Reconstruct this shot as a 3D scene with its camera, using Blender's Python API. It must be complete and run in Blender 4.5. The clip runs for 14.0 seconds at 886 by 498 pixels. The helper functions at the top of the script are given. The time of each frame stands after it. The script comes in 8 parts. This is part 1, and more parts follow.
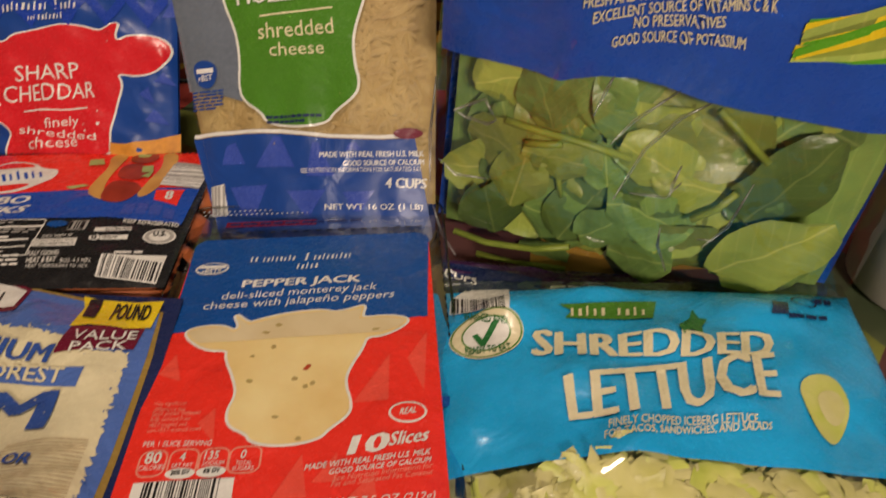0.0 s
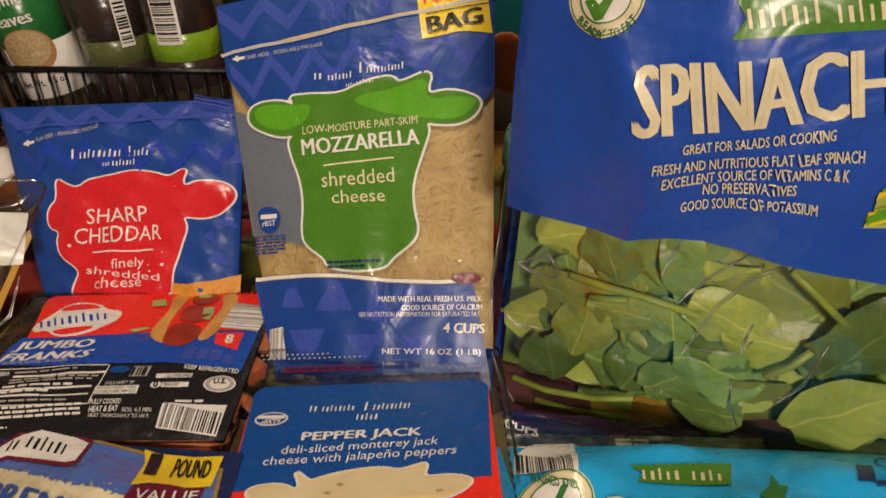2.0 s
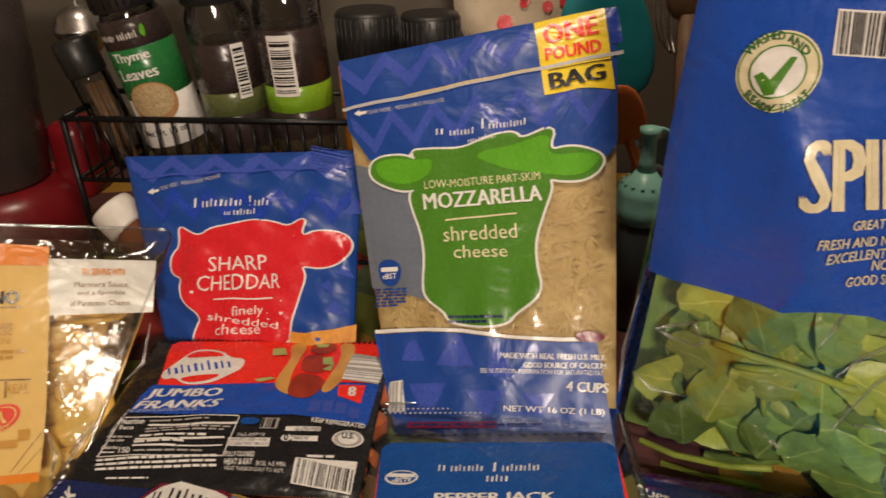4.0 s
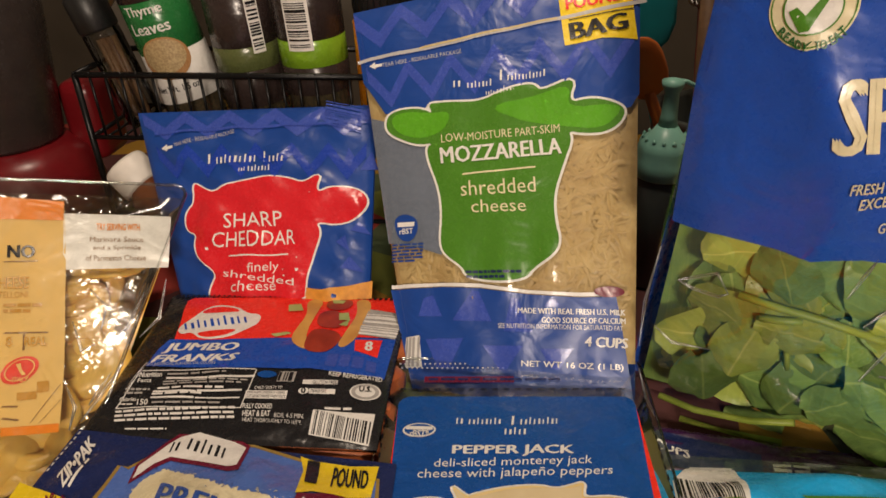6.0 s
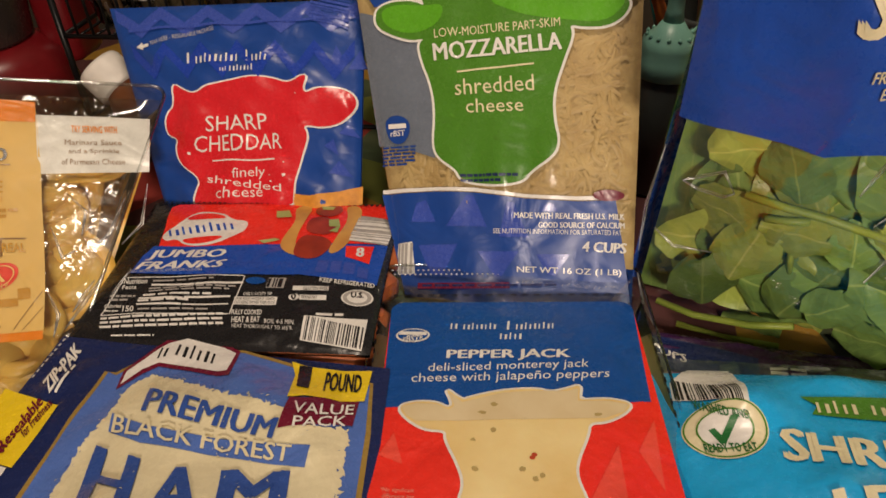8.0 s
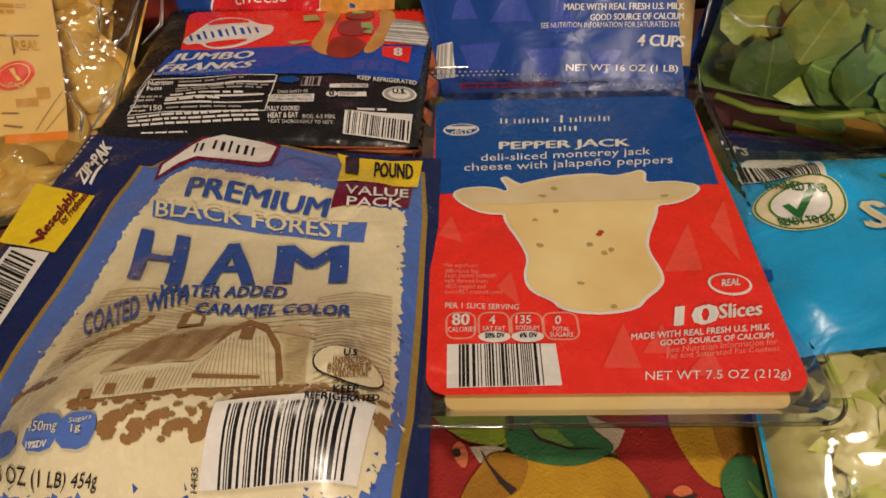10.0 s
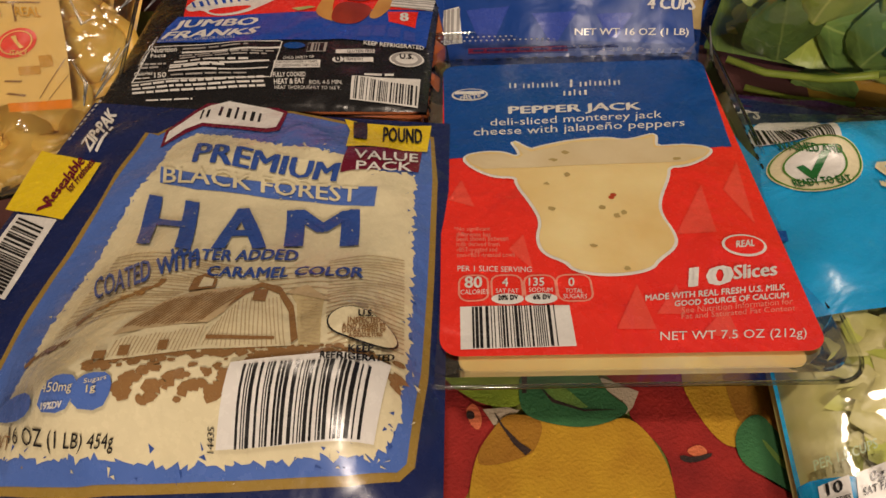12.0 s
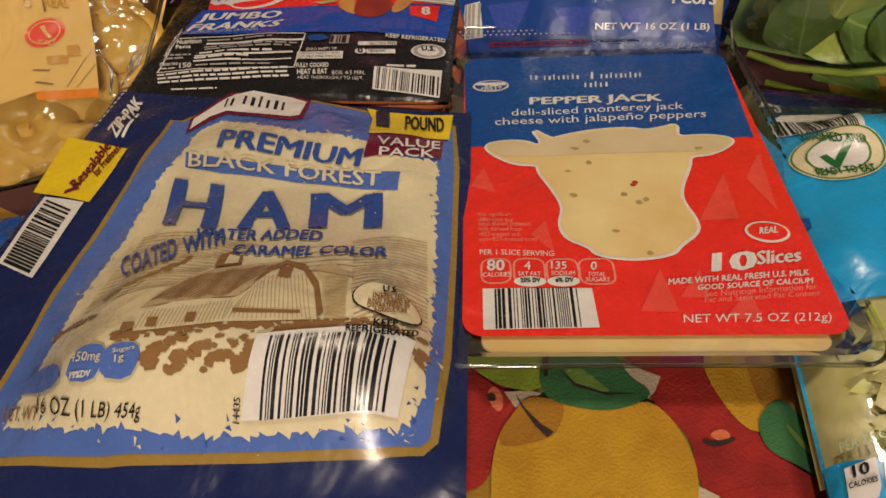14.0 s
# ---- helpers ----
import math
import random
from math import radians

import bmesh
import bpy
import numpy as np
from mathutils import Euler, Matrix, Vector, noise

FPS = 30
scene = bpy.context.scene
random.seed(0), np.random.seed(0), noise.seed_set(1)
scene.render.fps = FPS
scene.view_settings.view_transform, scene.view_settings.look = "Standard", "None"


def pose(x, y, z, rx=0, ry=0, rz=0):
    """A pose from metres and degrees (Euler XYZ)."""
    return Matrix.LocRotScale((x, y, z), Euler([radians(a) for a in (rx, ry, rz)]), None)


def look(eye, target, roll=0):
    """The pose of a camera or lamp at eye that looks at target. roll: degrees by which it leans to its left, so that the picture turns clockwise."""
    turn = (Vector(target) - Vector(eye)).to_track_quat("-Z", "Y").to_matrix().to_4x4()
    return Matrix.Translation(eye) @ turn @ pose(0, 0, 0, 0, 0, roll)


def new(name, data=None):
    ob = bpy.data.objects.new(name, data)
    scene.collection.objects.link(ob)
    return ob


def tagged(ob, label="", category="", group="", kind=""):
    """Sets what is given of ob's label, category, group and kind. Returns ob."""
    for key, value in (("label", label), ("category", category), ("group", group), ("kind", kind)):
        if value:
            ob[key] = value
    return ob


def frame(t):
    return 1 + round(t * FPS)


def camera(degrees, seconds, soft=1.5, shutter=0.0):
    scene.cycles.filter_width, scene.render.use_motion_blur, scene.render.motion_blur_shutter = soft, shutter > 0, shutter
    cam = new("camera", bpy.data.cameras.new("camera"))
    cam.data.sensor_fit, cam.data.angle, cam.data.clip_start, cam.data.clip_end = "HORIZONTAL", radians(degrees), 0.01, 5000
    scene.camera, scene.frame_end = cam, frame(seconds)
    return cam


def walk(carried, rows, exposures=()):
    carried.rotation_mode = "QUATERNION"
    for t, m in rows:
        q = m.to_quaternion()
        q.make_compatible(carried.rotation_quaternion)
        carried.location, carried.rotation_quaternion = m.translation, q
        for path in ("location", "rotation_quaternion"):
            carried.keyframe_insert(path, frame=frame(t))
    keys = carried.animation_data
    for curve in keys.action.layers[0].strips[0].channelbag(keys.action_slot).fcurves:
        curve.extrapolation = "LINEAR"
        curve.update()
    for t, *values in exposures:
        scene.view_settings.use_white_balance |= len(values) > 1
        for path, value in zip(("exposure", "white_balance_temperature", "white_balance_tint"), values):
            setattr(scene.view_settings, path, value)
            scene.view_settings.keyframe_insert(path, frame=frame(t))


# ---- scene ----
cam = camera(64.3, 14.0, shutter=0.4)
PATH = [
    (0, (0.02, -0.012, 0.303), (0.027, 1.569, -0.923), 1.2),
    (0.5, (0.015, -0.015, 0.297), (-0.056, 1.498, -1.01), 0.4),
    (1, (0.017, -0.013, 0.298), (-0.073, 1.492, -1.016), 0.1),
    (1.5, (0.008, -0.006, 0.312), (-0.084, 1.618, -0.852), -0.0),
    (2, (0.0, 0.005, 0.327), (-0.082, 1.742, -0.662), -0.2),
    (2.5, (0.003, 0.013, 0.323), (-0.052, 1.759, -0.651), -0.0),
    (3, (0.0, 0.016, 0.32), (-0.054, 1.764, -0.651), 0.2),
    (3.5, (-0.013, 0.017, 0.328), (-0.132, 1.774, -0.621), -0.5),
    (4, (-0.052, 0.011, 0.347), (-0.27, 1.77, -0.58), -1.4),
    (4.2, (-0.056, 0.008, 0.347), (-0.299, 1.763, -0.581), -1.7),
    (6.5, (-0.057, 0.013, 0.326), (-0.302, 1.701, -0.717), -2.0),
    (7, (-0.062, 0.019, 0.319), (-0.29, 1.673, -0.781), -1.8),
    (7.5, (-0.062, 0.017, 0.317), (-0.281, 1.646, -0.823), -1.7),
    (8, (-0.06, 0.019, 0.316), (-0.27, 1.614, -0.873), -1.6),
    (8.5, (-0.064, 0.017, 0.306), (-0.257, 1.574, -0.934), -1.4),
    (9, (-0.081, 0.004, 0.282), (-0.26, 1.497, -1.037), -1.4),
    (9.2, (-0.088, 0.001, 0.271), (-0.267, 1.469, -1.075), -1.6),
    (11.3, (-0.091, -0.006, 0.256), (-0.276, 1.349, -1.203), -2.8),
    (11.5, (-0.092, -0.005, 0.255), (-0.276, 1.349, -1.205), -2.9),
    (12, (-0.094, -0.008, 0.254), (-0.276, 1.347, -1.206), -2.8),
    (12.5, (-0.094, -0.011, 0.254), (-0.277, 1.346, -1.203), -2.7),
    (13, (-0.097, -0.012, 0.252), (-0.28, 1.35, -1.201), -2.5),
    (13.5, (-0.097, -0.014, 0.251), (-0.283, 1.354, -1.196), -2.5),
    (14, (-0.098, -0.018, 0.247), (-0.313, 1.357, -1.19), -3.1),
]
walk(cam, [(t, look(eye, target, roll)) for t, eye, target, roll in PATH], [(0.0, -0.20), (1.0, -0.20), (2.0, -0.12), (4.2, -0.08), (8.0, -0.14), (9.0, -0.22), (11.3, -0.27), (14.0, -0.25)])

# ---- light ----
world = bpy.data.worlds.new("world")
scene.world = world
world.use_nodes = True
world.node_tree.nodes["Background"].inputs[0].default_value = (1.0, 0.86, 0.70, 1)
world.node_tree.nodes["Background"].inputs[1].default_value = 0.03
scene.view_settings.exposure = 0.0


def lamp(name, eye, target, size, watts, colour):
    data = bpy.data.lights.new(name, "AREA")
    data.shape, data.size, data.energy, data.color = "DISK", size, watts, colour
    ob = new(name, data)
    ob.matrix_world = look(eye, target)
    return ob


LAMP_A = lamp("ceiling_lamp_light", (-0.12, 0.34, 1.42), (-0.05, 0.3, 0), 0.18, 8.5, (1.0, 0.805, 0.63))
# fill light without a known source, added to brighten the upright bag fronts
LAMP_B = lamp("front_fill_light", (0.30, -1.30, 0.84), (0.05, 0.3, 0.1), 0.34, 34.0, (1.0, 0.825, 0.67))


# ---- materials ----
def material(name, rgb, rough=0.5, metal=0.0, vary=0.12, scale=40.0, bump=0.0, bscale=200.0, coat=0.0, rgb2=None, spec=0.5, wrinkle=0.0, sub=0.0):
    m = bpy.data.materials.new(name)
    m.use_nodes = True
    nt = m.node_tree
    b = nt.nodes["Principled BSDF"]
    b.inputs["Roughness"].default_value, b.inputs["Metallic"].default_value = rough, metal
    b.inputs["Coat Weight"].default_value = coat
    b.inputs["Coat Roughness"].default_value = 0.12
    b.inputs["Specular IOR Level"].default_value = spec
    if sub:
        b.inputs["Subsurface Weight"].default_value = sub
        b.inputs["Subsurface Radius"].default_value = (0.006, 0.004, 0.002)
    co = nt.nodes.new("ShaderNodeTexCoord")
    n1 = nt.nodes.new("ShaderNodeTexNoise")
    n1.inputs["Scale"].default_value, n1.inputs["Detail"].default_value = scale, 5
    nt.links.new(co.outputs["Object"], n1.inputs["Vector"])
    mix = nt.nodes.new("ShaderNodeMix")
    mix.data_type = "RGBA"
    dark = rgb2 or tuple(c * (1 - vary) for c in rgb)
    light = rgb if rgb2 else tuple(min(1, c * (1 + vary)) for c in rgb)
    mix.inputs[6].default_value, mix.inputs[7].default_value = (*dark, 1), (*light, 1)
    ramp = nt.nodes.new("ShaderNodeMapRange")
    ramp.inputs[1].default_value, ramp.inputs[2].default_value = 0.3, 0.7
    nt.links.new(n1.outputs["Fac"], ramp.inputs[0])
    nt.links.new(ramp.outputs[0], mix.inputs[0])
    nt.links.new(mix.outputs[2], b.inputs["Base Color"])
    n2 = nt.nodes.new("ShaderNodeTexNoise")
    n2.inputs["Scale"].default_value, n2.inputs["Detail"].default_value = bscale, 4
    nt.links.new(co.outputs["Object"], n2.inputs["Vector"])
    rr = nt.nodes.new("ShaderNodeMapRange")
    rr.inputs[3].default_value, rr.inputs[4].default_value = max(0.02, rough - 0.06), min(1, rough + 0.08)
    nt.links.new(n2.outputs["Fac"], rr.inputs[0])
    nt.links.new(rr.outputs[0], b.inputs["Roughness"])
    if wrinkle:
        n3 = nt.nodes.new("ShaderNodeTexNoise")
        n3.inputs["Scale"].default_value, n3.inputs["Detail"].default_value, n3.inputs["Distortion"].default_value = 26, 2.5, 1.2
        nt.links.new(co.outputs["Object"], n3.inputs["Vector"])
        b3 = nt.nodes.new("ShaderNodeBump")
        b3.inputs["Strength"].default_value, b3.inputs["Distance"].default_value = 1.0, wrinkle
        nt.links.new(n3.outputs["Fac"], b3.inputs["Height"])
    if bump:
        bp = nt.nodes.new("ShaderNodeBump")
        bp.inputs["Strength"].default_value, bp.inputs["Distance"].default_value = 1.0, bump
        nt.links.new(n2.outputs["Fac"], bp.inputs["Height"])
        if wrinkle:
            nt.links.new(b3.outputs[0], bp.inputs["Normal"])
        nt.links.new(bp.outputs[0], b.inputs["Normal"])
    return m


def clear(name, tint=(1, 1, 1), gloss=0.015, bump=0.0004, rough=0.06, bscale=90.0):
    """A thin clear film: see-through, with gloss by Fresnel."""
    m = bpy.data.materials.new(name)
    m.use_nodes = True
    nt = m.node_tree
    nt.nodes.remove(nt.nodes["Principled BSDF"])
    out = nt.nodes["Material Output"]
    tr, gl, mx, fr = (nt.nodes.new(k) for k in ("ShaderNodeBsdfTransparent", "ShaderNodeBsdfGlossy", "ShaderNodeMixShader", "ShaderNodeFresnel"))
    tr.inputs[0].default_value = (*tint, 1)
    gl.inputs["Roughness"].default_value = rough
    fr.inputs[0].default_value = 1.5
    add = nt.nodes.new("ShaderNodeMath")
    add.inputs[1].default_value = gloss
    nt.links.new(fr.outputs[0], add.inputs[0])
    nt.links.new(add.outputs[0], mx.inputs[0])
    nt.links.new(tr.outputs[0], mx.inputs[1])
    nt.links.new(gl.outputs[0], mx.inputs[2])
    nt.links.new(mx.outputs[0], out.inputs[0])
    co, n2, bp = (nt.nodes.new(k) for k in ("ShaderNodeTexCoord", "ShaderNodeTexNoise", "ShaderNodeBump"))
    n2.inputs["Scale"].default_value = bscale
    bp.inputs["Strength"].default_value, bp.inputs["Distance"].default_value = 1.0, bump
    nt.links.new(co.outputs["Object"], n2.inputs["Vector"])
    nt.links.new(n2.outputs["Fac"], bp.inputs["Height"])
    nt.links.new(bp.outputs[0], gl.inputs["Normal"])
    nt.links.new(bp.outputs[0], fr.inputs["Normal"])
    return m


def ink(name, rgb, rough=0.26):
    return material(name, rgb, rough, vary=0.05, scale=60, bump=0.00006, bscale=260, spec=0.5, wrinkle=0.0022)


NAVY = ink("navy_print", (0.012, 0.022, 0.10))
BLUE = ink("cobalt_print", (0.010, 0.058, 0.30), 0.36)
BLUE_L = ink("periwinkle_print", (0.045, 0.085, 0.42))
BLUE_P = ink("violet_blue_print", (0.016, 0.055, 0.40))
ROYAL = ink("royal_blue_print", (0.013, 0.075, 0.44), 0.27)
LABELBLUE = ink("label_blue_print", (0.006, 0.075, 0.33))
RED = ink("red_print", (0.88, 0.034, 0.020))
RED_L = ink("light_red_print", (0.86, 0.085, 0.055))
PINK = ink("pink_print", (0.86, 0.30, 0.22))
REDCH = ink("cheddar_red_print", (0.68, 0.02, 0.03))
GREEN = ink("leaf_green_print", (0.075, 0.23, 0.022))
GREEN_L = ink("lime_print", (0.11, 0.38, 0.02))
GREEN_D = ink("dark_green_print", (0.02, 0.16, 0.04))
WHITE = ink("white_print", (0.80, 0.78, 0.74))
CREAM = ink("cream_print", (0.78, 0.70, 0.46))
CREAM_D = ink("straw_print", (0.60, 0.49, 0.26))
HAMBLUE = ink("ham_blue_print", (0.085, 0.17, 0.52))
HAMDEEP = ink("ham_deep_blue_print", (0.035, 0.09, 0.36))
GOLD = ink("gold_print", (0.34, 0.22, 0.05))
TAN = ink("tan_print", (0.29, 0.155, 0.058))
TAN_L = ink("light_tan_print", (0.55, 0.42, 0.24))
YELLOW = ink("yellow_print", (0.85, 0.62, 0.02))
MAROON = ink("maroon_print", (0.16, 0.008, 0.03))
BLACK = ink("black_print", (0.012, 0.012, 0.014))
SKY = ink("sky_blue_print", (0.014, 0.38, 0.78))
SKYLINE = ink("pale_green_print", (0.52, 0.64, 0.40))
ORANGE = ink("orange_print", (0.82, 0.28, 0.012))
GREY = ink("grey_print", (0.40, 0.38, 0.36))
SILVER = ink("silver_print", (0.50, 0.50, 0.50), 0.25)
PALE = ink("pasta_label_print", (0.80, 0.56, 0.18), 0.5)
HONEY = ink("honey_print", (0.62, 0.34, 0.05))
PURPLE = ink("purple_print", (0.05, 0.012, 0.07))
CLEAR = clear("clear_film")
FOLD = clear("film_crease", (1, 1, 1), 0.16, 0.0, 0.32)
CRINKLE = clear("crinkled_film", (0.97, 0.98, 0.97), 0.03, 0.004, 0.07, 26)
TRAYFILM = clear("stretched_film", (0.97, 0.97, 0.96), 0.02, 0.0035, 0.09, 62)
CLEARTRAY = clear("clear_tray", (0.84, 0.86, 0.84), 0.14, 0.0004, 0.08, 60)
CHEESE = material("pepper_jack_cheese", (0.88, 0.73, 0.36), 0.40, vary=0.06, scale=26, bump=0.0002, bscale=120, rgb2=(0.78, 0.56, 0.22), sub=0.15)
SHRED = material("shredded_mozzarella", (0.52, 0.39, 0.17), 0.5, scale=50, rgb2=(0.38, 0.26, 0.10), bump=0.0006, bscale=160)
SHREDBACK = material("mozzarella_bulk", (0.52, 0.39, 0.17), 0.6, scale=120, rgb2=(0.38, 0.26, 0.10), bump=0.001, bscale=220)
CHEDSH = material("shredded_cheddar", (0.80, 0.36, 0.05), 0.5, scale=120, rgb2=(0.55, 0.22, 0.03), bump=0.0006, bscale=200)
LEAF = material("spinach_leaf", (0.215, 0.325, 0.072), 0.36, scale=30, rgb2=(0.12, 0.21, 0.060), bump=0.0014, bscale=110, sub=0.05)
LEAF2 = material("spinach_leaf_pale", (0.43, 0.48, 0.088), 0.38, scale=30, rgb2=(0.27, 0.36, 0.070), bump=0.0014, bscale=110)
STEM = material("spinach_stem", (0.36, 0.42, 0.06), 0.45, scale=80, rgb2=(0.22, 0.30, 0.04))
LETT = material("iceberg_lettuce", (0.64, 0.59, 0.30), 0.35, scale=70, rgb2=(0.50, 0.48, 0.16), bump=0.0005, bscale=150)
LETT2 = material("iceberg_lettuce_green", (0.48, 0.54, 0.09), 0.4, scale=70, rgb2=(0.62, 0.60, 0.22), bump=0.0005, bscale=150)
PASTA = material("fresh_pasta", (0.86, 0.58, 0.13), 0.35, scale=60, rgb2=(0.70, 0.40, 0.06), bump=0.0004, bscale=140, sub=0.1)
FRANK = material("frank_sausage", (0.55, 0.16, 0.05), 0.35, scale=70, rgb2=(0.38, 0.09, 0.03))
WIRE = material("black_wire", (0.012, 0.012, 0.013), 0.35, 0.6)
GLASSY = clear("bottle_glass", (0.80, 0.80, 0.78), 0.04, 0.0, 0.03)
CAPBLK = material("black_plastic", (0.012, 0.012, 0.012), 0.4, bump=0.0002, bscale=400)
HERB = material("dried_herb", (0.11, 0.075, 0.035), 0.9, scale=300, rgb2=(0.035, 0.03, 0.015), bump=0.001, bscale=400)
TEAL = material("teal_plastic", (0.25, 0.54, 0.44), 0.35, bump=0.0001)
TEALB = material("teal_silicone", (0.01, 0.26, 0.30), 0.5)
MINT = material("mint_silicone", (0.22, 0.46, 0.36), 0.45)
ORSIL = material("orange_silicone", (0.55, 0.14, 0.02), 0.45)
DARKBOT = material("smoky_bottle", (0.06, 0.07, 0.065), 0.3)
WOOD = material("utensil_wood", (0.20, 0.11, 0.05), 0.6, scale=90, rgb2=(0.11, 0.06, 0.03))
WALLM = material("dark_wall_paint", (0.10, 0.085, 0.065), 0.8, scale=14, bump=0.0006, bscale=60)
ROOMW = material("warm_white_wall", (0.74, 0.68, 0.58), 0.85, scale=6, bump=0.0008, bscale=40)
FLOORM = material("floor_wood", (0.24, 0.15, 0.08), 0.5, scale=12, rgb2=(0.14, 0.085, 0.05))
REDPL = material("red_enamel", (0.15, 0.006, 0.009), 0.3)
SMOKE = material("smoky_plastic", (0.045, 0.035, 0.032), 0.25)
STEEL = material("brushed_steel", (0.55, 0.54, 0.52), 0.28, 1.0)
AMBER = material("amber_bottle", (0.16, 0.045, 0.01), 0.25)
CAPW = material("white_cap", (0.72, 0.68, 0.62), 0.45, bump=0.0001)
MILKY = material("milky_plastic", (0.62, 0.58, 0.52), 0.4, scale=20)


def by_piece(mat, spread):
    """Lets each piece of a material differ a little in tone."""
    nt = mat.node_tree
    b = nt.nodes["Principled BSDF"]
    src = b.inputs["Base Color"].links[0].from_socket
    info, rng, hsv = (nt.nodes.new(k) for k in ("ShaderNodeObjectInfo", "ShaderNodeMapRange", "ShaderNodeHueSaturation"))
    rng.inputs[3].default_value, rng.inputs[4].default_value = 1 - spread, 1 + spread
    nt.links.new(info.outputs["Random"], rng.inputs[0])
    nt.links.new(rng.outputs[0], hsv.inputs["Value"])
    nt.links.new(src, hsv.inputs["Color"])
    nt.links.new(hsv.outputs[0], b.inputs["Base Color"])




def veined(mat, vein):
    """Pale midrib and slanting side veins along the y axis of a leaf."""
    nt = mat.node_tree
    b = nt.nodes["Principled BSDF"]
    src = b.inputs["Base Color"].links[0].from_socket

    def calc(op, a, c=None):
        n = nt.nodes.new("ShaderNodeMath")
        n.operation = op
        for k, v in enumerate((a, c)):
            if isinstance(v, (int, float)):
                n.inputs[k].default_value = v
            elif v is not None:
                nt.links.new(v, n.inputs[k])
        return n.outputs[0]

    co, sep = nt.nodes.new("ShaderNodeTexCoord"), nt.nodes.new("ShaderNodeSeparateXYZ")
    nt.links.new(co.outputs["Object"], sep.inputs[0])
    side = calc("ABSOLUTE", sep.outputs[0])
    rib = calc("SUBTRACT", 1.0, calc("MULTIPLY", side, 900.0))
    wave = calc("SINE", calc("MULTIPLY", calc("SUBTRACT", sep.outputs[1], calc("MULTIPLY", side, 0.75)), 620.0))
    twig = calc("MULTIPLY", calc("SUBTRACT", wave, 0.90), 4.5)
    fac = calc("MINIMUM", calc("MAXIMUM", calc("MAXIMUM", rib, calc("MULTIPLY", twig, 0.5)), 0.0), 0.7)
    mix = nt.nodes.new("ShaderNodeMix")
    mix.data_type = "RGBA"
    mix.inputs[7].default_value = (*vein, 1)
    nt.links.new(fac, mix.inputs[0])
    nt.links.new(src, mix.inputs[6])
    nt.links.new(mix.outputs[2], b.inputs["Base Color"])


veined(LEAF, (0.36, 0.45, 0.13))
veined(LEAF2, (0.62, 0.62, 0.18))
by_piece(LEAF, 0.5)
by_piece(LEAF2, 0.4)
by_piece(PASTA, 0.12)


# ---- helpers of this scene ----
def mesh_of(name, bm, mat, smooth=True):
    me = bpy.data.meshes.new(name)
    bm.to_mesh(me)
    bm.free()
    me.materials.append(mat)
    if smooth:
        me.polygons.foreach_set("use_smooth", [True] * len(me.polygons))
    return me


def part(name, bm, mat, parent, label="", smooth=True):
    ob = new(name, mesh_of(name, bm, mat, smooth))
    ob.parent = parent
    if mat in (CLEAR, CRINKLE, TRAYFILM, FOLD, CLEARTRAY, GLASSY):
        ob.visible_shadow = False
    if label:
        ob["label"] = label
    return ob


def thing(name, label, category, group="", kind="", place=(0, 0, 0)):
    ob = new(name)
    ob.empty_display_size = 0.01
    ob.location = place
    return tagged(ob, label, category, group, kind)


def solid(name, bm, mat, label, category, group="", kind="", smooth=True):
    return tagged(new(name, mesh_of(name, bm, mat, smooth)), label, category, group, kind)


def box_bm(lo, hi, bevel=0.0, seg=2):
    bm = bmesh.new()
    bmesh.ops.create_cube(bm, size=1)
    for v in bm.verts:
        v.co = Vector([lo[i] + (v.co[i] + 0.5) * (hi[i] - lo[i]) for i in range(3)])
    if bevel:
        bmesh.ops.bevel(bm, geom=bm.edges[:], offset=bevel, segments=seg, affect="EDGES", profile=0.5)
    return bm


def lathe_bm(profile, m=Matrix(), seg=28):
    """A turned shape: profile of (radius, height) about the z axis of m."""
    bm = bmesh.new()
    rings = []
    for r, z in profile:
        rings.append([bm.verts.new(m @ Vector((r * math.cos(a), r * math.sin(a), z))) for a in [2 * math.pi * k / seg for k in range(seg)]])
    for a, b in zip(rings, rings[1:]):
        for k in range(seg):
            bm.faces.new((a[k], a[(k + 1) % seg], b[(k + 1) % seg], b[k]))
    bm.faces.new(list(reversed(rings[0])))
    bm.faces.new(rings[-1])
    return bm


def tube_bm(points, radius, seg=8, bm=None):
    """A round bar along points; radius may be a list."""
    bm = bm or bmesh.new()
    pts = [Vector(p) for p in points]
    rings = []
    for i, p in enumerate(pts):
        d = (pts[min(i + 1, len(pts) - 1)] - pts[max(i - 1, 0)]).normalized()
        x = d.cross(Vector((0.13, 0.31, 0.94))).normalized()
        y = d.cross(x)
        r = radius[i] if isinstance(radius, (list, tuple)) else radius
        rings.append([bm.verts.new(p + r * (math.cos(a) * x + math.sin(a) * y)) for a in [2 * math.pi * k / seg for k in range(seg)]])
    for a, b in zip(rings, rings[1:]):
        for k in range(seg):
            bm.faces.new((a[k], a[(k + 1) % seg], b[(k + 1) % seg], b[k]))
    bm.faces.new(list(reversed(rings[0])))
    bm.faces.new(rings[-1])
    return bm


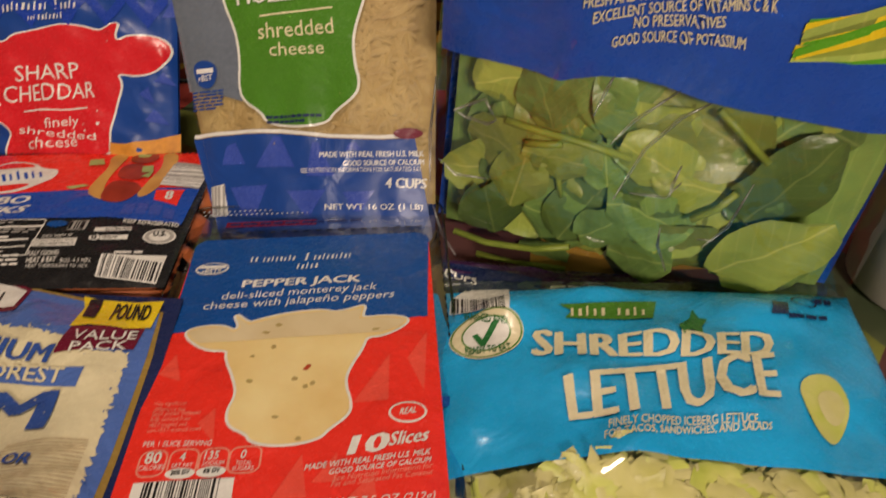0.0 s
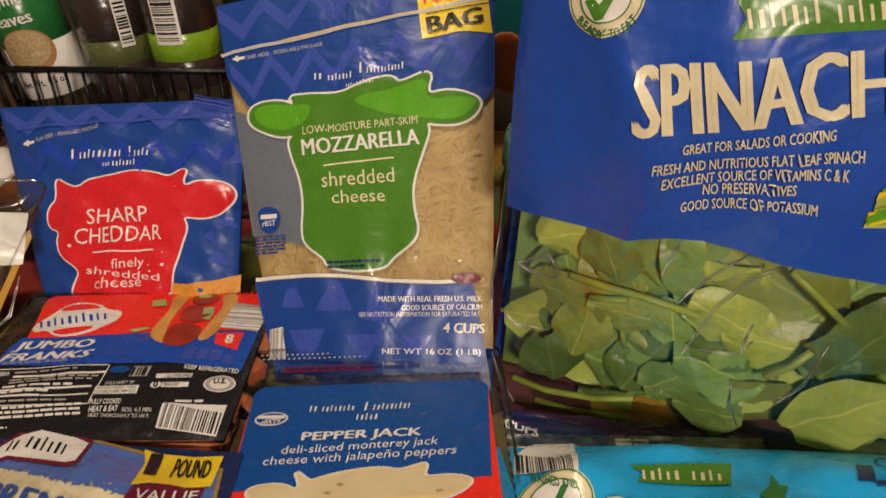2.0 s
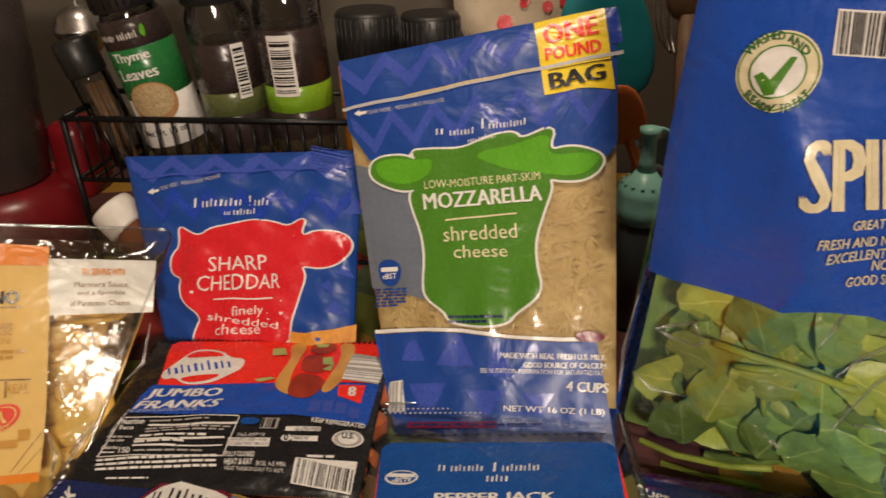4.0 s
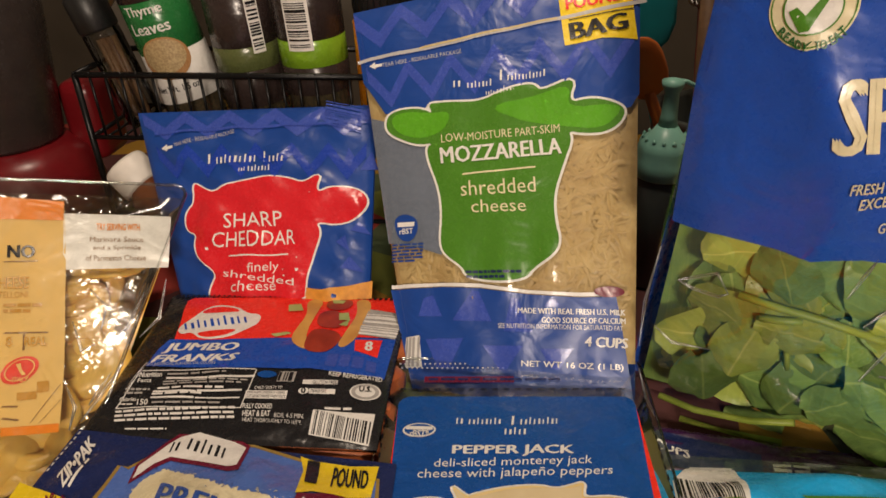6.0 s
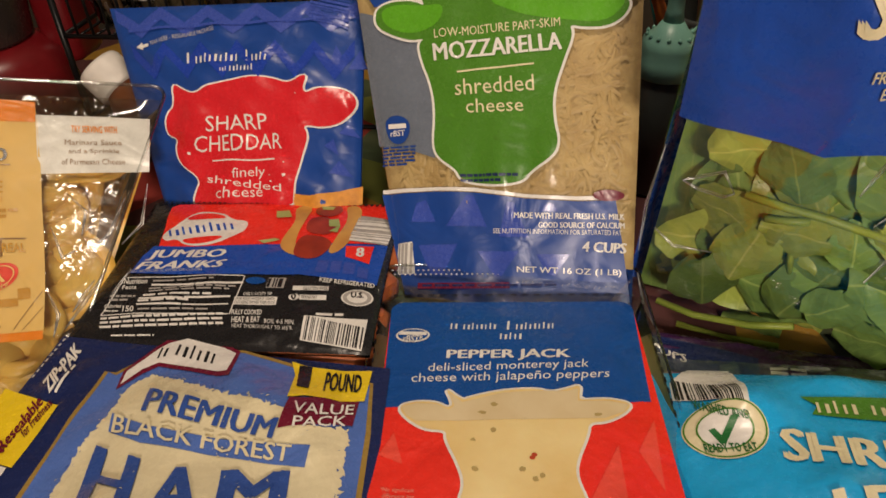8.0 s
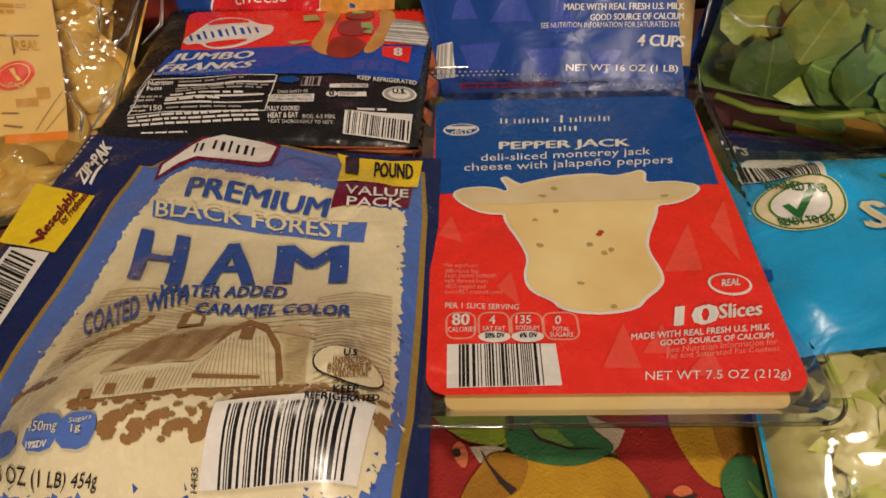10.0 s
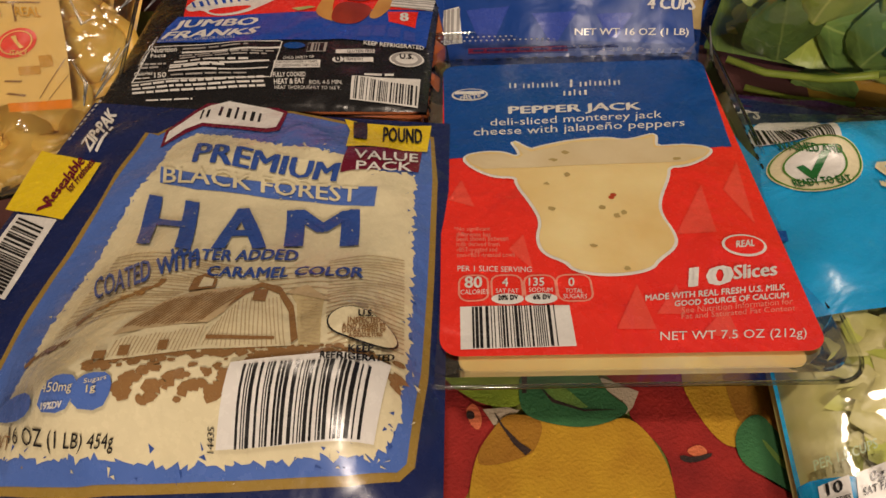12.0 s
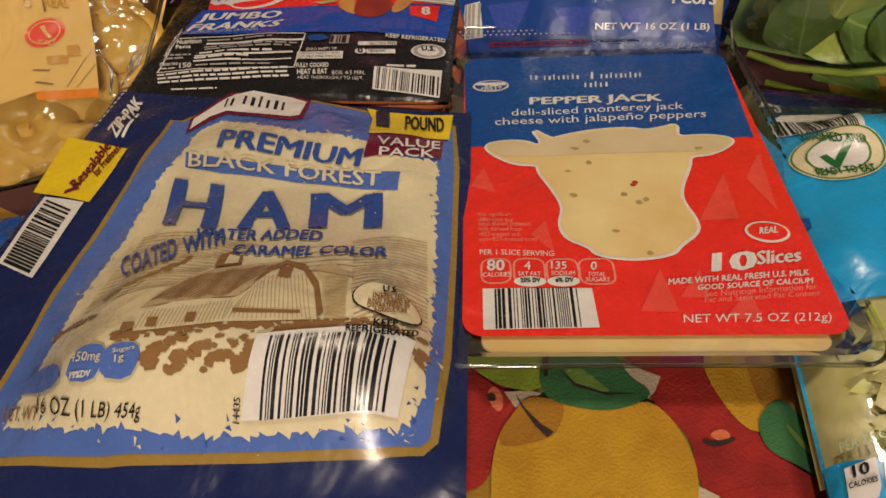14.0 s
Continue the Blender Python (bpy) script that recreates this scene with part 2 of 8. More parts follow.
# -- sheets --
class Sheet:
    """A pliable printed face: four corners, a puffed belly, creases. s, t run from 0 to 1 to the right and up."""

    def __init__(self, bl, br, tr, tl, puff=0.01, power=0.6, crease=0.0012, seed=1, extra=None, waves=2.6):
        self.c = [np.array(p, float) for p in (bl, br, tr, tl)]
        self.puff, self.power, self.crease, self.extra = puff, power, crease, extra
        rng = np.random.RandomState(seed)
        self.waves = [(rng.uniform(0.4, 1) / (1 + k * 0.25), rng.uniform(-1, 1) * waves * (1 + k * 0.3), rng.uniform(-1, 1) * waves * (1 + k * 0.3), rng.uniform(0, 6.28)) for k in range(7)]
        n = np.cross(self.c[1] - self.c[0], self.c[3] - self.c[0])
        self.n = n / np.linalg.norm(n)

    def lift(self, s, t):
        a = max(0.0, math.sin(math.pi * min(1, max(0, s)))) * max(0.0, math.sin(math.pi * min(1, max(0, t))))
        w = sum(k * math.sin(6.283 * (x * s + y * t) + p) for k, x, y, p in self.waves)
        w = abs(w) ** 1.3 * (1 if w > 0 else -0.6)
        h = self.puff * a ** self.power + self.crease * w * min(1, 6 * a)
        return h + (self.extra(s, t) if self.extra else 0.0)

    def at(self, s, t, up=0.0):
        bl, br, tr, tl = self.c
        p = bl * (1 - s) * (1 - t) + br * s * (1 - t) + tr * s * t + tl * (1 - s) * t
        return p + self.n * (self.lift(s, t) + up)

    def normal(self, s, t):
        e = 0.004
        a = self.at(s + e, t) - self.at(s - e, t)
        b = self.at(s, t + e) - self.at(s, t - e)
        n = np.cross(a, b)
        return n / np.linalg.norm(n)

    def over(self, s, t, up):
        return self.at(s, t) + self.normal(s, t) * up


# -- end of sheets --
def size_of(sh):
    return float(np.linalg.norm(sh.c[1] - sh.c[0])), float(np.linalg.norm(sh.c[3] - sh.c[0]))


def face_bm(sh, up=0.0, lo=(0, 0), hi=(1, 1), cell=0.0022, edge=None):
    """The sheet as a grid between lo and hi; edge(s, t) may wave the border."""
    w, h = size_of(sh)
    nx, ny = max(2, int(w * (hi[0] - lo[0]) / cell)), max(2, int(h * (hi[1] - lo[1]) / cell))
    bm = bmesh.new()
    g = [[bm.verts.new(sh.at(lo[0] + (hi[0] - lo[0]) * i / nx, lo[1] + (hi[1] - lo[1]) * j / ny, up)) for i in range(nx + 1)] for j in range(ny + 1)]
    for j in range(ny):
        for i in range(nx):
            bm.faces.new((g[j][i], g[j][i + 1], g[j + 1][i + 1], g[j + 1][i]))
    return bm


def back_bm(sh, depth, rim=0.0, cell=0.006, floor=None):
    """The far side of a pouch: a belly away from the face, closing at the border."""
    w, h = size_of(sh)
    nx, ny = int(w / cell), int(h / cell)
    bm = bmesh.new()
    g = []
    for j in range(ny + 1):
        row = []
        for i in range(nx + 1):
            s, t = i / nx, j / ny
            a = max(0, math.sin(math.pi * s)) * max(0, math.sin(math.pi * t))
            flat = sh.at(s, t) - sh.n * (sh.lift(s, t) if 0 < i < nx and 0 < j < ny else 0.0)
            p = flat - sh.n * (rim + depth * a ** 0.45)
            if floor is not None:
                p[2] = max(p[2], floor)
            row.append(bm.verts.new(p))
        g.append(row)
    for j in range(ny):
        for i in range(nx):
            bm.faces.new((g[j][i], g[j + 1][i], g[j + 1][i + 1], g[j][i + 1]))
    return bm


def wrap(bm, sh, up, step):
    """Cut a flat shape in s, t along a fine net and lay it on the sheet."""
    xs = [v.co.x for v in bm.verts]
    ys = [v.co.y for v in bm.verts]
    w, h = size_of(sh)
    for axis, lo, hi, d in ((0, min(xs), max(xs), step / w), (1, min(ys), max(ys), step / h)):
        k = math.floor(lo / d) + 1
        while k * d < hi:
            co, no = [0, 0, 0], [0, 0, 0]
            co[axis], no[axis] = k * d, 1
            bmesh.ops.bisect_plane(bm, geom=bm.verts[:] + bm.edges[:] + bm.faces[:], dist=1e-7, plane_co=co, plane_no=no)
            k += 1
    for v in bm.verts:
        v.co = Vector(sh.over(v.co.x, v.co.y, up))
    return bm


def shape(name, sh, pts, mat, parent, up=0.0004, step=0.004, label=""):
    """A printed patch with the outline pts in s, t."""
    bm = bmesh.new()
    f = bm.faces.new([bm.verts.new((x, y, 0)) for x, y in pts])
    if f.normal.z < 0 or sum(a[0] * b[1] - b[0] * a[1] for a, b in zip(pts, pts[1:] + pts[:1])) < 0:
        bmesh.ops.reverse_faces(bm, faces=[f])
    bmesh.ops.triangulate(bm, faces=bm.faces[:])
    return part(name, wrap(bm, sh, up, step), mat, parent, label)


def smooth_ring(pts, n=3):
    """Rounds a closed outline by cutting its corners."""
    for _ in range(n):
        out = []
        for a, b in zip(pts, pts[1:] + pts[:1]):
            out += [(a[0] * 0.75 + b[0] * 0.25, a[1] * 0.75 + b[1] * 0.25), (a[0] * 0.25 + b[0] * 0.75, a[1] * 0.25 + b[1] * 0.75)]
        pts = out
    return pts


def grow(pts, d, ratio=1.0):
    """An outline pushed outwards by d in s and d * ratio in t."""
    area = sum(a[0] * b[1] - b[0] * a[1] for a, b in zip(pts, pts[1:] + pts[:1]))
    sign = 1 if area > 0 else -1
    out = []
    n = len(pts)
    for i in range(n):
        ax, ay = pts[i - 1]
        bx, by = pts[(i + 1) % n]
        dx, dy = (bx - ax) * ratio, (by - ay)
        k = math.hypot(dx, dy) or 1
        out.append((pts[i][0] + sign * d * dy / k, pts[i][1] - sign * d * ratio * dx / k))
    return out


def oval(s, t, rs, rt, n=28):
    return [(s + rs * math.cos(6.2832 * k / n), t + rt * math.sin(6.2832 * k / n)) for k in range(n)]


def ring(name, sh, s, t, rs, rt, inner, mat, parent, up=0.0006, n=32):
    bm = bmesh.new()
    a = [bm.verts.new((x, y, 0)) for x, y in oval(s, t, rs, rt, n)]
    b = [bm.verts.new((x, y, 0)) for x, y in oval(s, t, rs * inner, rt * inner, n)]
    for k in range(n):
        bm.faces.new((a[k], a[(k + 1) % n], b[(k + 1) % n], b[k]))
    return part(name, wrap(bm, sh, up, 0.005), mat, parent)


def rect(bl, br, tl):
    return [bl, br, (br[0] + tl[0] - bl[0], br[1] + tl[1] - bl[1]), tl]


def words(text, sh, bl, br, tl, mat, parent, bold=0.0, up=0.0007, step=0.004, shear=0.0):
    """A line of lettering whose box has its lower left, lower right and upper left corner at bl, br, tl in s, t."""
    cu = bpy.data.curves.new("lettering", "FONT")
    cu.body, cu.resolution_u, cu.shear = text, 2, shear
    tmp = bpy.data.objects.new("lettering", cu)
    me = bpy.data.meshes.new_from_object(tmp)
    bm = bmesh.new()
    bm.from_mesh(me)
    bpy.data.objects.remove(tmp)
    bpy.data.curves.remove(cu)
    bpy.data.meshes.remove(me)
    if not bm.verts:
        return None
    x0, x1 = min(v.co.x for v in bm.verts), max(v.co.x for v in bm.verts)
    y0, y1 = min(v.co.y for v in bm.verts), max(v.co.y for v in bm.verts)
    bmesh.ops.triangulate(bm, faces=bm.faces[:])
    if isinstance(tl[0], tuple):
        tl, tm, tr, bmid = tl
    else:
        tm = (tl[0] + (br[0] - bl[0]) / 2, tl[1] + (br[1] - bl[1]) / 2)
        tr = (tl[0] + br[0] - bl[0], tl[1] + br[1] - bl[1])
        bmid = ((bl[0] + br[0]) / 2, (bl[1] + br[1]) / 2)
    d = step / max(1e-4, math.hypot((br[0] - bl[0]) * size_of(sh)[0], (br[1] - bl[1]) * size_of(sh)[1])) * (x1 - x0)
    k = 1
    while k * d < x1 - x0:
        bmesh.ops.bisect_plane(bm, geom=bm.verts[:] + bm.edges[:] + bm.faces[:], dist=1e-7, plane_co=(x0 + k * d, 0, 0), plane_no=(1, 0, 0))
        k += 1
    for v in bm.verts:
        a, b = (v.co.x - x0) / (x1 - x0), (v.co.y - y0) / (y1 - y0)
        f0, f1, f2 = 2 * (a - 0.5) * (a - 1), 4 * a * (1 - a), 2 * a * (a - 0.5)
        v.co = Vector([(f0 * bl[i] + f1 * bmid[i] + f2 * br[i]) * (1 - b) + (f0 * tl[i] + f1 * tm[i] + f2 * tr[i]) * b for i in (0, 1)] + [0])
    strokes = []
    if bold:
        wide = min(0.045, bold * 1.6) / (x1 - x0)
        full = bm.copy()
        for k in (-1, 1):
            more = full.copy()
            for v in more.verts:
                v.co += Vector((k * wide * (br[0] - bl[0]), k * wide * (br[1] - bl[1]), 0))
            me = bpy.data.meshes.new("stroke")
            wrap(more, sh, up + 0.00012 * (k + 2), step).to_mesh(me)
            more.free()
            strokes.append(me)
        full.free()
    wrap(bm, sh, up, step)
    while strokes:
        me = strokes.pop()
        bm.from_mesh(me)
        bpy.data.meshes.remove(me)
    return part("lettering", bm, mat, parent)


def bars(sh, bl, br, tl, mat, parent, count=30, seed=3, up=0.0008, name="barcode_print", across=False):
    """Printed bars of uneven width that fill a box."""
    rng = random.Random(seed)
    bm = bmesh.new()
    widths = [rng.choice((1, 1, 1, 2, 2, 3)) for _ in range(2 * count)]
    total, x = sum(widths), 0
    for k, w in enumerate(widths):
        a, b = x / total, (x + w) / total
        x += w
        if k % 2 == 0:
            q = []
            for i, j in ((a, 0), (b, 0), (b, 1), (a, 1)):
                if across:
                    i, j = j, i
                q.append(bm.verts.new((bl[0] + i * (br[0] - bl[0]) + j * (tl[0] - bl[0]), bl[1] + i * (br[1] - bl[1]) + j * (tl[1] - bl[1]), 0)))
            bm.faces.new(q if not across else q[::-1])
    return tagged(part(name, wrap(bm, sh, up, 0.005), mat, parent), kind="stuff")


def lines(sh, bl, br, tl, mat, parent, rows=4, words_per=6, seed=5, up=0.0006, fill=0.55):
    """Small print too fine to read: rows of short dashes."""
    rng = random.Random(seed)
    bm = bmesh.new()
    for r in range(rows):
        y0 = (rows - 1 - r + (1 - fill) / 2) / rows
        y1 = y0 + fill / rows
        x = 0.0
        end = 1 if r < rows - 1 else rng.uniform(0.6, 1)
        while x < end - 0.02:
            w = min(rng.uniform(0.5, 1.5) / words_per, end - x)
            f = [bm.verts.new((bl[0] + i * (br[0] - bl[0]) + j * (tl[0] - bl[0]), bl[1] + i * (br[1] - bl[1]) + j * (tl[1] - bl[1]), 0)) for i, j in ((x, y0), (x + w, y0), (x + w, y1), (x, y1))]
            bm.faces.new(f)
            x += w + 0.18 / words_per
    return tagged(part("small_print", wrap(bm, sh, up, 0.005), mat, parent), kind="stuff")


# -- faces --
PJ = Sheet((-0.1175, 0.142, 0.0325), (0.0265, 0.155, 0.0335), (0.0115, 0.362, 0.0265), (-0.1365, 0.349, 0.0255), puff=0.0006, crease=0.0002, seed=2)
FR = Sheet((-0.322, 0.290, 0.030), (-0.140, 0.296, 0.032), (-0.147, 0.450, 0.032), (-0.333, 0.440, 0.032), puff=0.006, power=0.4, crease=0.0007, seed=5)
MZ = Sheet((-0.135, 0.385, 0.002), (0.016, 0.372, 0.004), (0.012, 0.560, 0.262), (-0.198, 0.556, 0.222), puff=0.012, power=0.5, crease=0.0010, seed=7)
CH = Sheet((-0.322, 0.432, 0.002), (-0.176, 0.424, 0.004), (-0.184, 0.548, 0.153), (-0.396, 0.556, 0.140), puff=0.012, power=0.5, crease=0.0021, seed=9)
def film_ridges(s, t):
    """Long soft folds of the printed film."""
    h = 0.0
    for a, b, c, e, tall, wide in ((0.10, 0.74, 0.27, 0.56, 0.0050, 0.030), (0.55, 0.95, 0.80, 0.50, 0.0045, 0.035), (0.30, 0.50, 0.24, 0.36, 0.0030, 0.018), (0.42, 0.40, 0.56, 0.62, 0.0022, 0.020)):
        dx, dy = c - a, e - b
        f = min(1.0, max(0.0, ((s - a) * dx + (t - b) * dy) / (dx * dx + dy * dy)))
        d = math.hypot(s - a - f * dx, t - b - f * dy)
        h += tall * math.exp(-d / wide) * math.sin(math.pi * min(0.97, max(0.03, f)))
    return h


SP = Sheet((0.008, 0.380, 0.004), (0.262, 0.307, 0.004), (0.302, 0.328, 0.375), (0.030, 0.352, 0.375), puff=0.034, power=0.56, crease=0.0022, seed=12, extra=film_ridges, waves=1.8)
LT = Sheet((0.010, 0.060, 0.012), (0.235, 0.055, 0.012), (0.270, 0.314, 0.018), (0.014, 0.311, 0.018), puff=0.034, power=0.48, crease=0.0026, seed=13)


def ham_rise(s, t):
    """The ham slices under the film: a slab that is thicker towards the open end."""
    a = min(1, max(0, (s - 0.20) / 0.30))
    b = min(1, max(0, (1.01 - s) / 0.17))
    c = min(1, max(0, (0.97 - t) / 0.20))
    d = min(1, max(0, (t + 0.01) / 0.21))
    k = 1.0
    for q in (a, b, c, d):
        k *= q * q * (3 - 2 * q)
    e = min(1, max(0, (0.66 - t) / 0.50))
    return k * (0.009 + 0.025 * e * e * (3 - 2 * e))


HM = Sheet((-0.332, 0.055, 0.026), (-0.110, 0.076, 0.028), (-0.127, 0.289, 0.030), (-0.324, 0.295, 0.032), puff=0.003, power=0.5, crease=0.0010, seed=15, extra=ham_rise)
ZP = Sheet((-0.372, 0.030, 0.006), (-0.113, 0.036, 0.006), (-0.124, 0.270, 0.010), (-0.330, 0.275, 0.010), puff=0.012, power=0.4, crease=0.0012, seed=17)
RV = Sheet((-0.462, 0.205, 0.004), (-0.322, 0.268, 0.004), (-0.334, 0.488, 0.097), (-0.500, 0.398, 0.142), puff=0.002, crease=0.0003, seed=19)
CL = Sheet((-0.30, -0.10, 0.0005), (0.30, -0.10, 0.0005), (0.30, 0.30, 0.0005), (-0.30, 0.30, 0.0005), puff=0.0, crease=0.0, seed=21)
# -- end of faces --

# ---- the place ----
cloth = bmesh.new()
bmesh.ops.create_grid(cloth, x_segments=160, y_segments=120, size=1)
for v in cloth.verts:
    v.co = Vector((v.co.x * 0.8 + 0.0, v.co.y * 0.62 + 0.28, 0.0))
CLOTH = material("tablecloth_cotton", (0.30, 0.035, 0.02), 0.85, scale=14, rgb2=(0.14, 0.012, 0.010), bump=0.0003, bscale=700)


def fruit_print(mat):
    """Blots of fruit and leaf colour over the cotton, with painted-in shade, each about 6 cm across."""
    nt = mat.node_tree
    b = nt.nodes["Principled BSDF"]
    src = b.inputs["Base Color"].links[0].from_socket
    co, vo, ramp, mix = (nt.nodes.new(k) for k in ("ShaderNodeTexCoord", "ShaderNodeTexVoronoi", "ShaderNodeValToRGB", "ShaderNodeMix"))
    vo.inputs["Scale"].default_value = 15
    nt.links.new(co.outputs["Object"], vo.inputs["Vector"])
    sep = nt.nodes.new("ShaderNodeSeparateColor")
    nt.links.new(vo.outputs["Color"], sep.inputs[0])
    nt.links.new(sep.outputs[0], ramp.inputs[0])
    cr = ramp.color_ramp
    cr.interpolation = "CONSTANT"
    cr.elements[0].color = (0.30, 0.03, 0.02, 1)
    cr.elements[1].position, cr.elements[1].color = 0.28, (0.04, 0.12, 0.05, 1)
    # the near-black step puts the shade between the packs into the print
    for at, rgb in ((0.50, (0.40, 0.24, 0.02)), (0.68, (0.06, 0.03, 0.03)), (0.84, (0.18, 0.26, 0.04))):
        cr.elements.new(at).color = (*rgb, 1)
    mix.data_type = "RGBA"
    mix.inputs[0].default_value = 0.8
    nt.links.new(src, mix.inputs[6])
    nt.links.new(ramp.outputs[0], mix.inputs[7])
    nt.links.new(mix.outputs[2], b.inputs["Base Color"])


fruit_print(CLOTH)
solid("tablecloth", cloth, CLOTH, "cotton tablecloth printed with lemons, apples, pears and green leaves", "tablecloth")
solid("table", box_bm((-0.8, -0.34, -0.04), (0.8, 0.90, -0.002), 0.004), WOOD, "wooden table under the fruit tablecloth", "table", kind="structure")
for x in (-0.75, 0.75):
    for y in (-0.29, 0.85):
        solid("table_leg", box_bm((x - 0.03, y - 0.03, -0.76), (x + 0.03, y + 0.03, -0.04), 0.004), WOOD, "square wooden table leg", "table", kind="structure")
solid("floor", box_bm((-2.2, -2.2, -0.80), (2.2, 2.2, -0.76)), FLOORM, "brown wooden floor", "floor", kind="structure", smooth=False)
# ceiling and south, west and east walls are unseen, added to bounce light
solid("ceiling", box_bm((-2.2, -2.2, 1.60), (2.2, 2.2, 1.65)), ROOMW, "unseen ceiling added to bounce light", "ceiling", kind="structure", smooth=False)
solid("wall_north", box_bm((-2.2, 0.92, -0.76), (2.2, 1.0, 1.60)), WALLM, "dark kitchen wall behind the table", "wall", kind="structure", smooth=False)
solid("wall_south", box_bm((-2.2, -2.2, -0.76), (2.2, -2.1, 1.60)), ROOMW, "unseen warm white wall added to bounce light", "wall", kind="structure", smooth=False)
solid("wall_west", box_bm((-2.2, -2.1, -0.76), (-2.1, 0.92, 1.60)), ROOMW, "unseen warm white wall added to bounce light", "wall", kind="structure", smooth=False)
solid("wall_east", box_bm((2.1, -2.1, -0.76), (2.2, 0.92, 1.60)), ROOMW, "unseen warm white wall added to bounce light", "wall", kind="structure", smooth=False)

# ---- the packages ----
def cow_print(name, sh, pts, mat, parent, up, border=0.012):
    """A head-shaped printed window with a white border."""
    w, h = size_of(sh)
    ringed = smooth_ring(pts, 2)
    shape(name + "_border", sh, grow(ringed, border, w / h), WHITE, parent, up, 0.005)
    return shape(name, sh, ringed, mat, parent, up + 0.0003, 0.005)


def zigzag(sh, s0, s1, t0, t1, n, mat, parent, up, thick):
    pts_lo, pts_hi = [], []
    for k in range(2 * n + 1):
        s = s0 + (s1 - s0) * k / (2 * n)
        t = t0 if k % 2 == 0 else t1
        pts_lo.append((s, t - thick / 2))
        pts_hi.append((s, t + thick / 2))
    bm = bmesh.new()
    a = [bm.verts.new((x, y, 0)) for x, y in pts_lo]
    b = [bm.verts.new((x, y, 0)) for x, y in pts_hi]
    for k in range(2 * n):
        bm.faces.new((a[k], a[k + 1], b[k + 1], b[k]))
    return part("zigzag_print", wrap(bm, sh, up, 0.006), mat, parent)


def brand(sh, boxes, mat, parent, up):
    """A maker's mark as plain bars."""
    w, h = size_of(sh)
    for bl, br, tl in boxes:
        wide = math.hypot((br[0] - bl[0]) * w, (br[1] - bl[1]) * h)
        high = math.hypot((tl[0] - bl[0]) * w, (tl[1] - bl[1]) * h)
        n = max(1, round(wide / high / 0.42))
        for k in range(n):
            a, b = k / n, (k + (0.34, 0.46, 0.30)[k % 3]) / n
            tall = (0.80, 0.72, 0.98, 0.72)[k % 4]
            q = [(bl[0] + i * (br[0] - bl[0]) + j * (tl[0] - bl[0]), bl[1] + i * (br[1] - bl[1]) + j * (tl[1] - bl[1])) for i, j in ((a, 0), (b, 0), (b, tall), (a, tall))]
            shape("maker_mark", sh, q, mat, parent, up, 0.01)


def shreds(name, sh, lo, hi, count, length, width, mats, parent, deep, seed, label="", skin=0.0012, rise=0.04):
    """Loose cut strips packed under the film."""
    rng = random.Random(seed)
    for mat, share in mats:
        bm = bmesh.new()
        for _ in range(int(count * share)):
            s, t = rng.uniform(lo[0], hi[0]), rng.uniform(lo[1], hi[1])
            p, n = Vector(sh.over(s, t, -skin - rng.uniform(0, deep))), Vector(sh.normal(s, t))
            x = n.orthogonal().normalized()
            x.rotate(Matrix.Rotation(rng.uniform(0, 6.28), 3, n))
            y = n.cross(x)
            ln, wd, bend, lift = length * rng.uniform(0.6, 1.3), width * rng.uniform(0.6, 1.3), rng.uniform(-0.35, 0.35), rng.uniform(-0.25, 0.25)
            prev = None
            for k in range(6):
                a = k / 5 - 0.5
                c = p + x * ln * a + y * ln * bend * (a * a * 4 - 0.5) + n * (ln * lift * (0.25 - a * a) * rise - 0.0003)
                tilt = n * rng.uniform(-0.12, 0.12) * wd
                row = [bm.verts.new(c - y * wd / 2 + tilt), bm.verts.new(c + n * wd * 0.14), bm.verts.new(c + y * wd / 2 - tilt)]
                if prev:
                    for q in range(2):
                        bm.faces.new((prev[q], row[q], row[q + 1], prev[q + 1]))
                prev = row
        ob = part(name, bm, mat, parent, label)
        ob["kind"] = "stuff"


# pepper jack tray
pj = thing("cheese_tray", "sealed tray of sliced pepper jack with a red and blue label", "cheese pack")
bm = bmesh.new()


def rounded(s0, t0, s1, t1, rs, rt, n=7):
    pts = []
    for cx, cy, a0 in ((s1 - rs, t0 + rt, -90), (s1 - rs, t1 - rt, 0), (s0 + rs, t1 - rt, 90), (s0 + rs, t0 + rt, 180)):
        for k in range(n):
            a = radians(a0 + 90 * k / (n - 1))
            pts.append((cx + rs * math.cos(a), cy + rt * math.sin(a)))
    return pts


shape("flange", PJ, rounded(-0.075, -0.062, 1.075, 1.205, 0.08, 0.06), CLEARTRAY, pj, -0.0012, 0.02, "clear rim with a dotted tear line")
tray = bmesh.new()
top = [tray.verts.new(PJ.at(s, t, -0.0014)) for s, t in rounded(-0.05, -0.040, 1.05, 1.05, 0.08, 0.06)]
bot = [tray.verts.new(Vector((p[0], p[1], 0.0015))) for p in (PJ.at(s, t) for s, t in rounded(0.06, 0.09, 0.94, 0.97, 0.08, 0.06))]
for k in range(len(top)):
    tray.faces.new((bot[k], bot[(k + 1) % len(bot)], top[(k + 1) % len(top)], top[k]))
tray.faces.new(bot[::-1])
part("tray", tray, CLEARTRAY, pj, "clear plastic tray")
rim = [PJ.at(s, t, -0.0012) for s, t in rounded(-0.075, -0.062, 1.075, 1.205, 0.08, 0.06)]
part("rim_bead", tube_bm(rim + rim[:1], 0.0009, 6), CLEARTRAY, pj)
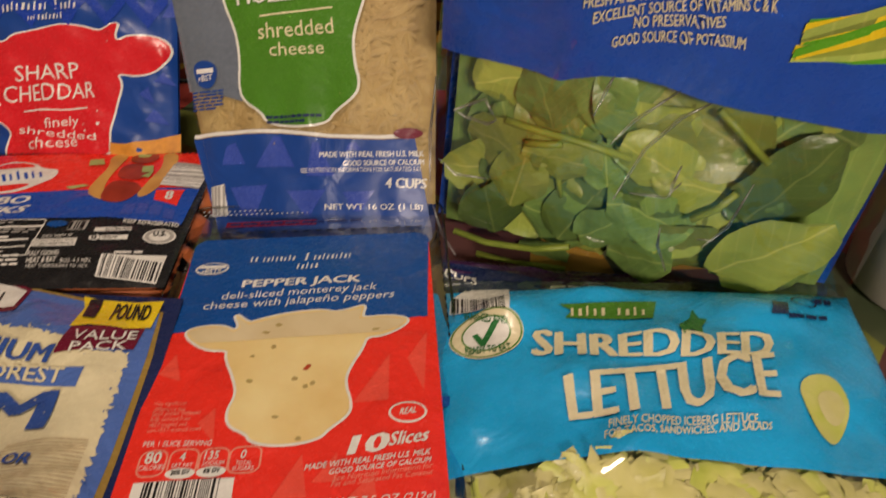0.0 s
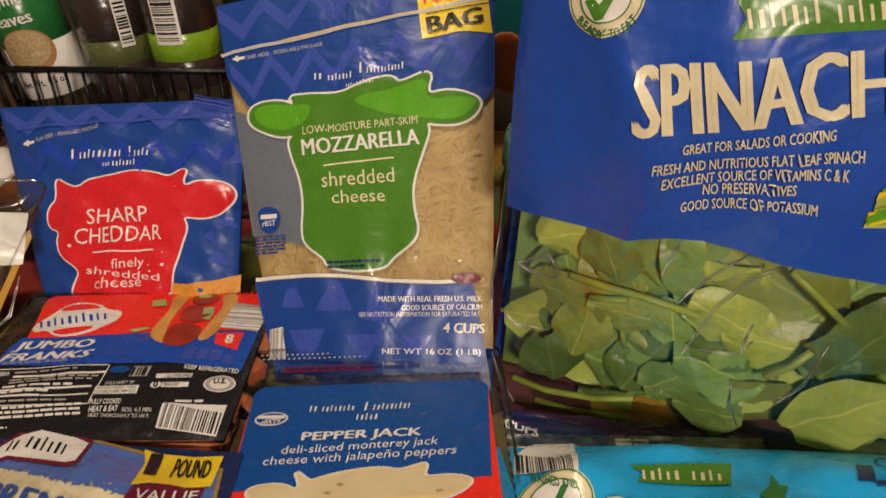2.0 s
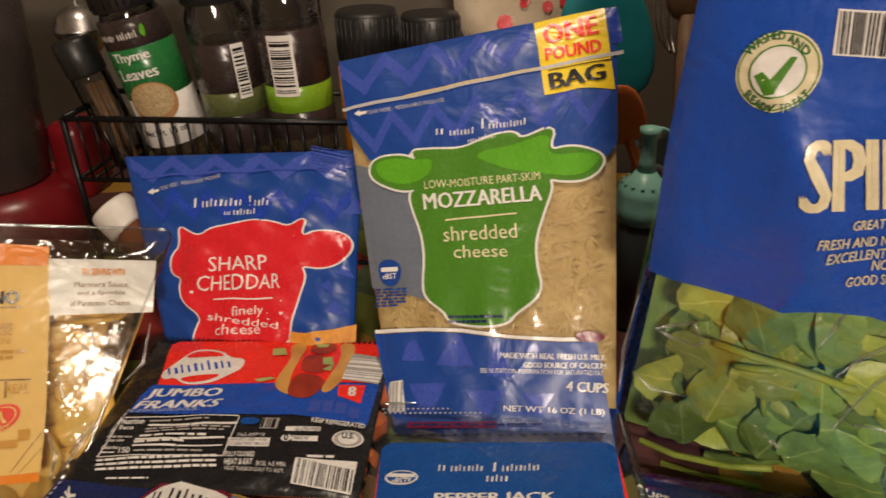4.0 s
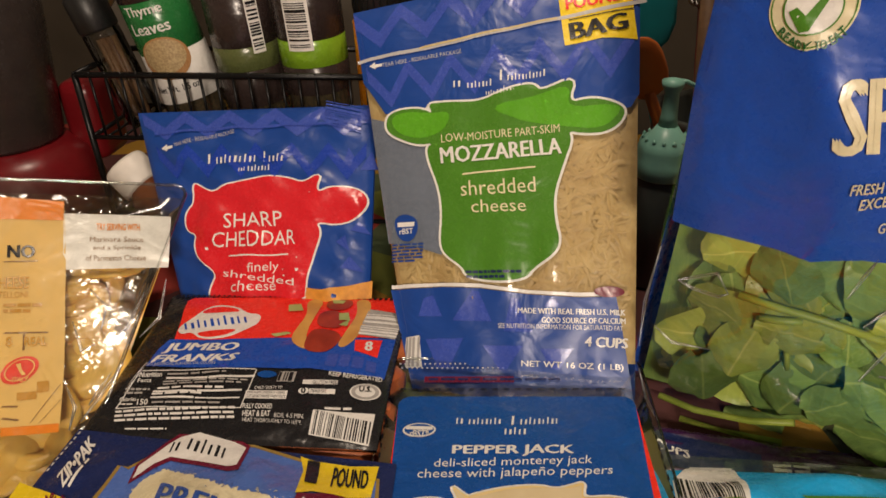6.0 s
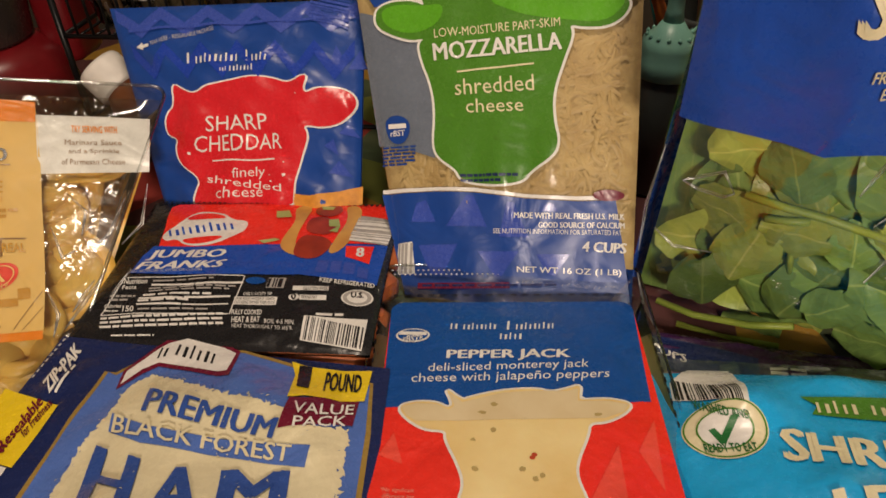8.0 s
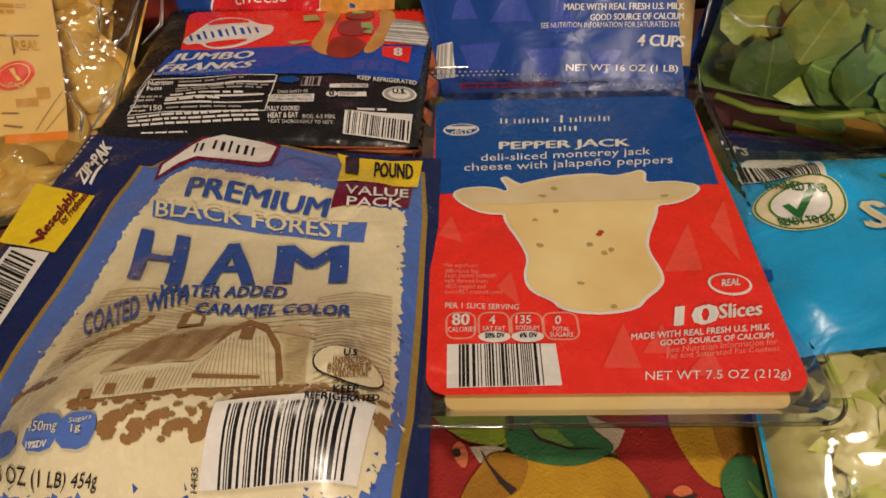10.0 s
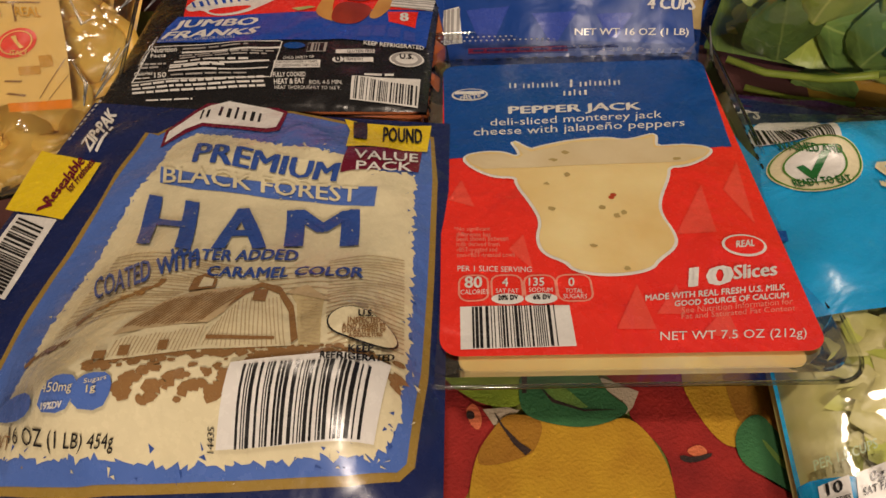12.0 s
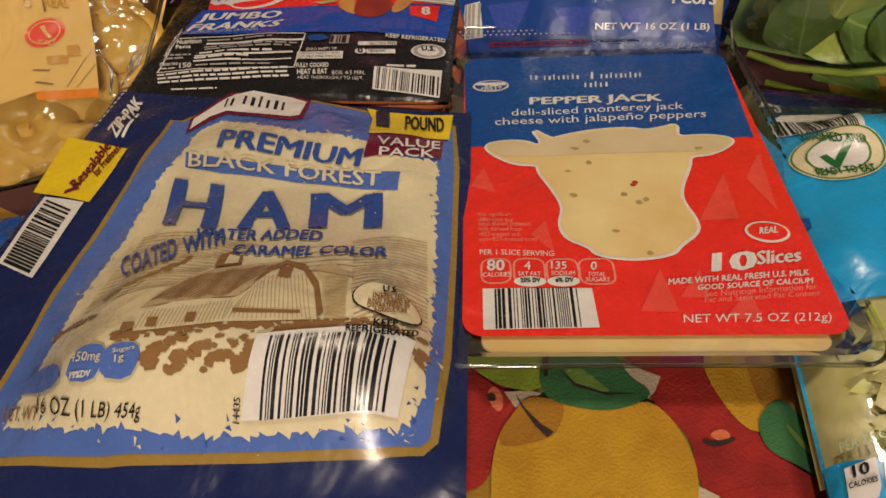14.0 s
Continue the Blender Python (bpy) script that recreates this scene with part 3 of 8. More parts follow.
for k in range(10):
    a = 0.0175 + 0.0012 * k
    sl = bmesh.new()
    ring_b = [sl.verts.new(Vector((p[0], p[1], a + p[2] - 0.031))) for p in (PJ.at(s, t) for s, t in rounded(0.05, -0.026 + 0.006 * (9 - k) - 0.001 * (k % 3), 0.94, 0.95, 0.03, 0.02, 4))]
    ring_t = [sl.verts.new(v.co + Vector((0, 0, 0.0011))) for v in ring_b]
    for q in range(len(ring_b)):
        sl.faces.new((ring_b[q], ring_b[(q + 1) % len(ring_b)], ring_t[(q + 1) % len(ring_b)], ring_t[q]))
    sl.faces.new(ring_t)
    part("cheese_slice", sl, CHEESE, pj, smooth=False)
shape("label", PJ, rounded(0, 0, 1, 1, 0.055, 0.04), RED, pj, 0.0002, 0.02, "red printed label")
shape("label_top", PJ, [(0.0103, 0.5779), (0.9710, 0.5957)] + [q for q in rounded(0, 0, 1, 1, 0.055, 0.04) if q[1] > 0.8], LABELBLUE, pj, 0.0005, 0.02, "blue top of the label")
for a, b, c in (((0.0210, 0.4295), (0.0643, 0.4964), (0.1050, 0.4016)), ((0.1999, 0.2671), (0.2477, 0.3104), (0.2663, 0.2094)), ((0.7004, 0.3009), (0.8255, 0.4601), (0.8204, 0.3049)), ((0.6867, 0.0401), (0.7739, 0.1039), (0.7841, 0.0275)), ((0.4711, 0.0541), (0.5504, 0.1641), (0.5748, 0.0532)), ((0.1182, 0.0592), (0.1769, 0.1444), (0.2246, 0.0696)), ((0.8888, 0.4418), (0.9650, 0.5361), (0.9425, 0.3268)), ((0.5845, 0.0885), (0.6591, 0.1622), (0.6630, 0.0873))):
    shape("wedge_print", PJ, [a, b, c], RED_L, pj, 0.0005, 0.02)
COW_PJ = [(0.0704, 0.5796), (0.1326, 0.5955), (0.2077, 0.5924), (0.2492, 0.5715), (0.2689, 0.5872), (0.2336, 0.6469), (0.3000, 0.5985), (0.3263, 0.6098), (0.4470, 0.6336), (0.5658, 0.6398), (0.6217, 0.6268), (0.6837, 0.6404), (0.7346, 0.6553), (0.7206, 0.6151), (0.7229, 0.5991), (0.8237, 0.6061), (0.9042, 0.5880), (0.8730, 0.5571), (0.7997, 0.5281), (0.7384, 0.5262), (0.7279, 0.4888), (0.6773, 0.4126), (0.6668, 0.3635), (0.6932, 0.3010), (0.6852, 0.2643), (0.6221, 0.2271), (0.6024, 0.2057), (0.5295, 0.1921), (0.4461, 0.1923), (0.3817, 0.2076), (0.3681, 0.2285), (0.3028, 0.2533), (0.2905, 0.2973), (0.3113, 0.3475), (0.2875, 0.4046), (0.2441, 0.4733), (0.2464, 0.5010), (0.1694, 0.5037), (0.0978, 0.5420)]
cow_print("cheese_window", PJ, COW_PJ, CHEESE, pj, 0.0007, 0.010)
ps = random.Random(4)
HOLLOW = material("empty_tray_corner", (0.78, 0.66, 0.42), 0.35, scale=40, rgb2=(0.68, 0.54, 0.30))
shape("window_gap", PJ, [(0.0820, 0.5752), (0.1323, 0.5875), (0.2071, 0.5844), (0.2518, 0.5636), (0.2731, 0.5792), (0.2505, 0.6259), (0.2991, 0.5905), (0.4453, 0.6235), (0.5637, 0.6297), (0.6812, 0.6304), (0.7203, 0.6394), (0.7121, 0.5956), (0.8207, 0.5963), (0.8897, 0.5831), (0.8658, 0.5595), (0.7951, 0.5393), (0.7065, 0.5383), (0.4957, 0.5341), (0.2684, 0.5294), (0.1383, 0.5298), (0.1028, 0.5475)], HOLLOW, pj, 0.0012, 0.004, "gap above the cheese slices")
HERBG = material("jalapeno_fleck", (0.46, 0.34, 0.12), 0.5)
HERBR = material("pepper_fleck", (0.45, 0.05, 0.01), 0.5)
for x, y in ((0.5327, 0.4178), (0.5406, 0.4260)):
    shape("pepper_fleck", PJ, oval(x, y, 0.010, 0.006, 8), HERBR, pj, 0.0013)
for x, y in ((0.3374, 0.4711), (0.4064, 0.4998), (0.3436, 0.3868), (0.4985, 0.3853), (0.5598, 0.3682), (0.4495, 0.2699), (0.5383, 0.3590), (0.4139, 0.5819), (0.3693, 0.5567), (0.7745, 0.5511), (0.5323, 0.2042)):
    shape("pepper_fleck", PJ, [(a + ps.uniform(-0.003, 0.003), b + ps.uniform(-0.002, 0.002)) for a, b in oval(x, y, ps.uniform(0.008, 0.014), ps.uniform(0.005, 0.009), 9)], HERBG, pj, 0.0013)
words("PEPPER JACK", PJ, (0.2392, 0.7445), (0.7064, 0.7468), ((0.2406, 0.7869), (0.4783, 0.7870), (0.7148, 0.7886), (0.4734, 0.7452)), WHITE, pj, 0.022)
words("deli-sliced monterey jack", PJ, (0.1692, 0.6956), (0.7716, 0.7115), ((0.1698, 0.7353), (0.4765, 0.7428), (0.7828, 0.7517), (0.4707, 0.7028)), WHITE, pj)
words("cheese with jalapeño peppers", PJ, (0.1092, 0.6553), (0.8393, 0.6733), ((0.1089, 0.6966), (0.4813, 0.7044), (0.8528, 0.7146), (0.4746, 0.6629)), WHITE, pj)
brand(PJ, (((0.2490, 0.8749), (0.2861, 0.8763), (0.2515, 0.9076)), ((0.3006, 0.8732), (0.4409, 0.8747), (0.3032, 0.9008)), ((0.4750, 0.8700), (0.5024, 0.8699), (0.4825, 0.9181)), ((0.5114, 0.8691), (0.6739, 0.8755), (0.5165, 0.8996)), ((0.4454, 0.8305), (0.5404, 0.8279), (0.4496, 0.8594))), WHITE, pj, 0.0008)
shape("round_badge", PJ, oval(*(0.1001, 0.8489), 0.068, 0.030), WHITE, pj, 0.0008)
shape("badge_band", PJ, oval(*(0.1001, 0.8489), 0.060, 0.024), LABELBLUE, pj, 0.0011)
words("rBST*", PJ, (0.0647, 0.8167), (0.1393, 0.8150), ((0.0650, 0.8457), (0.1027, 0.8451), (0.1404, 0.8440), (0.1020, 0.8159)), WHITE, pj, 0.02, 0.0015)
shape("badge_band", PJ, rect((0.0448, 0.8490), (0.1551, 0.8455), (0.0448, 0.8635)), WHITE, pj, 0.0014)
words("10", PJ, (0.6943, 0.1528), (0.8066, 0.1570), ((0.7132, 0.2039), (0.7707, 0.2060), (0.8278, 0.2077), (0.7506, 0.1552)), WHITE, pj, 0.03)
words("Slices", PJ, (0.8193, 0.1696), (0.9407, 0.1793), ((0.8328, 0.2062), (0.8947, 0.2115), (0.9568, 0.2168), (0.8797, 0.1742)), WHITE, pj, 0.02)
shape("seal_mark", PJ, oval(*(0.8839, 0.2630), 0.064, 0.032), WHITE, pj, 0.0008)
shape("seal_mark", PJ, oval(*(0.8839, 0.2630), 0.056, 0.026), RED, pj, 0.0011)
words("REAL", PJ, (0.8558, 0.2529), (0.9101, 0.2572), ((0.8629, 0.2716), (0.8903, 0.2738), (0.9176, 0.2759), (0.8830, 0.2551)), WHITE, pj, 0.02, 0.0014)
words("MADE WITH REAL FRESH U.S. MILK", PJ, (0.5621, 0.1194), (0.9472, 0.1415), ((0.5660, 0.1344), (0.7594, 0.1454), (0.9540, 0.1569), (0.7542, 0.1303)), WHITE, pj, 0.012)
words("GOOD SOURCE OF CALCIUM", PJ, (0.6366, 0.1047), (0.9475, 0.1213), ((0.6406, 0.1182), (0.7967, 0.1263), (0.9537, 0.1351), (0.7916, 0.1128)), WHITE, pj, 0.012)
words("See Nutrition Information for", PJ, (0.6503, 0.0887), (0.9526, 0.1064), ((0.6547, 0.1032), (0.8064, 0.1118), (0.9594, 0.1212), (0.8010, 0.0972)), PINK, pj)
words("Fat and Saturated Fat Content", PJ, (0.6459, 0.0744), (0.9520, 0.0906), ((0.6499, 0.0875), (0.8035, 0.0954), (0.9581, 0.1039), (0.7985, 0.0823)), PINK, pj)
words("NET WT 7.5 OZ (212g)", PJ, (0.5746, 0.0202), (0.9501, 0.0232), ((0.5819, 0.0462), (0.7726, 0.0476), (0.9624, 0.0492), (0.7629, 0.0217)), WHITE, pj)
words("PER 1 SLICE SERVING", PJ, (0.0492, 0.2084), (0.2612, 0.2014), ((0.0493, 0.2236), (0.1564, 0.2193), (0.2628, 0.2163), (0.1556, 0.2042)), WHITE, pj)
for q in (((0.0500, 0.1268), (0.1373, 0.1240), (0.0506, 0.2002)), ((0.1414, 0.1239), (0.2298, 0.1234), (0.1453, 0.1975)), ((0.2337, 0.1221), (0.3202, 0.1206), (0.2410, 0.1964)), ((0.3244, 0.1218), (0.4159, 0.1204), (0.3350, 0.1962))):
    o = rect(*q)
    (x0, y0), (x1, y1) = o[0], o[2]
    f = rounded(min(o[0][0], o[3][0]), y0, max(x1, o[1][0]), y1, 0.03, 0.02, 4)
    bmr = bmesh.new()
    va = [bmr.verts.new((x, y, 0)) for x, y in f]
    vb = [bmr.verts.new((x, y, 0)) for x, y in grow(f, -0.006, 0.7)]
    for k in range(len(f)):
        bmr.faces.new((va[k], va[(k + 1) % len(f)], vb[(k + 1) % len(f)], vb[k]))
    part("nutrition_box", wrap(bmr, PJ, 0.0006, 0.02), PINK, pj)
words("80", PJ, (0.0698, 0.1622), (0.1170, 0.1605), ((0.0703, 0.1927), (0.0943, 0.1916), (0.1182, 0.1910), (0.0934, 0.1613)), WHITE, pj, 0.02)
words("CALORIES", PJ, (0.0570, 0.1458), (0.1342, 0.1445), ((0.0572, 0.1587), (0.0961, 0.1579), (0.1349, 0.1576), (0.0957, 0.1450)), WHITE, pj)
words("4", PJ, (0.1741, 0.1640), (0.1907, 0.1639), ((0.1756, 0.1866), (0.1840, 0.1865), (0.1924, 0.1864), (0.1824, 0.1640)), WHITE, pj, 0.01)
words("SAT FAT", PJ, (0.1550, 0.1470), (0.2183, 0.1466), ((0.1557, 0.1588), (0.1876, 0.1587), (0.2193, 0.1582), (0.1867, 0.1470)), WHITE, pj)
words("135", PJ, (0.2489, 0.1643), (0.2917, 0.1635), ((0.2511, 0.1854), (0.2727, 0.1850), (0.2943, 0.1846), (0.2703, 0.1639)), WHITE, pj, 0.01)
words("SODIUM", PJ, (0.2473, 0.1487), (0.3130, 0.1475), ((0.2485, 0.1604), (0.2816, 0.1597), (0.3146, 0.1592), (0.2802, 0.1480)), WHITE, pj)
words("0", PJ, (0.3590, 0.1613), (0.3755, 0.1610), ((0.3625, 0.1837), (0.3709, 0.1836), (0.3792, 0.1834), (0.3673, 0.1611)), WHITE, pj, 0.01)
words("TOTAL", PJ, (0.3482, 0.1445), (0.3972, 0.1437), ((0.3500, 0.1561), (0.3746, 0.1558), (0.3992, 0.1553), (0.3727, 0.1441)), WHITE, pj)
words("SUGARS", PJ, (0.3406, 0.1305), (0.4055, 0.1295), ((0.3423, 0.1420), (0.3750, 0.1415), (0.4076, 0.1409), (0.3731, 0.1301)), WHITE, pj)
shape("daily_value", PJ, oval(*(0.1869, 0.1315), 0.045, 0.014), WHITE, pj, 0.0008)
shape("daily_value", PJ, oval(*(0.2796, 0.1314), 0.045, 0.014), WHITE, pj, 0.0008)
words("20% DV", PJ, (0.1606, 0.1264), (0.2152, 0.1275), ((0.1613, 0.1379), (0.1888, 0.1386), (0.2162, 0.1389), (0.1879, 0.1270)), BLACK, pj, 0.02, 0.0012)
words("6% DV", PJ, (0.2573, 0.1267), (0.3062, 0.1271), ((0.2585, 0.1382), (0.2831, 0.1383), (0.3077, 0.1386), (0.2817, 0.1269)), BLACK, pj, 0.02, 0.0012)
words("*No significant", PJ, (0.0396, 0.3239), (0.1488, 0.3205), ((0.0396, 0.3395), (0.0947, 0.3375), (0.1496, 0.3360), (0.0943, 0.3218)), PINK, pj)
words("difference has", PJ, (0.0470, 0.3098), (0.1495, 0.3052), ((0.0471, 0.3236), (0.0987, 0.3209), (0.1502, 0.3190), (0.0983, 0.3070)), PINK, pj)
words("been shown between", PJ, (0.0469, 0.2947), (0.2018, 0.2920), ((0.0470, 0.3098), (0.1251, 0.3078), (0.2030, 0.3070), (0.1245, 0.2926)), PINK, pj)
words("milk derived from", PJ, (0.0468, 0.2797), (0.1743, 0.2763), ((0.0469, 0.2931), (0.1111, 0.2906), (0.1752, 0.2896), (0.1107, 0.2771)), PINK, pj)
words("rBST-treated and", PJ, (0.0482, 0.2635), (0.1660, 0.2603), ((0.0483, 0.2767), (0.1076, 0.2742), (0.1668, 0.2734), (0.1072, 0.2610)), PINK, pj)
words("non-rBST-treated cows", PJ, (0.0481, 0.2476), (0.2170, 0.2452), ((0.0482, 0.2606), (0.1333, 0.2584), (0.2181, 0.2580), (0.1327, 0.2454)), PINK, pj)
shape("barcode", PJ, [(0.0555, 0.0138), (0.3583, 0.0174), (0.3543, 0.1139), (0.0553, 0.1153)], WHITE, pj, 0.0006)
bars(PJ, (0.0878, 0.0155), (0.3148, 0.0180), (0.0879, 0.1131), BLACK, pj, 26, 5)
# peel tabs and tear line of the rim
shape("peel_tab", PJ, oval(*(1.0110, 0.2966), 0.055, 0.016), LABELBLUE, pj, -0.0006)
shape("peel_tab", PJ, oval(-0.065, 0.42, 0.04, 0.016), LABELBLUE, pj, -0.0006)
dots = bmesh.new()
for row in range(2):
    for k in range(46):
        s, t = -0.03 + 1.06 * (k + 0.5 * row) / 46, 1.150 + 0.022 * row
        vs = [dots.verts.new((x, y, 0)) for x, y in oval(s, t, 0.0055, 0.0045, 7)]
        dots.faces.new(vs)
tagged(part("embossed_dots", wrap(dots, PJ, -0.0006, 0.02), SILVER, pj), kind="stuff")
for k in range(25):
    u = 0.10 + k * 0.038
    for s in (1.045, -0.052):
        shape("tear_dash", PJ, rect((s, u), (s + 0.007, u), (s, u + 0.020)), BLACK, pj, -0.0006)
for k in range(20):
    s = 0.0 + k * 0.05
    shape("tear_dash", PJ, rect((s, 1.040), (s + 0.026, 1.040), (s, 1.046)), BLACK, pj, -0.0006)
shape("peel_print", PJ, [(0.10, 1.075), (0.50, 1.075), (0.50, 1.105), (0.10, 1.105)], MAROON, pj, -0.0006, 0.02)
lines(PJ, (0.12, 1.080), (0.96, 1.080), (0.12, 1.100), NAVY, pj, 1, 12, 4, -0.0004)

# franks
fr = thing("franks_pack", "black vacuum pack of jumbo franks with red and blue print", "sausage pack")
part("front_film", face_bm(FR), BLACK, fr, "black printed film")
part("back_film", back_bm(FR, 0.024, 0.002, floor=0.002), BLACK, fr)
for k in range(4):
    y = 0.306 + k * 0.034
    part("sausage", tube_bm([(-0.300, y, 0.017), (-0.285, y, 0.017), (-0.150, y, 0.017), (-0.138, y, 0.017)], [0.006, 0.0145, 0.0145, 0.006], 12), FRANK, fr, "orange-brown sausage end")
shape("red_panel", FR, [(0.1427, 0.5946), (0.0965, 0.8520), (0.0873, 0.9379), (0.1074, 0.9672), (0.5892, 0.9811), (0.9478, 1.0134), (0.9860, 0.9735), (0.9954, 0.9007), (0.9804, 0.6654), (0.5348, 0.6151)], RED, fr, 0.0004)
shape("blue_panel", FR, [(0.0915, 0.4111), (0.0988, 0.5312), (0.1231, 0.5947), (0.5348, 0.6151), (0.9843, 0.6583), (0.9759, 0.3790), (0.6972, 0.4187), (0.3818, 0.3959)], ROYAL, fr, 0.0006)
shape("maker_oval", FR, smooth_ring([(0.1509, 0.6273), (0.1216, 0.6921), (0.1630, 0.7845), (0.2127, 0.8891), (0.3222, 0.8647), (0.3695, 0.8105), (0.4326, 0.8125), (0.4402, 0.7227), (0.4029, 0.6755), (0.3434, 0.6123), (0.2376, 0.6043), (0.1893, 0.6595)], 2), WHITE, fr, 0.0008)
shape("maker_oval", FR, smooth_ring([(0.1716, 0.7944), (0.2196, 0.8657), (0.3164, 0.8460), (0.3544, 0.8060)], 2), RED, fr, 0.0011)
shape("maker_oval", FR, smooth_ring([(0.2014, 0.6555), (0.3782, 0.6873), (0.3376, 0.6339), (0.2450, 0.6158)], 2), RED, fr, 0.0011)
brand(FR, (((0.1590, 0.6729), (0.4102, 0.7339), (0.1340, 0.7369)),), ROYAL, fr, 0.0012)
words("JUMBO", FR, (0.1235, 0.4982), (0.4051, 0.5094), ((0.1213, 0.5639), (0.2625, 0.5743), (0.4058, 0.5775), (0.2674, 0.4983)), WHITE, fr, 0.03, shear=0.15)
words("FRANKS", FR, (0.1034, 0.4345), (0.4195, 0.4514), ((0.1049, 0.4867), (0.2677, 0.4901), (0.4242, 0.5046), (0.2635, 0.4400)), WHITE, fr, 0.03, shear=0.2)
words("NO ARTIFICIAL FLAVORS OR COLORS", FR, (0.0940, 0.4129), (0.3529, 0.4242), ((0.0890, 0.4332), (0.2202, 0.4377), (0.3491, 0.4447), (0.2237, 0.4192)), SILVER, fr)
words("CHICKEN & PORK", FR, (0.4500, 0.4449), (0.6865, 0.4596), ((0.4443, 0.4874), (0.5659, 0.4890), (0.6841, 0.4996), (0.5690, 0.4507)), BLUE_L, fr, shear=0.15)
FOODB = material("bun_print", (0.72, 0.40, 0.10), 0.35, scale=50, rgb2=(0.50, 0.22, 0.05))
FOODR = material("grilled_frank_print", (0.45, 0.05, 0.02), 0.35, scale=60, rgb2=(0.22, 0.02, 0.01))
FOODG = material("cucumber_print", (0.45, 0.50, 0.20), 0.35, scale=60, rgb2=(0.30, 0.40, 0.10))
shape("bun_print", FR, smooth_ring([(0.5816, 0.9621), (0.6601, 0.9671), (0.6531, 0.8275), (0.6432, 0.6807), (0.6576, 0.5763), (0.6848, 0.5402), (0.6324, 0.5478), (0.5920, 0.6031), (0.5945, 0.6826), (0.6210, 0.7962)], 2), FOODB, fr, 0.0009)
shape("bun_print", FR, smooth_ring([(0.7853, 0.9657), (0.8522, 0.9684), (0.8637, 0.8013), (0.8462, 0.6600), (0.8040, 0.5613), (0.7707, 0.5777), (0.7945, 0.6925), (0.8137, 0.8473)], 2), FOODB, fr, 0.0009)
shape("frank_print", FR, smooth_ring([(0.6549, 0.5362), (0.6500, 0.6166), (0.6679, 0.6913), (0.7551, 0.6761), (0.7881, 0.6310), (0.7568, 0.5372), (0.7086, 0.5203)], 2), FOODR, fr, 0.0011)
shape("frank_print", FR, smooth_ring([(0.6664, 0.7274), (0.6639, 0.8285), (0.7234, 0.8635), (0.7787, 0.7918), (0.7723, 0.7004), (0.7099, 0.6939)], 2), FOODR, fr, 0.0012)
shape("frank_print", FR, smooth_ring([(0.6778, 0.8722), (0.6726, 0.9612), (0.7752, 0.9581), (0.7849, 0.8943), (0.7363, 0.8519)], 2), FOODR, fr, 0.0013)
for q in ([(0.5234, 0.8915), (0.5704, 0.9069), (0.5957, 0.8389), (0.5370, 0.8288)], [(0.7406, 0.8259), (0.7765, 0.8396), (0.7933, 0.7677), (0.7506, 0.7666)], [(0.7580, 0.7227), (0.7913, 0.7804), (0.7912, 0.7144)], [(0.6908, 0.9546), (0.7489, 0.9463), (0.7421, 0.9186), (0.7027, 0.9191)], [(0.5091, 0.6355), (0.5673, 0.6592), (0.5906, 0.6492), (0.5348, 0.6151)]):
    shape("pickle_print", FR, q, FOODG, fr, 0.0015)
shape("tab_print", FR, [(0.8533, 0.8791), (0.9923, 0.8556), (0.9815, 0.6551), (0.8346, 0.6684)], GREY, fr, 0.0009)
bars(FR, (0.8396, 0.6693), (0.9834, 0.6665), (0.8525, 0.8439), WHITE, fr, 7, 6, 0.0012, "tab_print", True)
shape("servings_tag", FR, [(0.8352, 0.6272), (0.9374, 0.6363), (0.9347, 0.5090), (0.8445, 0.5494)], RED, fr, 0.0009)
words("8", FR, (0.8842, 0.5495), (0.9098, 0.5477), ((0.8782, 0.6154), (0.8913, 0.6145), (0.9043, 0.6136), (0.8970, 0.5486)), WHITE, fr, 0.03, 0.0013)
for q in (((0.7516, 0.4377), (0.7941, 0.4337), (0.7528, 0.5179)), ((0.8033, 0.4381), (0.8410, 0.4379), (0.8009, 0.5163)), ((0.8496, 0.4334), (0.8910, 0.4333), (0.8477, 0.5081)), ((0.9028, 0.4188), (0.9405, 0.4070), (0.8986, 0.4872))):
    shape("nutrition_tab", FR, rect(*q), BLUE_L, fr, 0.0009)
words("KEEP REFRIGERATED", FR, (0.7797, 0.3776), (0.9707, 0.3587), ((0.7771, 0.4044), (0.8741, 0.3926), (0.9693, 0.3860), (0.8759, 0.3665)), WHITE, fr, 0.015)
words("Nutrition", FR, (0.0949, 0.3355), (0.1780, 0.3389), ((0.0887, 0.3684), (0.1308, 0.3699), (0.1727, 0.3715), (0.1363, 0.3377)), WHITE, fr, 0.02)
words("Facts", FR, (0.1002, 0.3046), (0.1498, 0.3061), ((0.0948, 0.3267), (0.1193, 0.3282), (0.1444, 0.3287), (0.1250, 0.3053)), WHITE, fr, 0.02)
words("Calories", FR, (0.0706, 0.1973), (0.1338, 0.1928), ((0.0672, 0.2182), (0.0984, 0.2170), (0.1301, 0.2147), (0.1017, 0.1960)), WHITE, fr, 0.015)
words("150", FR, (0.1469, 0.1704), (0.1865, 0.1669), ((0.1380, 0.2040), (0.1578, 0.2026), (0.1775, 0.2012), (0.1667, 0.1687)), WHITE, fr, 0.025)
lines(FR, (0.0756, 0.1756), (0.1391, 0.1695), (0.0726, 0.1891), WHITE, fr, 1, 3)
lines(FR, (0.0752, 0.2336), (0.1681, 0.2310), (0.0653, 0.2772), GREY, fr, 2, 4, 4)
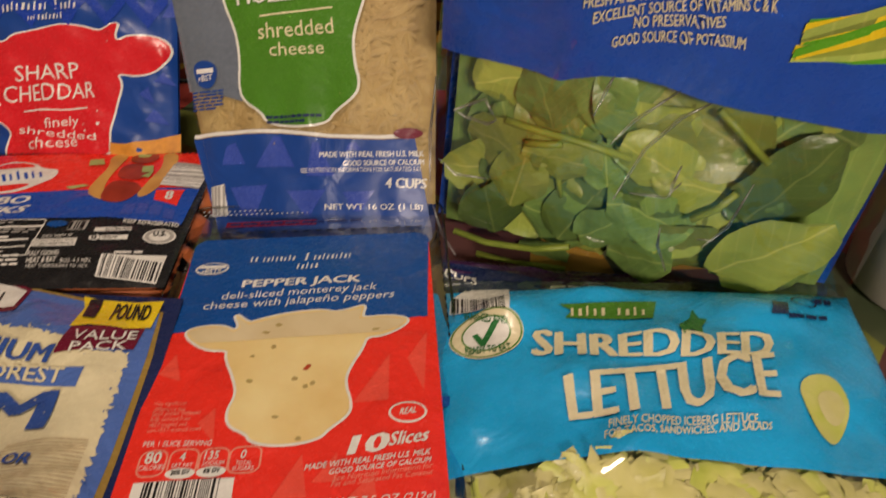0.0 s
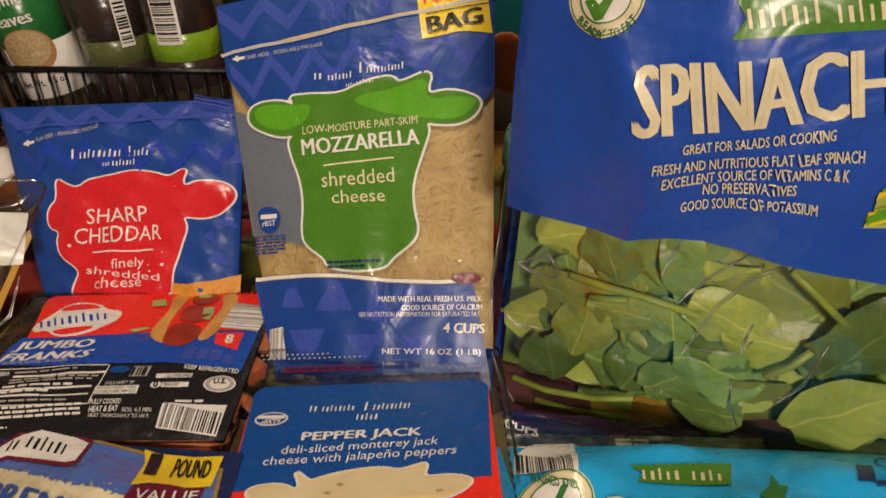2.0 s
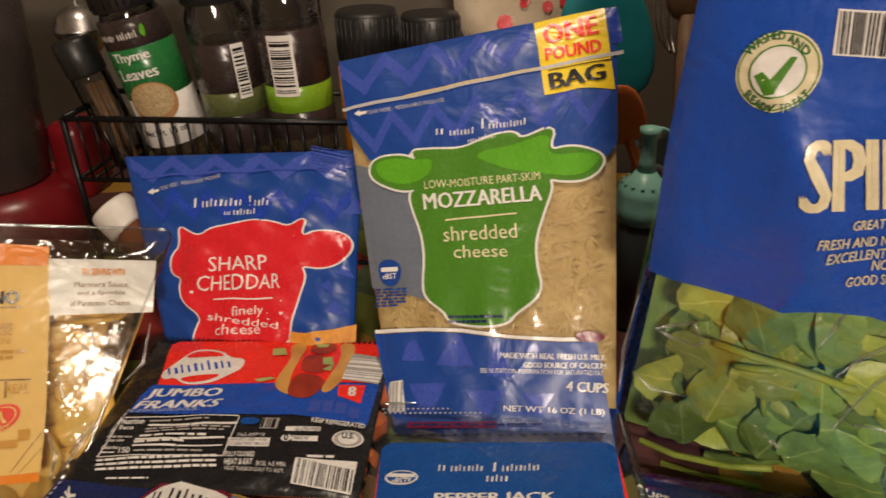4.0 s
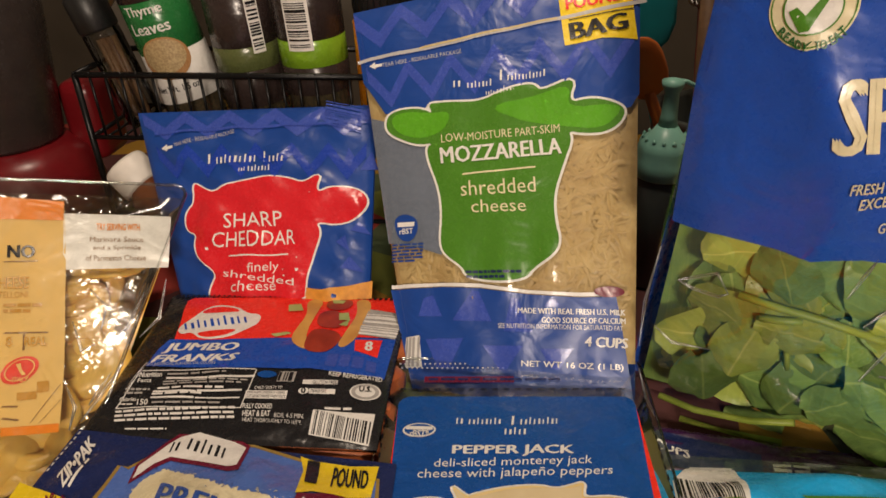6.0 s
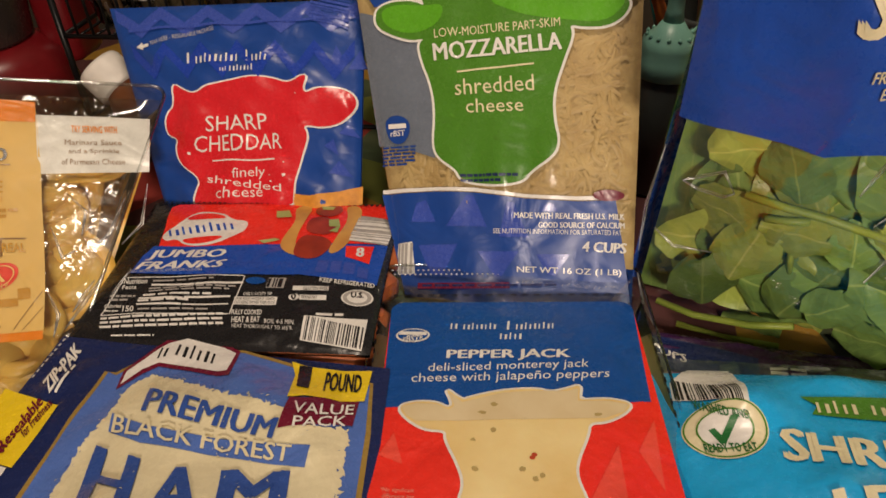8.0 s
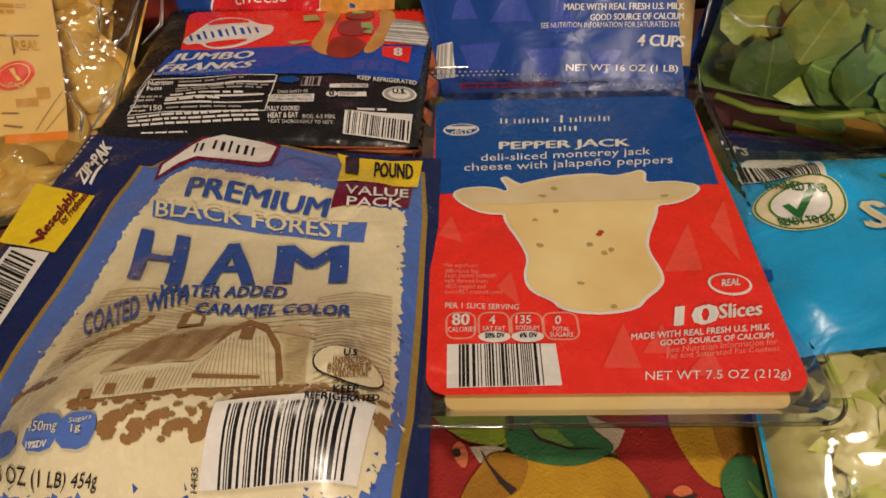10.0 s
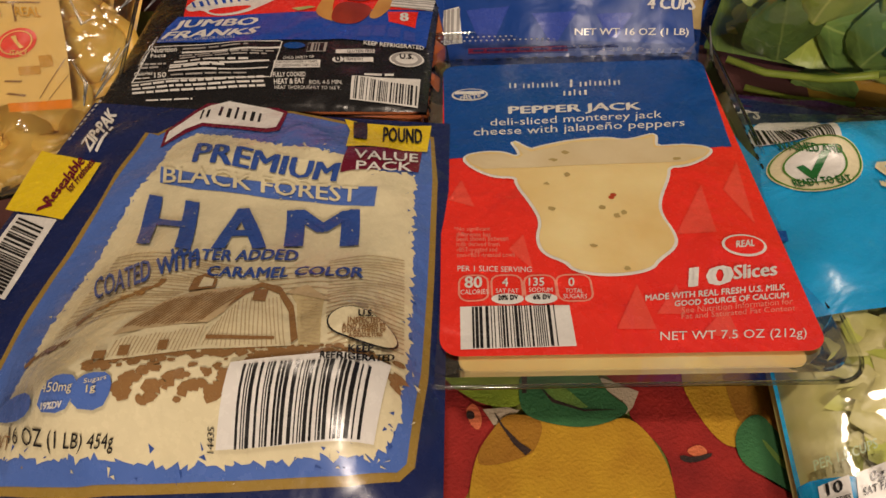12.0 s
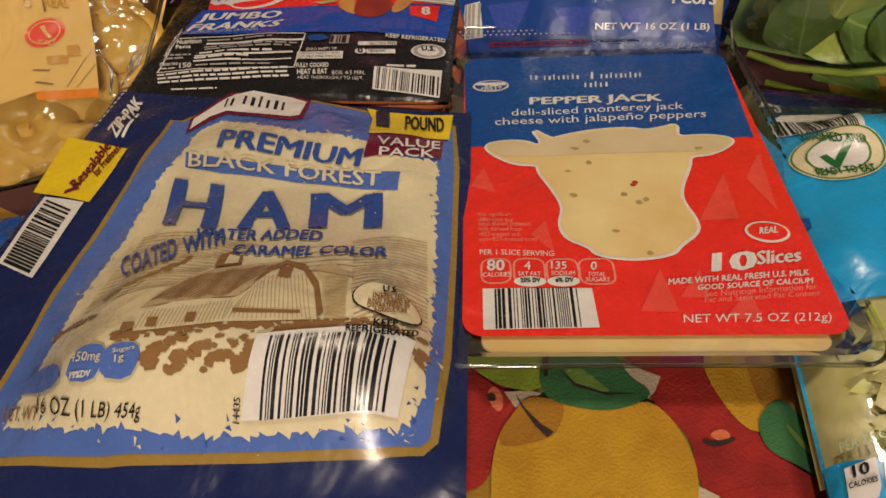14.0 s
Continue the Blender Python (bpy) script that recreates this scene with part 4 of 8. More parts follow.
for q in (((0.1975, 0.3262), (0.3534, 0.3249), (0.1965, 0.3388)), ((0.3566, 0.3246), (0.5186, 0.3479), (0.3561, 0.3371)), ((0.1777, 0.2444), (0.3360, 0.2401), (0.1761, 0.2549)), ((0.3398, 0.2439), (0.4954, 0.2613), (0.3375, 0.2554)), ((0.1822, 0.2078), (0.3397, 0.2060), (0.1795, 0.2185)), ((0.3434, 0.2064), (0.4986, 0.2179), (0.3423, 0.2139))):
    shape("rule_line", FR, rect(*q), WHITE, fr, 0.0006)
lines(FR, (0.1957, 0.3479), (0.5094, 0.3663), (0.1913, 0.3681), GREY, fr, 1, 6, 8)
lines(FR, (0.1894, 0.2577), (0.4933, 0.2697), (0.1843, 0.2790), WHITE, fr, 1, 6, 9)
lines(FR, (0.1808, 0.2236), (0.3969, 0.2285), (0.1750, 0.2463), WHITE, fr, 1, 5, 10)
lines(FR, (0.1980, 0.1743), (0.5047, 0.1852), (0.1941, 0.1913), GREY, fr, 1, 8, 11)
lines(FR, (0.2007, 0.2851), (0.5042, 0.3051), (0.1922, 0.3174), GREY, fr, 2, 7, 12)
lines(FR, (0.0996, 0.0733), (0.5186, 0.1079), (0.0768, 0.1465), WHITE, fr, 3, 14, 13, fill=0.5)
lines(FR, (0.1511, 0.0367), (0.3749, 0.0459), (0.1483, 0.0506), WHITE, fr, 1, 7, 14)
for q in (((0.0747, 0.1517), (0.5135, 0.1645), (0.0717, 0.1569)), ((0.5135, 0.1645), (0.5172, 0.1647), (0.5132, 0.3931)), ((0.0934, 0.3759), (0.5132, 0.3931), (0.0903, 0.3817)), ((0.0724, 0.1552), (0.0774, 0.1551), (0.0824, 0.3627))):
    shape("rule_line", FR, rect(*q), WHITE, fr, 0.0006)
shape("blue_seal", FR, oval(*(0.5585, 0.3684), 0.035, 0.022), LABELBLUE, fr, 0.0006)
shape("recycle_box", FR, rect((0.6030, 0.3241), (0.6638, 0.3273), (0.6008, 0.3918)), GREY, fr, 0.0006)
bars(FR, (0.6051, 0.3279), (0.6602, 0.3306), (0.6024, 0.3844), BLACK, fr, 4, 9, 0.0009, "box_print")
words("CHILD SAFETY TIP", FR, (0.5360, 0.2744), (0.6342, 0.2788), ((0.5334, 0.2934), (0.5829, 0.2953), (0.6321, 0.2976), (0.5851, 0.2767)), WHITE, fr)
shape("tip_box", FR, rect((0.5138, 0.2187), (0.6596, 0.2252), (0.5099, 0.2657)), WHITE, fr, 0.0006)
words("FOR KIDS UNDER 5 YEARS,", FR, (0.5190, 0.2442), (0.6507, 0.2502), ((0.5173, 0.2594), (0.5834, 0.2624), (0.6496, 0.2648), (0.5848, 0.2477)), BLACK, fr, 0, 0.0009)
words("CUT LENGTHWISE THEN SLICE", FR, (0.5187, 0.2223), (0.6548, 0.2298), ((0.5165, 0.2389), (0.5849, 0.2428), (0.6536, 0.2456), (0.5866, 0.2267)), BLACK, fr, 0, 0.0009)
words("FULLY COOKED", FR, (0.5232, 0.1635), (0.6230, 0.1690), ((0.5191, 0.1888), (0.5692, 0.1920), (0.6192, 0.1952), (0.5733, 0.1659)), WHITE, fr, 0.02)
words("HEAT & EAT", FR, (0.5328, 0.1229), (0.6256, 0.1274), ((0.5278, 0.1520), (0.5744, 0.1546), (0.6207, 0.1579), (0.5793, 0.1250)), WHITE, fr, 0.02)
words("BOIL 4-5 MIN.", FR, (0.6405, 0.1234), (0.7431, 0.1189), ((0.6369, 0.1480), (0.6885, 0.1463), (0.7411, 0.1406), (0.6917, 0.1220)), WHITE, fr)
words("HEAT THOROUGHLY TO 165°F.", FR, (0.5385, 0.0988), (0.7401, 0.0930), ((0.5348, 0.1187), (0.6367, 0.1153), (0.7379, 0.1111), (0.6409, 0.0931)), WHITE, fr)
shape("gluten_box", FR, rect((0.6966, 0.3183), (0.8191, 0.3262), (0.6944, 0.3447)), WHITE, fr, 0.0006)
words("GLUTEN FREE", FR, (0.7328, 0.3219), (0.8170, 0.3277), ((0.7304, 0.3404), (0.7728, 0.3430), (0.8148, 0.3468), (0.7750, 0.3245)), BLACK, fr, 0, 0.0009)
shape("fat_mark", FR, oval(*(0.7094, 0.2776), 0.018, 0.020), WHITE, fr, 0.0006)
words("0", FR, (0.7043, 0.2597), (0.7192, 0.2614), ((0.6985, 0.2938), (0.7060, 0.2947), (0.7135, 0.2957), (0.7117, 0.2605)), BLACK, fr, 0.02, 0.0009)
shape("fat_box", FR, rect((0.7304, 0.2627), (0.8211, 0.2673), (0.7264, 0.2938)), WHITE, fr, 0.0006)
words("TRANS FAT", FR, (0.7350, 0.2685), (0.7898, 0.2718), ((0.7323, 0.2875), (0.7598, 0.2894), (0.7875, 0.2906), (0.7623, 0.2705)), BLACK, fr, 0, 0.0009)
shape("round_seal", FR, oval(*(0.9217, 0.2933), 0.054, 0.048), WHITE, fr, 0.0006)
ring("round_seal_line", FR, *(0.9217, 0.2933), 0.048, 0.043, 0.72, GREY, fr, 0.0008)
words("U.S.", FR, (0.9012, 0.2903), (0.9425, 0.2933), ((0.8989, 0.3207), (0.9198, 0.3215), (0.9408, 0.3222), (0.9219, 0.2917)), BLACK, fr, 0.02, 0.001)
lines(FR, (0.8028, 0.1679), (0.9359, 0.1867), (0.8003, 0.1918), WHITE, fr, 1, 3, 21)
shape("barcode", FR, [(0.7713, 0.0491), (0.9734, 0.0126), (0.9722, 0.1769), (0.7665, 0.1650)], WHITE, fr, 0.0006)
bars(FR, (0.7798, 0.0523), (0.9742, 0.0205), (0.7762, 0.1628), BLACK, fr, 24, 15)
# crimped seal of the pack
for k in range(44):
    s = 0.02 + k * 0.022
    shape("crimp", FR, rect((s, 0.975), (s + 0.012, 0.975), (s, 1.006)), CAPBLK, fr, 0.0010, 0.02)

# mozzarella bag
SMOKED = ink("grey_blue_sheen", (0.16, 0.185, 0.23))
mz = thing("mozzarella_bag", "standing clear and blue bag of shredded mozzarella with green print", "cheese bag", "shredded cheese bags")
part("cheese_fill", face_bm(MZ, -0.0026, (0, 0.1), (1, 0.86)), SHREDBACK, mz, "packed shredded mozzarella")
shreds("shredded_cheese", MZ, (0.09, 0.15), (0.92, 0.70), 1500, 0.019, 0.0032, ((SHRED, 1.0),), mz, 0.0014, 31, "pale cheese shreds", 0.0009)
part("clear_front", face_bm(MZ, 0.0008), CLEAR, mz, "clear front film")
part("back_film", back_bm(MZ, 0.030, 0.003, floor=0.001), BLUE, mz)
shape("blue_top", MZ, [(0, 1), (0, 0.80)] + [(0.0709, 0.7017), (0.2587, 0.6974), (0.5354, 0.6912), (0.7751, 0.6557), (0.9521, 0.6460), (0.9729, 0.6499)] + [(1, 0.68), (1, 1)], BLUE, mz, 0.0012, 0.006, "blue printed top")
# grey-blue patch paints the reflection on empty film over the blue back
shape("grey_window", MZ, [(0.0050, 0.7000), (0.2114, 0.6400), (0.2114, 0.5979), (0.2514, 0.5043), (0.2492, 0.4167), (0.2266, 0.3304), (0.1288, 0.3508), (-0.0050, 0.3662)], SMOKED, mz, 0.0002, 0.004, "empty part of the window with its grey reflection painted in")
shape("blue_base", MZ, [(-0.0271, 0.2450), (0.2131, 0.2532), (0.3732, 0.2512), (0.5655, 0.2395), (0.7733, 0.2354), (0.9187, 0.2393), (1.0, 0.0), (0.0, 0.0)], BLUE, mz, 0.0012, 0.006, "blue printed foot")
shape("white_line", MZ, [(-0.0222, 0.2474), (0.2137, 0.2554), (0.3736, 0.2534), (0.5657, 0.2416), (0.7733, 0.2374), (0.9038, 0.2401), (0.9036, 0.2491), (0.7735, 0.2456), (0.5665, 0.2489), (0.3751, 0.2621), (0.2156, 0.2633), (-0.0193, 0.2572)], WHITE, mz, 0.0014, 0.006)
for a, b, c, d in (((0.3373, 0.2465), (0.3661, 0.2446), (0.4100, 0.1754), (0.2402, 0.1743)), ((0.4980, 0.2322), (0.5226, 0.2304), (0.5765, 0.1555), (0.4570, 0.1548)), ((0.1605, 0.1305), (0.2352, 0.1292), (0.1744, 0.0623), (0.1530, 0.0637)), ((0.1049, 0.1254), (0.2791, 0.1338), (0.1956, 0.0609), (0.1405, 0.0586)), ((0.3599, 0.1195), (0.5336, 0.1248), (0.4532, 0.0663), (0.4214, 0.0650)), ((0.6027, 0.1206), (0.7414, 0.1248), (0.6794, 0.0774), (0.6493, 0.0783)), ((0.1231, 0.2254), (0.1665, 0.2338), (0.1954, 0.1827), (0.0890, 0.1809)), ((0.6504, 0.2299), (0.6789, 0.2302), (0.6970, 0.2140), (0.6301, 0.2131))):
    shape("wedge_print", MZ, [a, b, c, d], BLUE_L, mz, 0.0015, 0.006)
words("MADE WITH REAL FRESH U.S. MILK", MZ, (0.5224, 0.1966), (0.9522, 0.2002), ((0.5239, 0.2093), (0.7396, 0.2105), (0.9517, 0.2121), (0.7391, 0.1982)), WHITE, mz, 0.02, 0.0018)
words("GOOD SOURCE OF CALCIUM", MZ, (0.6175, 0.1775), (0.9531, 0.1824), ((0.6186, 0.1900), (0.7866, 0.1920), (0.9525, 0.1943), (0.7864, 0.1799)), WHITE, mz, 0.02, 0.0018)
words("SEE NUTRITION INFORMATION FOR SATURATED FAT", MZ, (0.4339, 0.1618), (0.9442, 0.1683), ((0.4357, 0.1726), (0.6930, 0.1754), (0.9437, 0.1782), (0.6925, 0.1650)), WHITE, mz, 0, 0.0018)
words("4 CUPS", MZ, (0.7924, 0.1313), (0.9615, 0.1321), ((0.7965, 0.1527), (0.8801, 0.1528), (0.9642, 0.1530), (0.8767, 0.1317)), WHITE, mz, 0.03, 0.0018)
words("NET WT 16 OZ (1 LB)", MZ, (0.5188, 0.0754), (0.9483, 0.0831), ((0.5213, 0.0926), (0.7364, 0.0959), (0.9475, 0.0990), (0.7357, 0.0794)), WHITE, mz, 0.01, 0.0018)
shape("red_seal", MZ, oval(*(0.8907, 0.2490), 0.060, 0.012, 14), MAROON, mz, 0.0018)
shape("white_tab", MZ, [(0.0149, 0.1264), (0.0788, 0.1340), (0.0678, 0.0564), (-0.0177, 0.0501)], WHITE, mz, 0.0016)
bars(MZ, (-0.0124, 0.0527), (0.0612, 0.0573), (0.0173, 0.1265), GREY, mz, 4, 5, 0.0018, "tab_print")
COW_MZ = [(0.0732, 0.6918), (0.1192, 0.7055), (0.1920, 0.7025), (0.2296, 0.6939), (0.2559, 0.6825), (0.2410, 0.7100), (0.3006, 0.7057), (0.3774, 0.6990), (0.4389, 0.6978), (0.5085, 0.7076), (0.5788, 0.7220), (0.6319, 0.7224), (0.6602, 0.6997), (0.7824, 0.7298), (0.7490, 0.6677), (0.8275, 0.6758), (0.8994, 0.6655), (0.9562, 0.6462), (0.9368, 0.6148), (0.8794, 0.5943), (0.8039, 0.5947), (0.7484, 0.6041), (0.7615, 0.5818), (0.7269, 0.5291), (0.6861, 0.4611), (0.6886, 0.3983), (0.7033, 0.3610), (0.6843, 0.3302), (0.5934, 0.2966), (0.5691, 0.2779), (0.4793, 0.2680), (0.3747, 0.2725), (0.3195, 0.2811), (0.3118, 0.3008), (0.2389, 0.3332), (0.2284, 0.3634), (0.2514, 0.4308), (0.2519, 0.4926), (0.2207, 0.5612), (0.2162, 0.5986), (0.2450, 0.6085), (0.1851, 0.6080), (0.1260, 0.6245), (0.0669, 0.6537)]
cow_print("green_panel", MZ, COW_MZ, GREEN, mz, 0.0014, 0.010)
words("LOW-MOISTURE PART-SKIM", MZ, (0.2803, 0.6048), (0.7183, 0.6018), ((0.2816, 0.6257), (0.5044, 0.6202), (0.7172, 0.6209), (0.5042, 0.6005)), CREAM, mz, 0, 0.0022)
words("MOZZARELLA", MZ, (0.2714, 0.5525), (0.7219, 0.5521), ((0.2716, 0.5931), (0.4998, 0.5883), (0.7177, 0.5891), (0.5018, 0.5499)), WHITE, mz, 0.02, 0.0022)
shape("thin_rule", MZ, [(0.3482, 0.5194), (0.6242, 0.5235), (0.6245, 0.5273), (0.3488, 0.5235)], CREAM, mz, 0.0020)
words("shredded", MZ, (0.3358, 0.4686), (0.6219, 0.4692), ((0.3372, 0.5050), (0.4808, 0.5037), (0.6206, 0.5032), (0.4808, 0.4685)), CREAM, mz, 0, 0.0022)
words("cheese", MZ, (0.3696, 0.4283), (0.5798, 0.4264), ((0.3723, 0.4586), (0.4772, 0.4569), (0.5806, 0.4553), (0.4757, 0.4270)), CREAM, mz, 0, 0.0022)
lines(MZ, (0.3200, 0.2720), (0.5464, 0.2739), (0.3197, 0.2943), NAVY, mz, 2, 12, 6, 0.0021)
shape("round_badge", MZ, smooth_ring([(0.0448, 0.4267), (0.0903, 0.4384), (0.1428, 0.4243), (0.1427, 0.3935), (0.1032, 0.3643), (0.0549, 0.3717), (0.0420, 0.3981)], 2), BLUE, mz, 0.0014)
shape("badge_band", MZ, rect((0.0539, 0.4047), (0.1280, 0.4040), (0.0570, 0.4160)), WHITE, mz, 0.0017)
words("rBST", MZ, (0.0588, 0.3859), (0.1186, 0.3862), ((0.0626, 0.4000), (0.0925, 0.4000), (0.1221, 0.4001), (0.0889, 0.3860)), WHITE, mz, 0.02, 0.0018)
lines(MZ, (0.0029, 0.3136), (0.1410, 0.3142), (0.0189, 0.3632), BLUE, mz, 6, 4, 8, 0.0014)
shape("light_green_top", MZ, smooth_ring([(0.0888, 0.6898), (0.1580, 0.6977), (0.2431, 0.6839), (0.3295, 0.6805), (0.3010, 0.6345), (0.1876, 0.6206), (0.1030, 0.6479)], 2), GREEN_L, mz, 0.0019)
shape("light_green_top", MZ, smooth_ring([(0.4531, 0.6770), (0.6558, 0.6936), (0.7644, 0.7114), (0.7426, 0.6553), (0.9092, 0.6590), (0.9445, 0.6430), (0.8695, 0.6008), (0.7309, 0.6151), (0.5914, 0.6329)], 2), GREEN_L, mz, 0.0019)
brand(MZ, (((0.3430, 0.7398), (0.3781, 0.7386), (0.3455, 0.7613)), ((0.3938, 0.7327), (0.4920, 0.7292), (0.3958, 0.7495)), ((0.5150, 0.7374), (0.5349, 0.7367), (0.5176, 0.7711)), ((0.5407, 0.7348), (0.6821, 0.7363), (0.5420, 0.7515)), ((0.4609, 0.7088), (0.4981, 0.7062), (0.4621, 0.7196)), ((0.5021, 0.7057), (0.5684, 0.7130), (0.5034, 0.7193))), WHITE, mz, 0.0017)
words("TEAR HERE - RESEALABLE PACKAGE", MZ, (0.0857, 0.8283), (0.3840, 0.8256), ((0.0856, 0.8391), (0.2372, 0.8365), (0.3832, 0.8358), (0.2378, 0.8259)), SILVER, mz, 0, 0.0017)
shape("arrow_print", MZ, [(0.0339, 0.8388), (0.0581, 0.8470), (0.0569, 0.8410), (0.0856, 0.8391), (0.0841, 0.8317), (0.0573, 0.8316), (0.0585, 0.8268)], WHITE, mz, 0.0017)
zigzag(MZ, 0.02, 0.98, 0.815, 0.735, 6, BLUE_L, mz, 0.0014, 0.040)
zigzag(MZ, 0.0, 0.70, 0.975, 0.905, 4, BLUE_L, mz, 0.0014, 0.045)
shape("zip_line", MZ, [(-0.0118, 0.8623), (0.2772, 0.8589), (0.7483, 0.8752), (1.0247, 0.8915), (1.0248, 0.8825), (0.7479, 0.8665), (0.2759, 0.8495), (-0.0107, 0.8532)], SILVER, mz, 0.0022, 0.006, "pressed zip line")
shape("zip_shine", MZ, [(0.2333, 0.8602), (0.7217, 0.8734), (0.7214, 0.8686), (0.2324, 0.8539)], CREAM_D, mz, 0.0024, 0.006)
shape("price_tag", MZ, [(0.7475, 0.8017), (0.7449, 0.8038), (0.7166, 0.9944), (0.9582, 1.0013), (0.9919, 0.8001), (0.8722, 0.8105)], YELLOW, mz, 0.0018, 0.006, "orange-yellow tag")
words("ONE", MZ, (0.7535, 0.9293), (0.9365, 0.9374), ((0.7451, 0.9803), (0.8366, 0.9826), (0.9270, 0.9850), (0.8454, 0.9321)), RED, mz, 0.035, 0.0024)
words("POUND", MZ, (0.7556, 0.8881), (0.9463, 0.8933), ((0.7517, 0.9196), (0.8470, 0.9201), (0.9415, 0.9237), (0.8513, 0.8893)), RED, mz, 0.025, 0.0024)
words("BAG", MZ, (0.7695, 0.8137), (0.9586, 0.8244), ((0.7633, 0.8545), (0.8576, 0.8582), (0.9511, 0.8633), (0.8644, 0.8187)), BLACK, mz, 0.035, 0.0026)
shape("thin_rule", MZ, [(0.7611, 0.8643), (0.9788, 0.8726), (0.9788, 0.8699), (0.7610, 0.8615)], BLACK, mz, 0.0025)
shape("tag_edge", MZ, [(0.9670, 0.9975), (1.0013, 0.9986), (1.0220, 0.9126), (0.9830, 0.9090)], BLUE_P, mz, 0.0018)

# cheddar bag
ch = thing("cheddar_bag", "wrinkled blue bag of shredded sharp cheddar with a red print", "cheese bag", "shredded cheese bags")
part("front_film", face_bm(CH), BLUE, ch, "glossy blue film")
part("back_film", back_bm(CH, 0.026, 0.003, floor=0.001), BLUE, ch)
COW_CH = [(0.2069, 0.6583), (0.2541, 0.6261), (0.3031, 0.6068), (0.3783, 0.6434), (0.5168, 0.6720), (0.6377, 0.6751), (0.7162, 0.6480), (0.7979, 0.6934), (0.7644, 0.6019), (0.8540, 0.6412), (0.9483, 0.6318), (0.9869, 0.5884), (0.9575, 0.5211), (0.8671, 0.4785), (0.7608, 0.4902), (0.7810, 0.4506), (0.7642, 0.3961), (0.7244, 0.3098), (0.6977, 0.2241), (0.6841, 0.1582), (0.1782, 0.1370), (0.2062, 0.2066), (0.2585, 0.2621), (0.1725, 0.3188), (0.1581, 0.3812), (0.1867, 0.4251), (0.1289, 0.4429), (0.1567, 0.5268), (0.2087, 0.5626)]
cow_print("red_panel", CH, COW_CH, REDCH, ch, 0.0005, 0.009)
shape("cheddar_window", CH, [(0.6865, 0.1583), (0.6995, 0.2204), (0.7795, 0.2140), (0.9076, 0.2386), (1.0135, 0.2653), (1.0120, 0.1770)], CHEDSH, ch, 0.0005, 0.006, "orange cheddar showing at the foot")
words("SHARP", CH, (0.3299, 0.4520), (0.6090, 0.4685), ((0.3405, 0.5124), (0.4760, 0.5213), (0.6107, 0.5290), (0.4738, 0.4588)), WHITE, ch, 0, 0.0011)
words("CHEDDAR", CH, (0.2546, 0.3686), (0.6672, 0.3926), ((0.2759, 0.4311), (0.4794, 0.4420), (0.6740, 0.4541), (0.4717, 0.3776)), WHITE, ch, 0, 0.0011)
shape("thin_rule", CH, [(0.3302, 0.3332), (0.6314, 0.3435), (0.6310, 0.3497), (0.3321, 0.3389)], WHITE, ch, 0.0010)
words("finely", CH, (0.4090, 0.2588), (0.5732, 0.2715), ((0.4254, 0.3073), (0.5009, 0.3152), (0.5825, 0.3205), (0.4913, 0.2653)), WHITE, ch, 0, 0.0011)
words("shredded", CH, (0.2831, 0.2475), (0.6419, 0.2247), ((0.2909, 0.2792), (0.4705, 0.2665), (0.6476, 0.2544), (0.4620, 0.2363)), WHITE, ch, 0, 0.0011)
words("cheese", CH, (0.3101, 0.1865), (0.5484, 0.2029), ((0.3262, 0.2284), (0.4403, 0.2372), (0.5573, 0.2444), (0.4324, 0.1943)), WHITE, ch, 0, 0.0011)
brand(CH, (((0.2944, 0.7362), (0.3230, 0.7370), (0.3030, 0.7909)), ((0.3338, 0.7342), (0.5202, 0.7441), (0.3401, 0.7712)), ((0.5455, 0.7429), (0.5677, 0.7429), (0.5513, 0.7971)), ((0.5720, 0.7405), (0.6438, 0.7403), (0.5765, 0.7712)), ((0.4314, 0.7003), (0.4643, 0.7024), (0.4349, 0.7178)), ((0.4723, 0.7003), (0.5792, 0.7038), (0.4749, 0.7272))), WHITE, ch, 0.0008)
words("TEAR HERE - RESEALABLE PACKAGE", CH, (0.1485, 0.8178), (0.4310, 0.8717), ((0.1477, 0.8369), (0.2894, 0.8656), (0.4289, 0.8906), (0.2897, 0.8477)), SILVER, ch, 0, 0.0008)
shape("arrow_print", CH, [(0.0850, 0.8145), (0.1156, 0.8349), (0.1143, 0.8233), (0.1422, 0.8281), (0.1413, 0.8138), (0.1148, 0.8095), (0.1155, 0.8005)], WHITE, ch, 0.0008)
zigzag(CH, 0.02, 0.98, 0.965, 0.885, 5, BLUE_L, ch, 0.0005, 0.060)
zigzag(CH, 0.06, 0.97, 0.80, 0.70, 6, BLUE_P, ch, 0.0005, 0.060)
for a, b, c in (((0.8704, 0.3051), (0.9108, 0.3559), (0.9722, 0.2951)), ((0.9131, 0.4586), (0.9523, 0.4994), (0.9982, 0.4494)), ((0.8485, 0.4097), (0.8935, 0.4381), (0.9112, 0.3746)), ((0.9470, 0.7135), (0.9910, 0.7945), (1.0197, 0.7195)), ((0.8724, 0.7195), (0.9007, 0.8087), (0.9368, 0.7429))):
    shape("wedge_print", CH, [a, b, c], BLUE_L, ch, 0.0005, 0.006)
shape("zip_ridge", CH, [(0.0672, 0.8917), (0.4355, 0.9058), (0.7246, 0.9144), (0.9877, 0.9246), (0.9879, 0.9167), (0.7240, 0.9045), (0.4367, 0.8928), (0.0650, 0.8805)], BLUE_L, ch, 0.0014, 0.006, "pressed zip ridge")
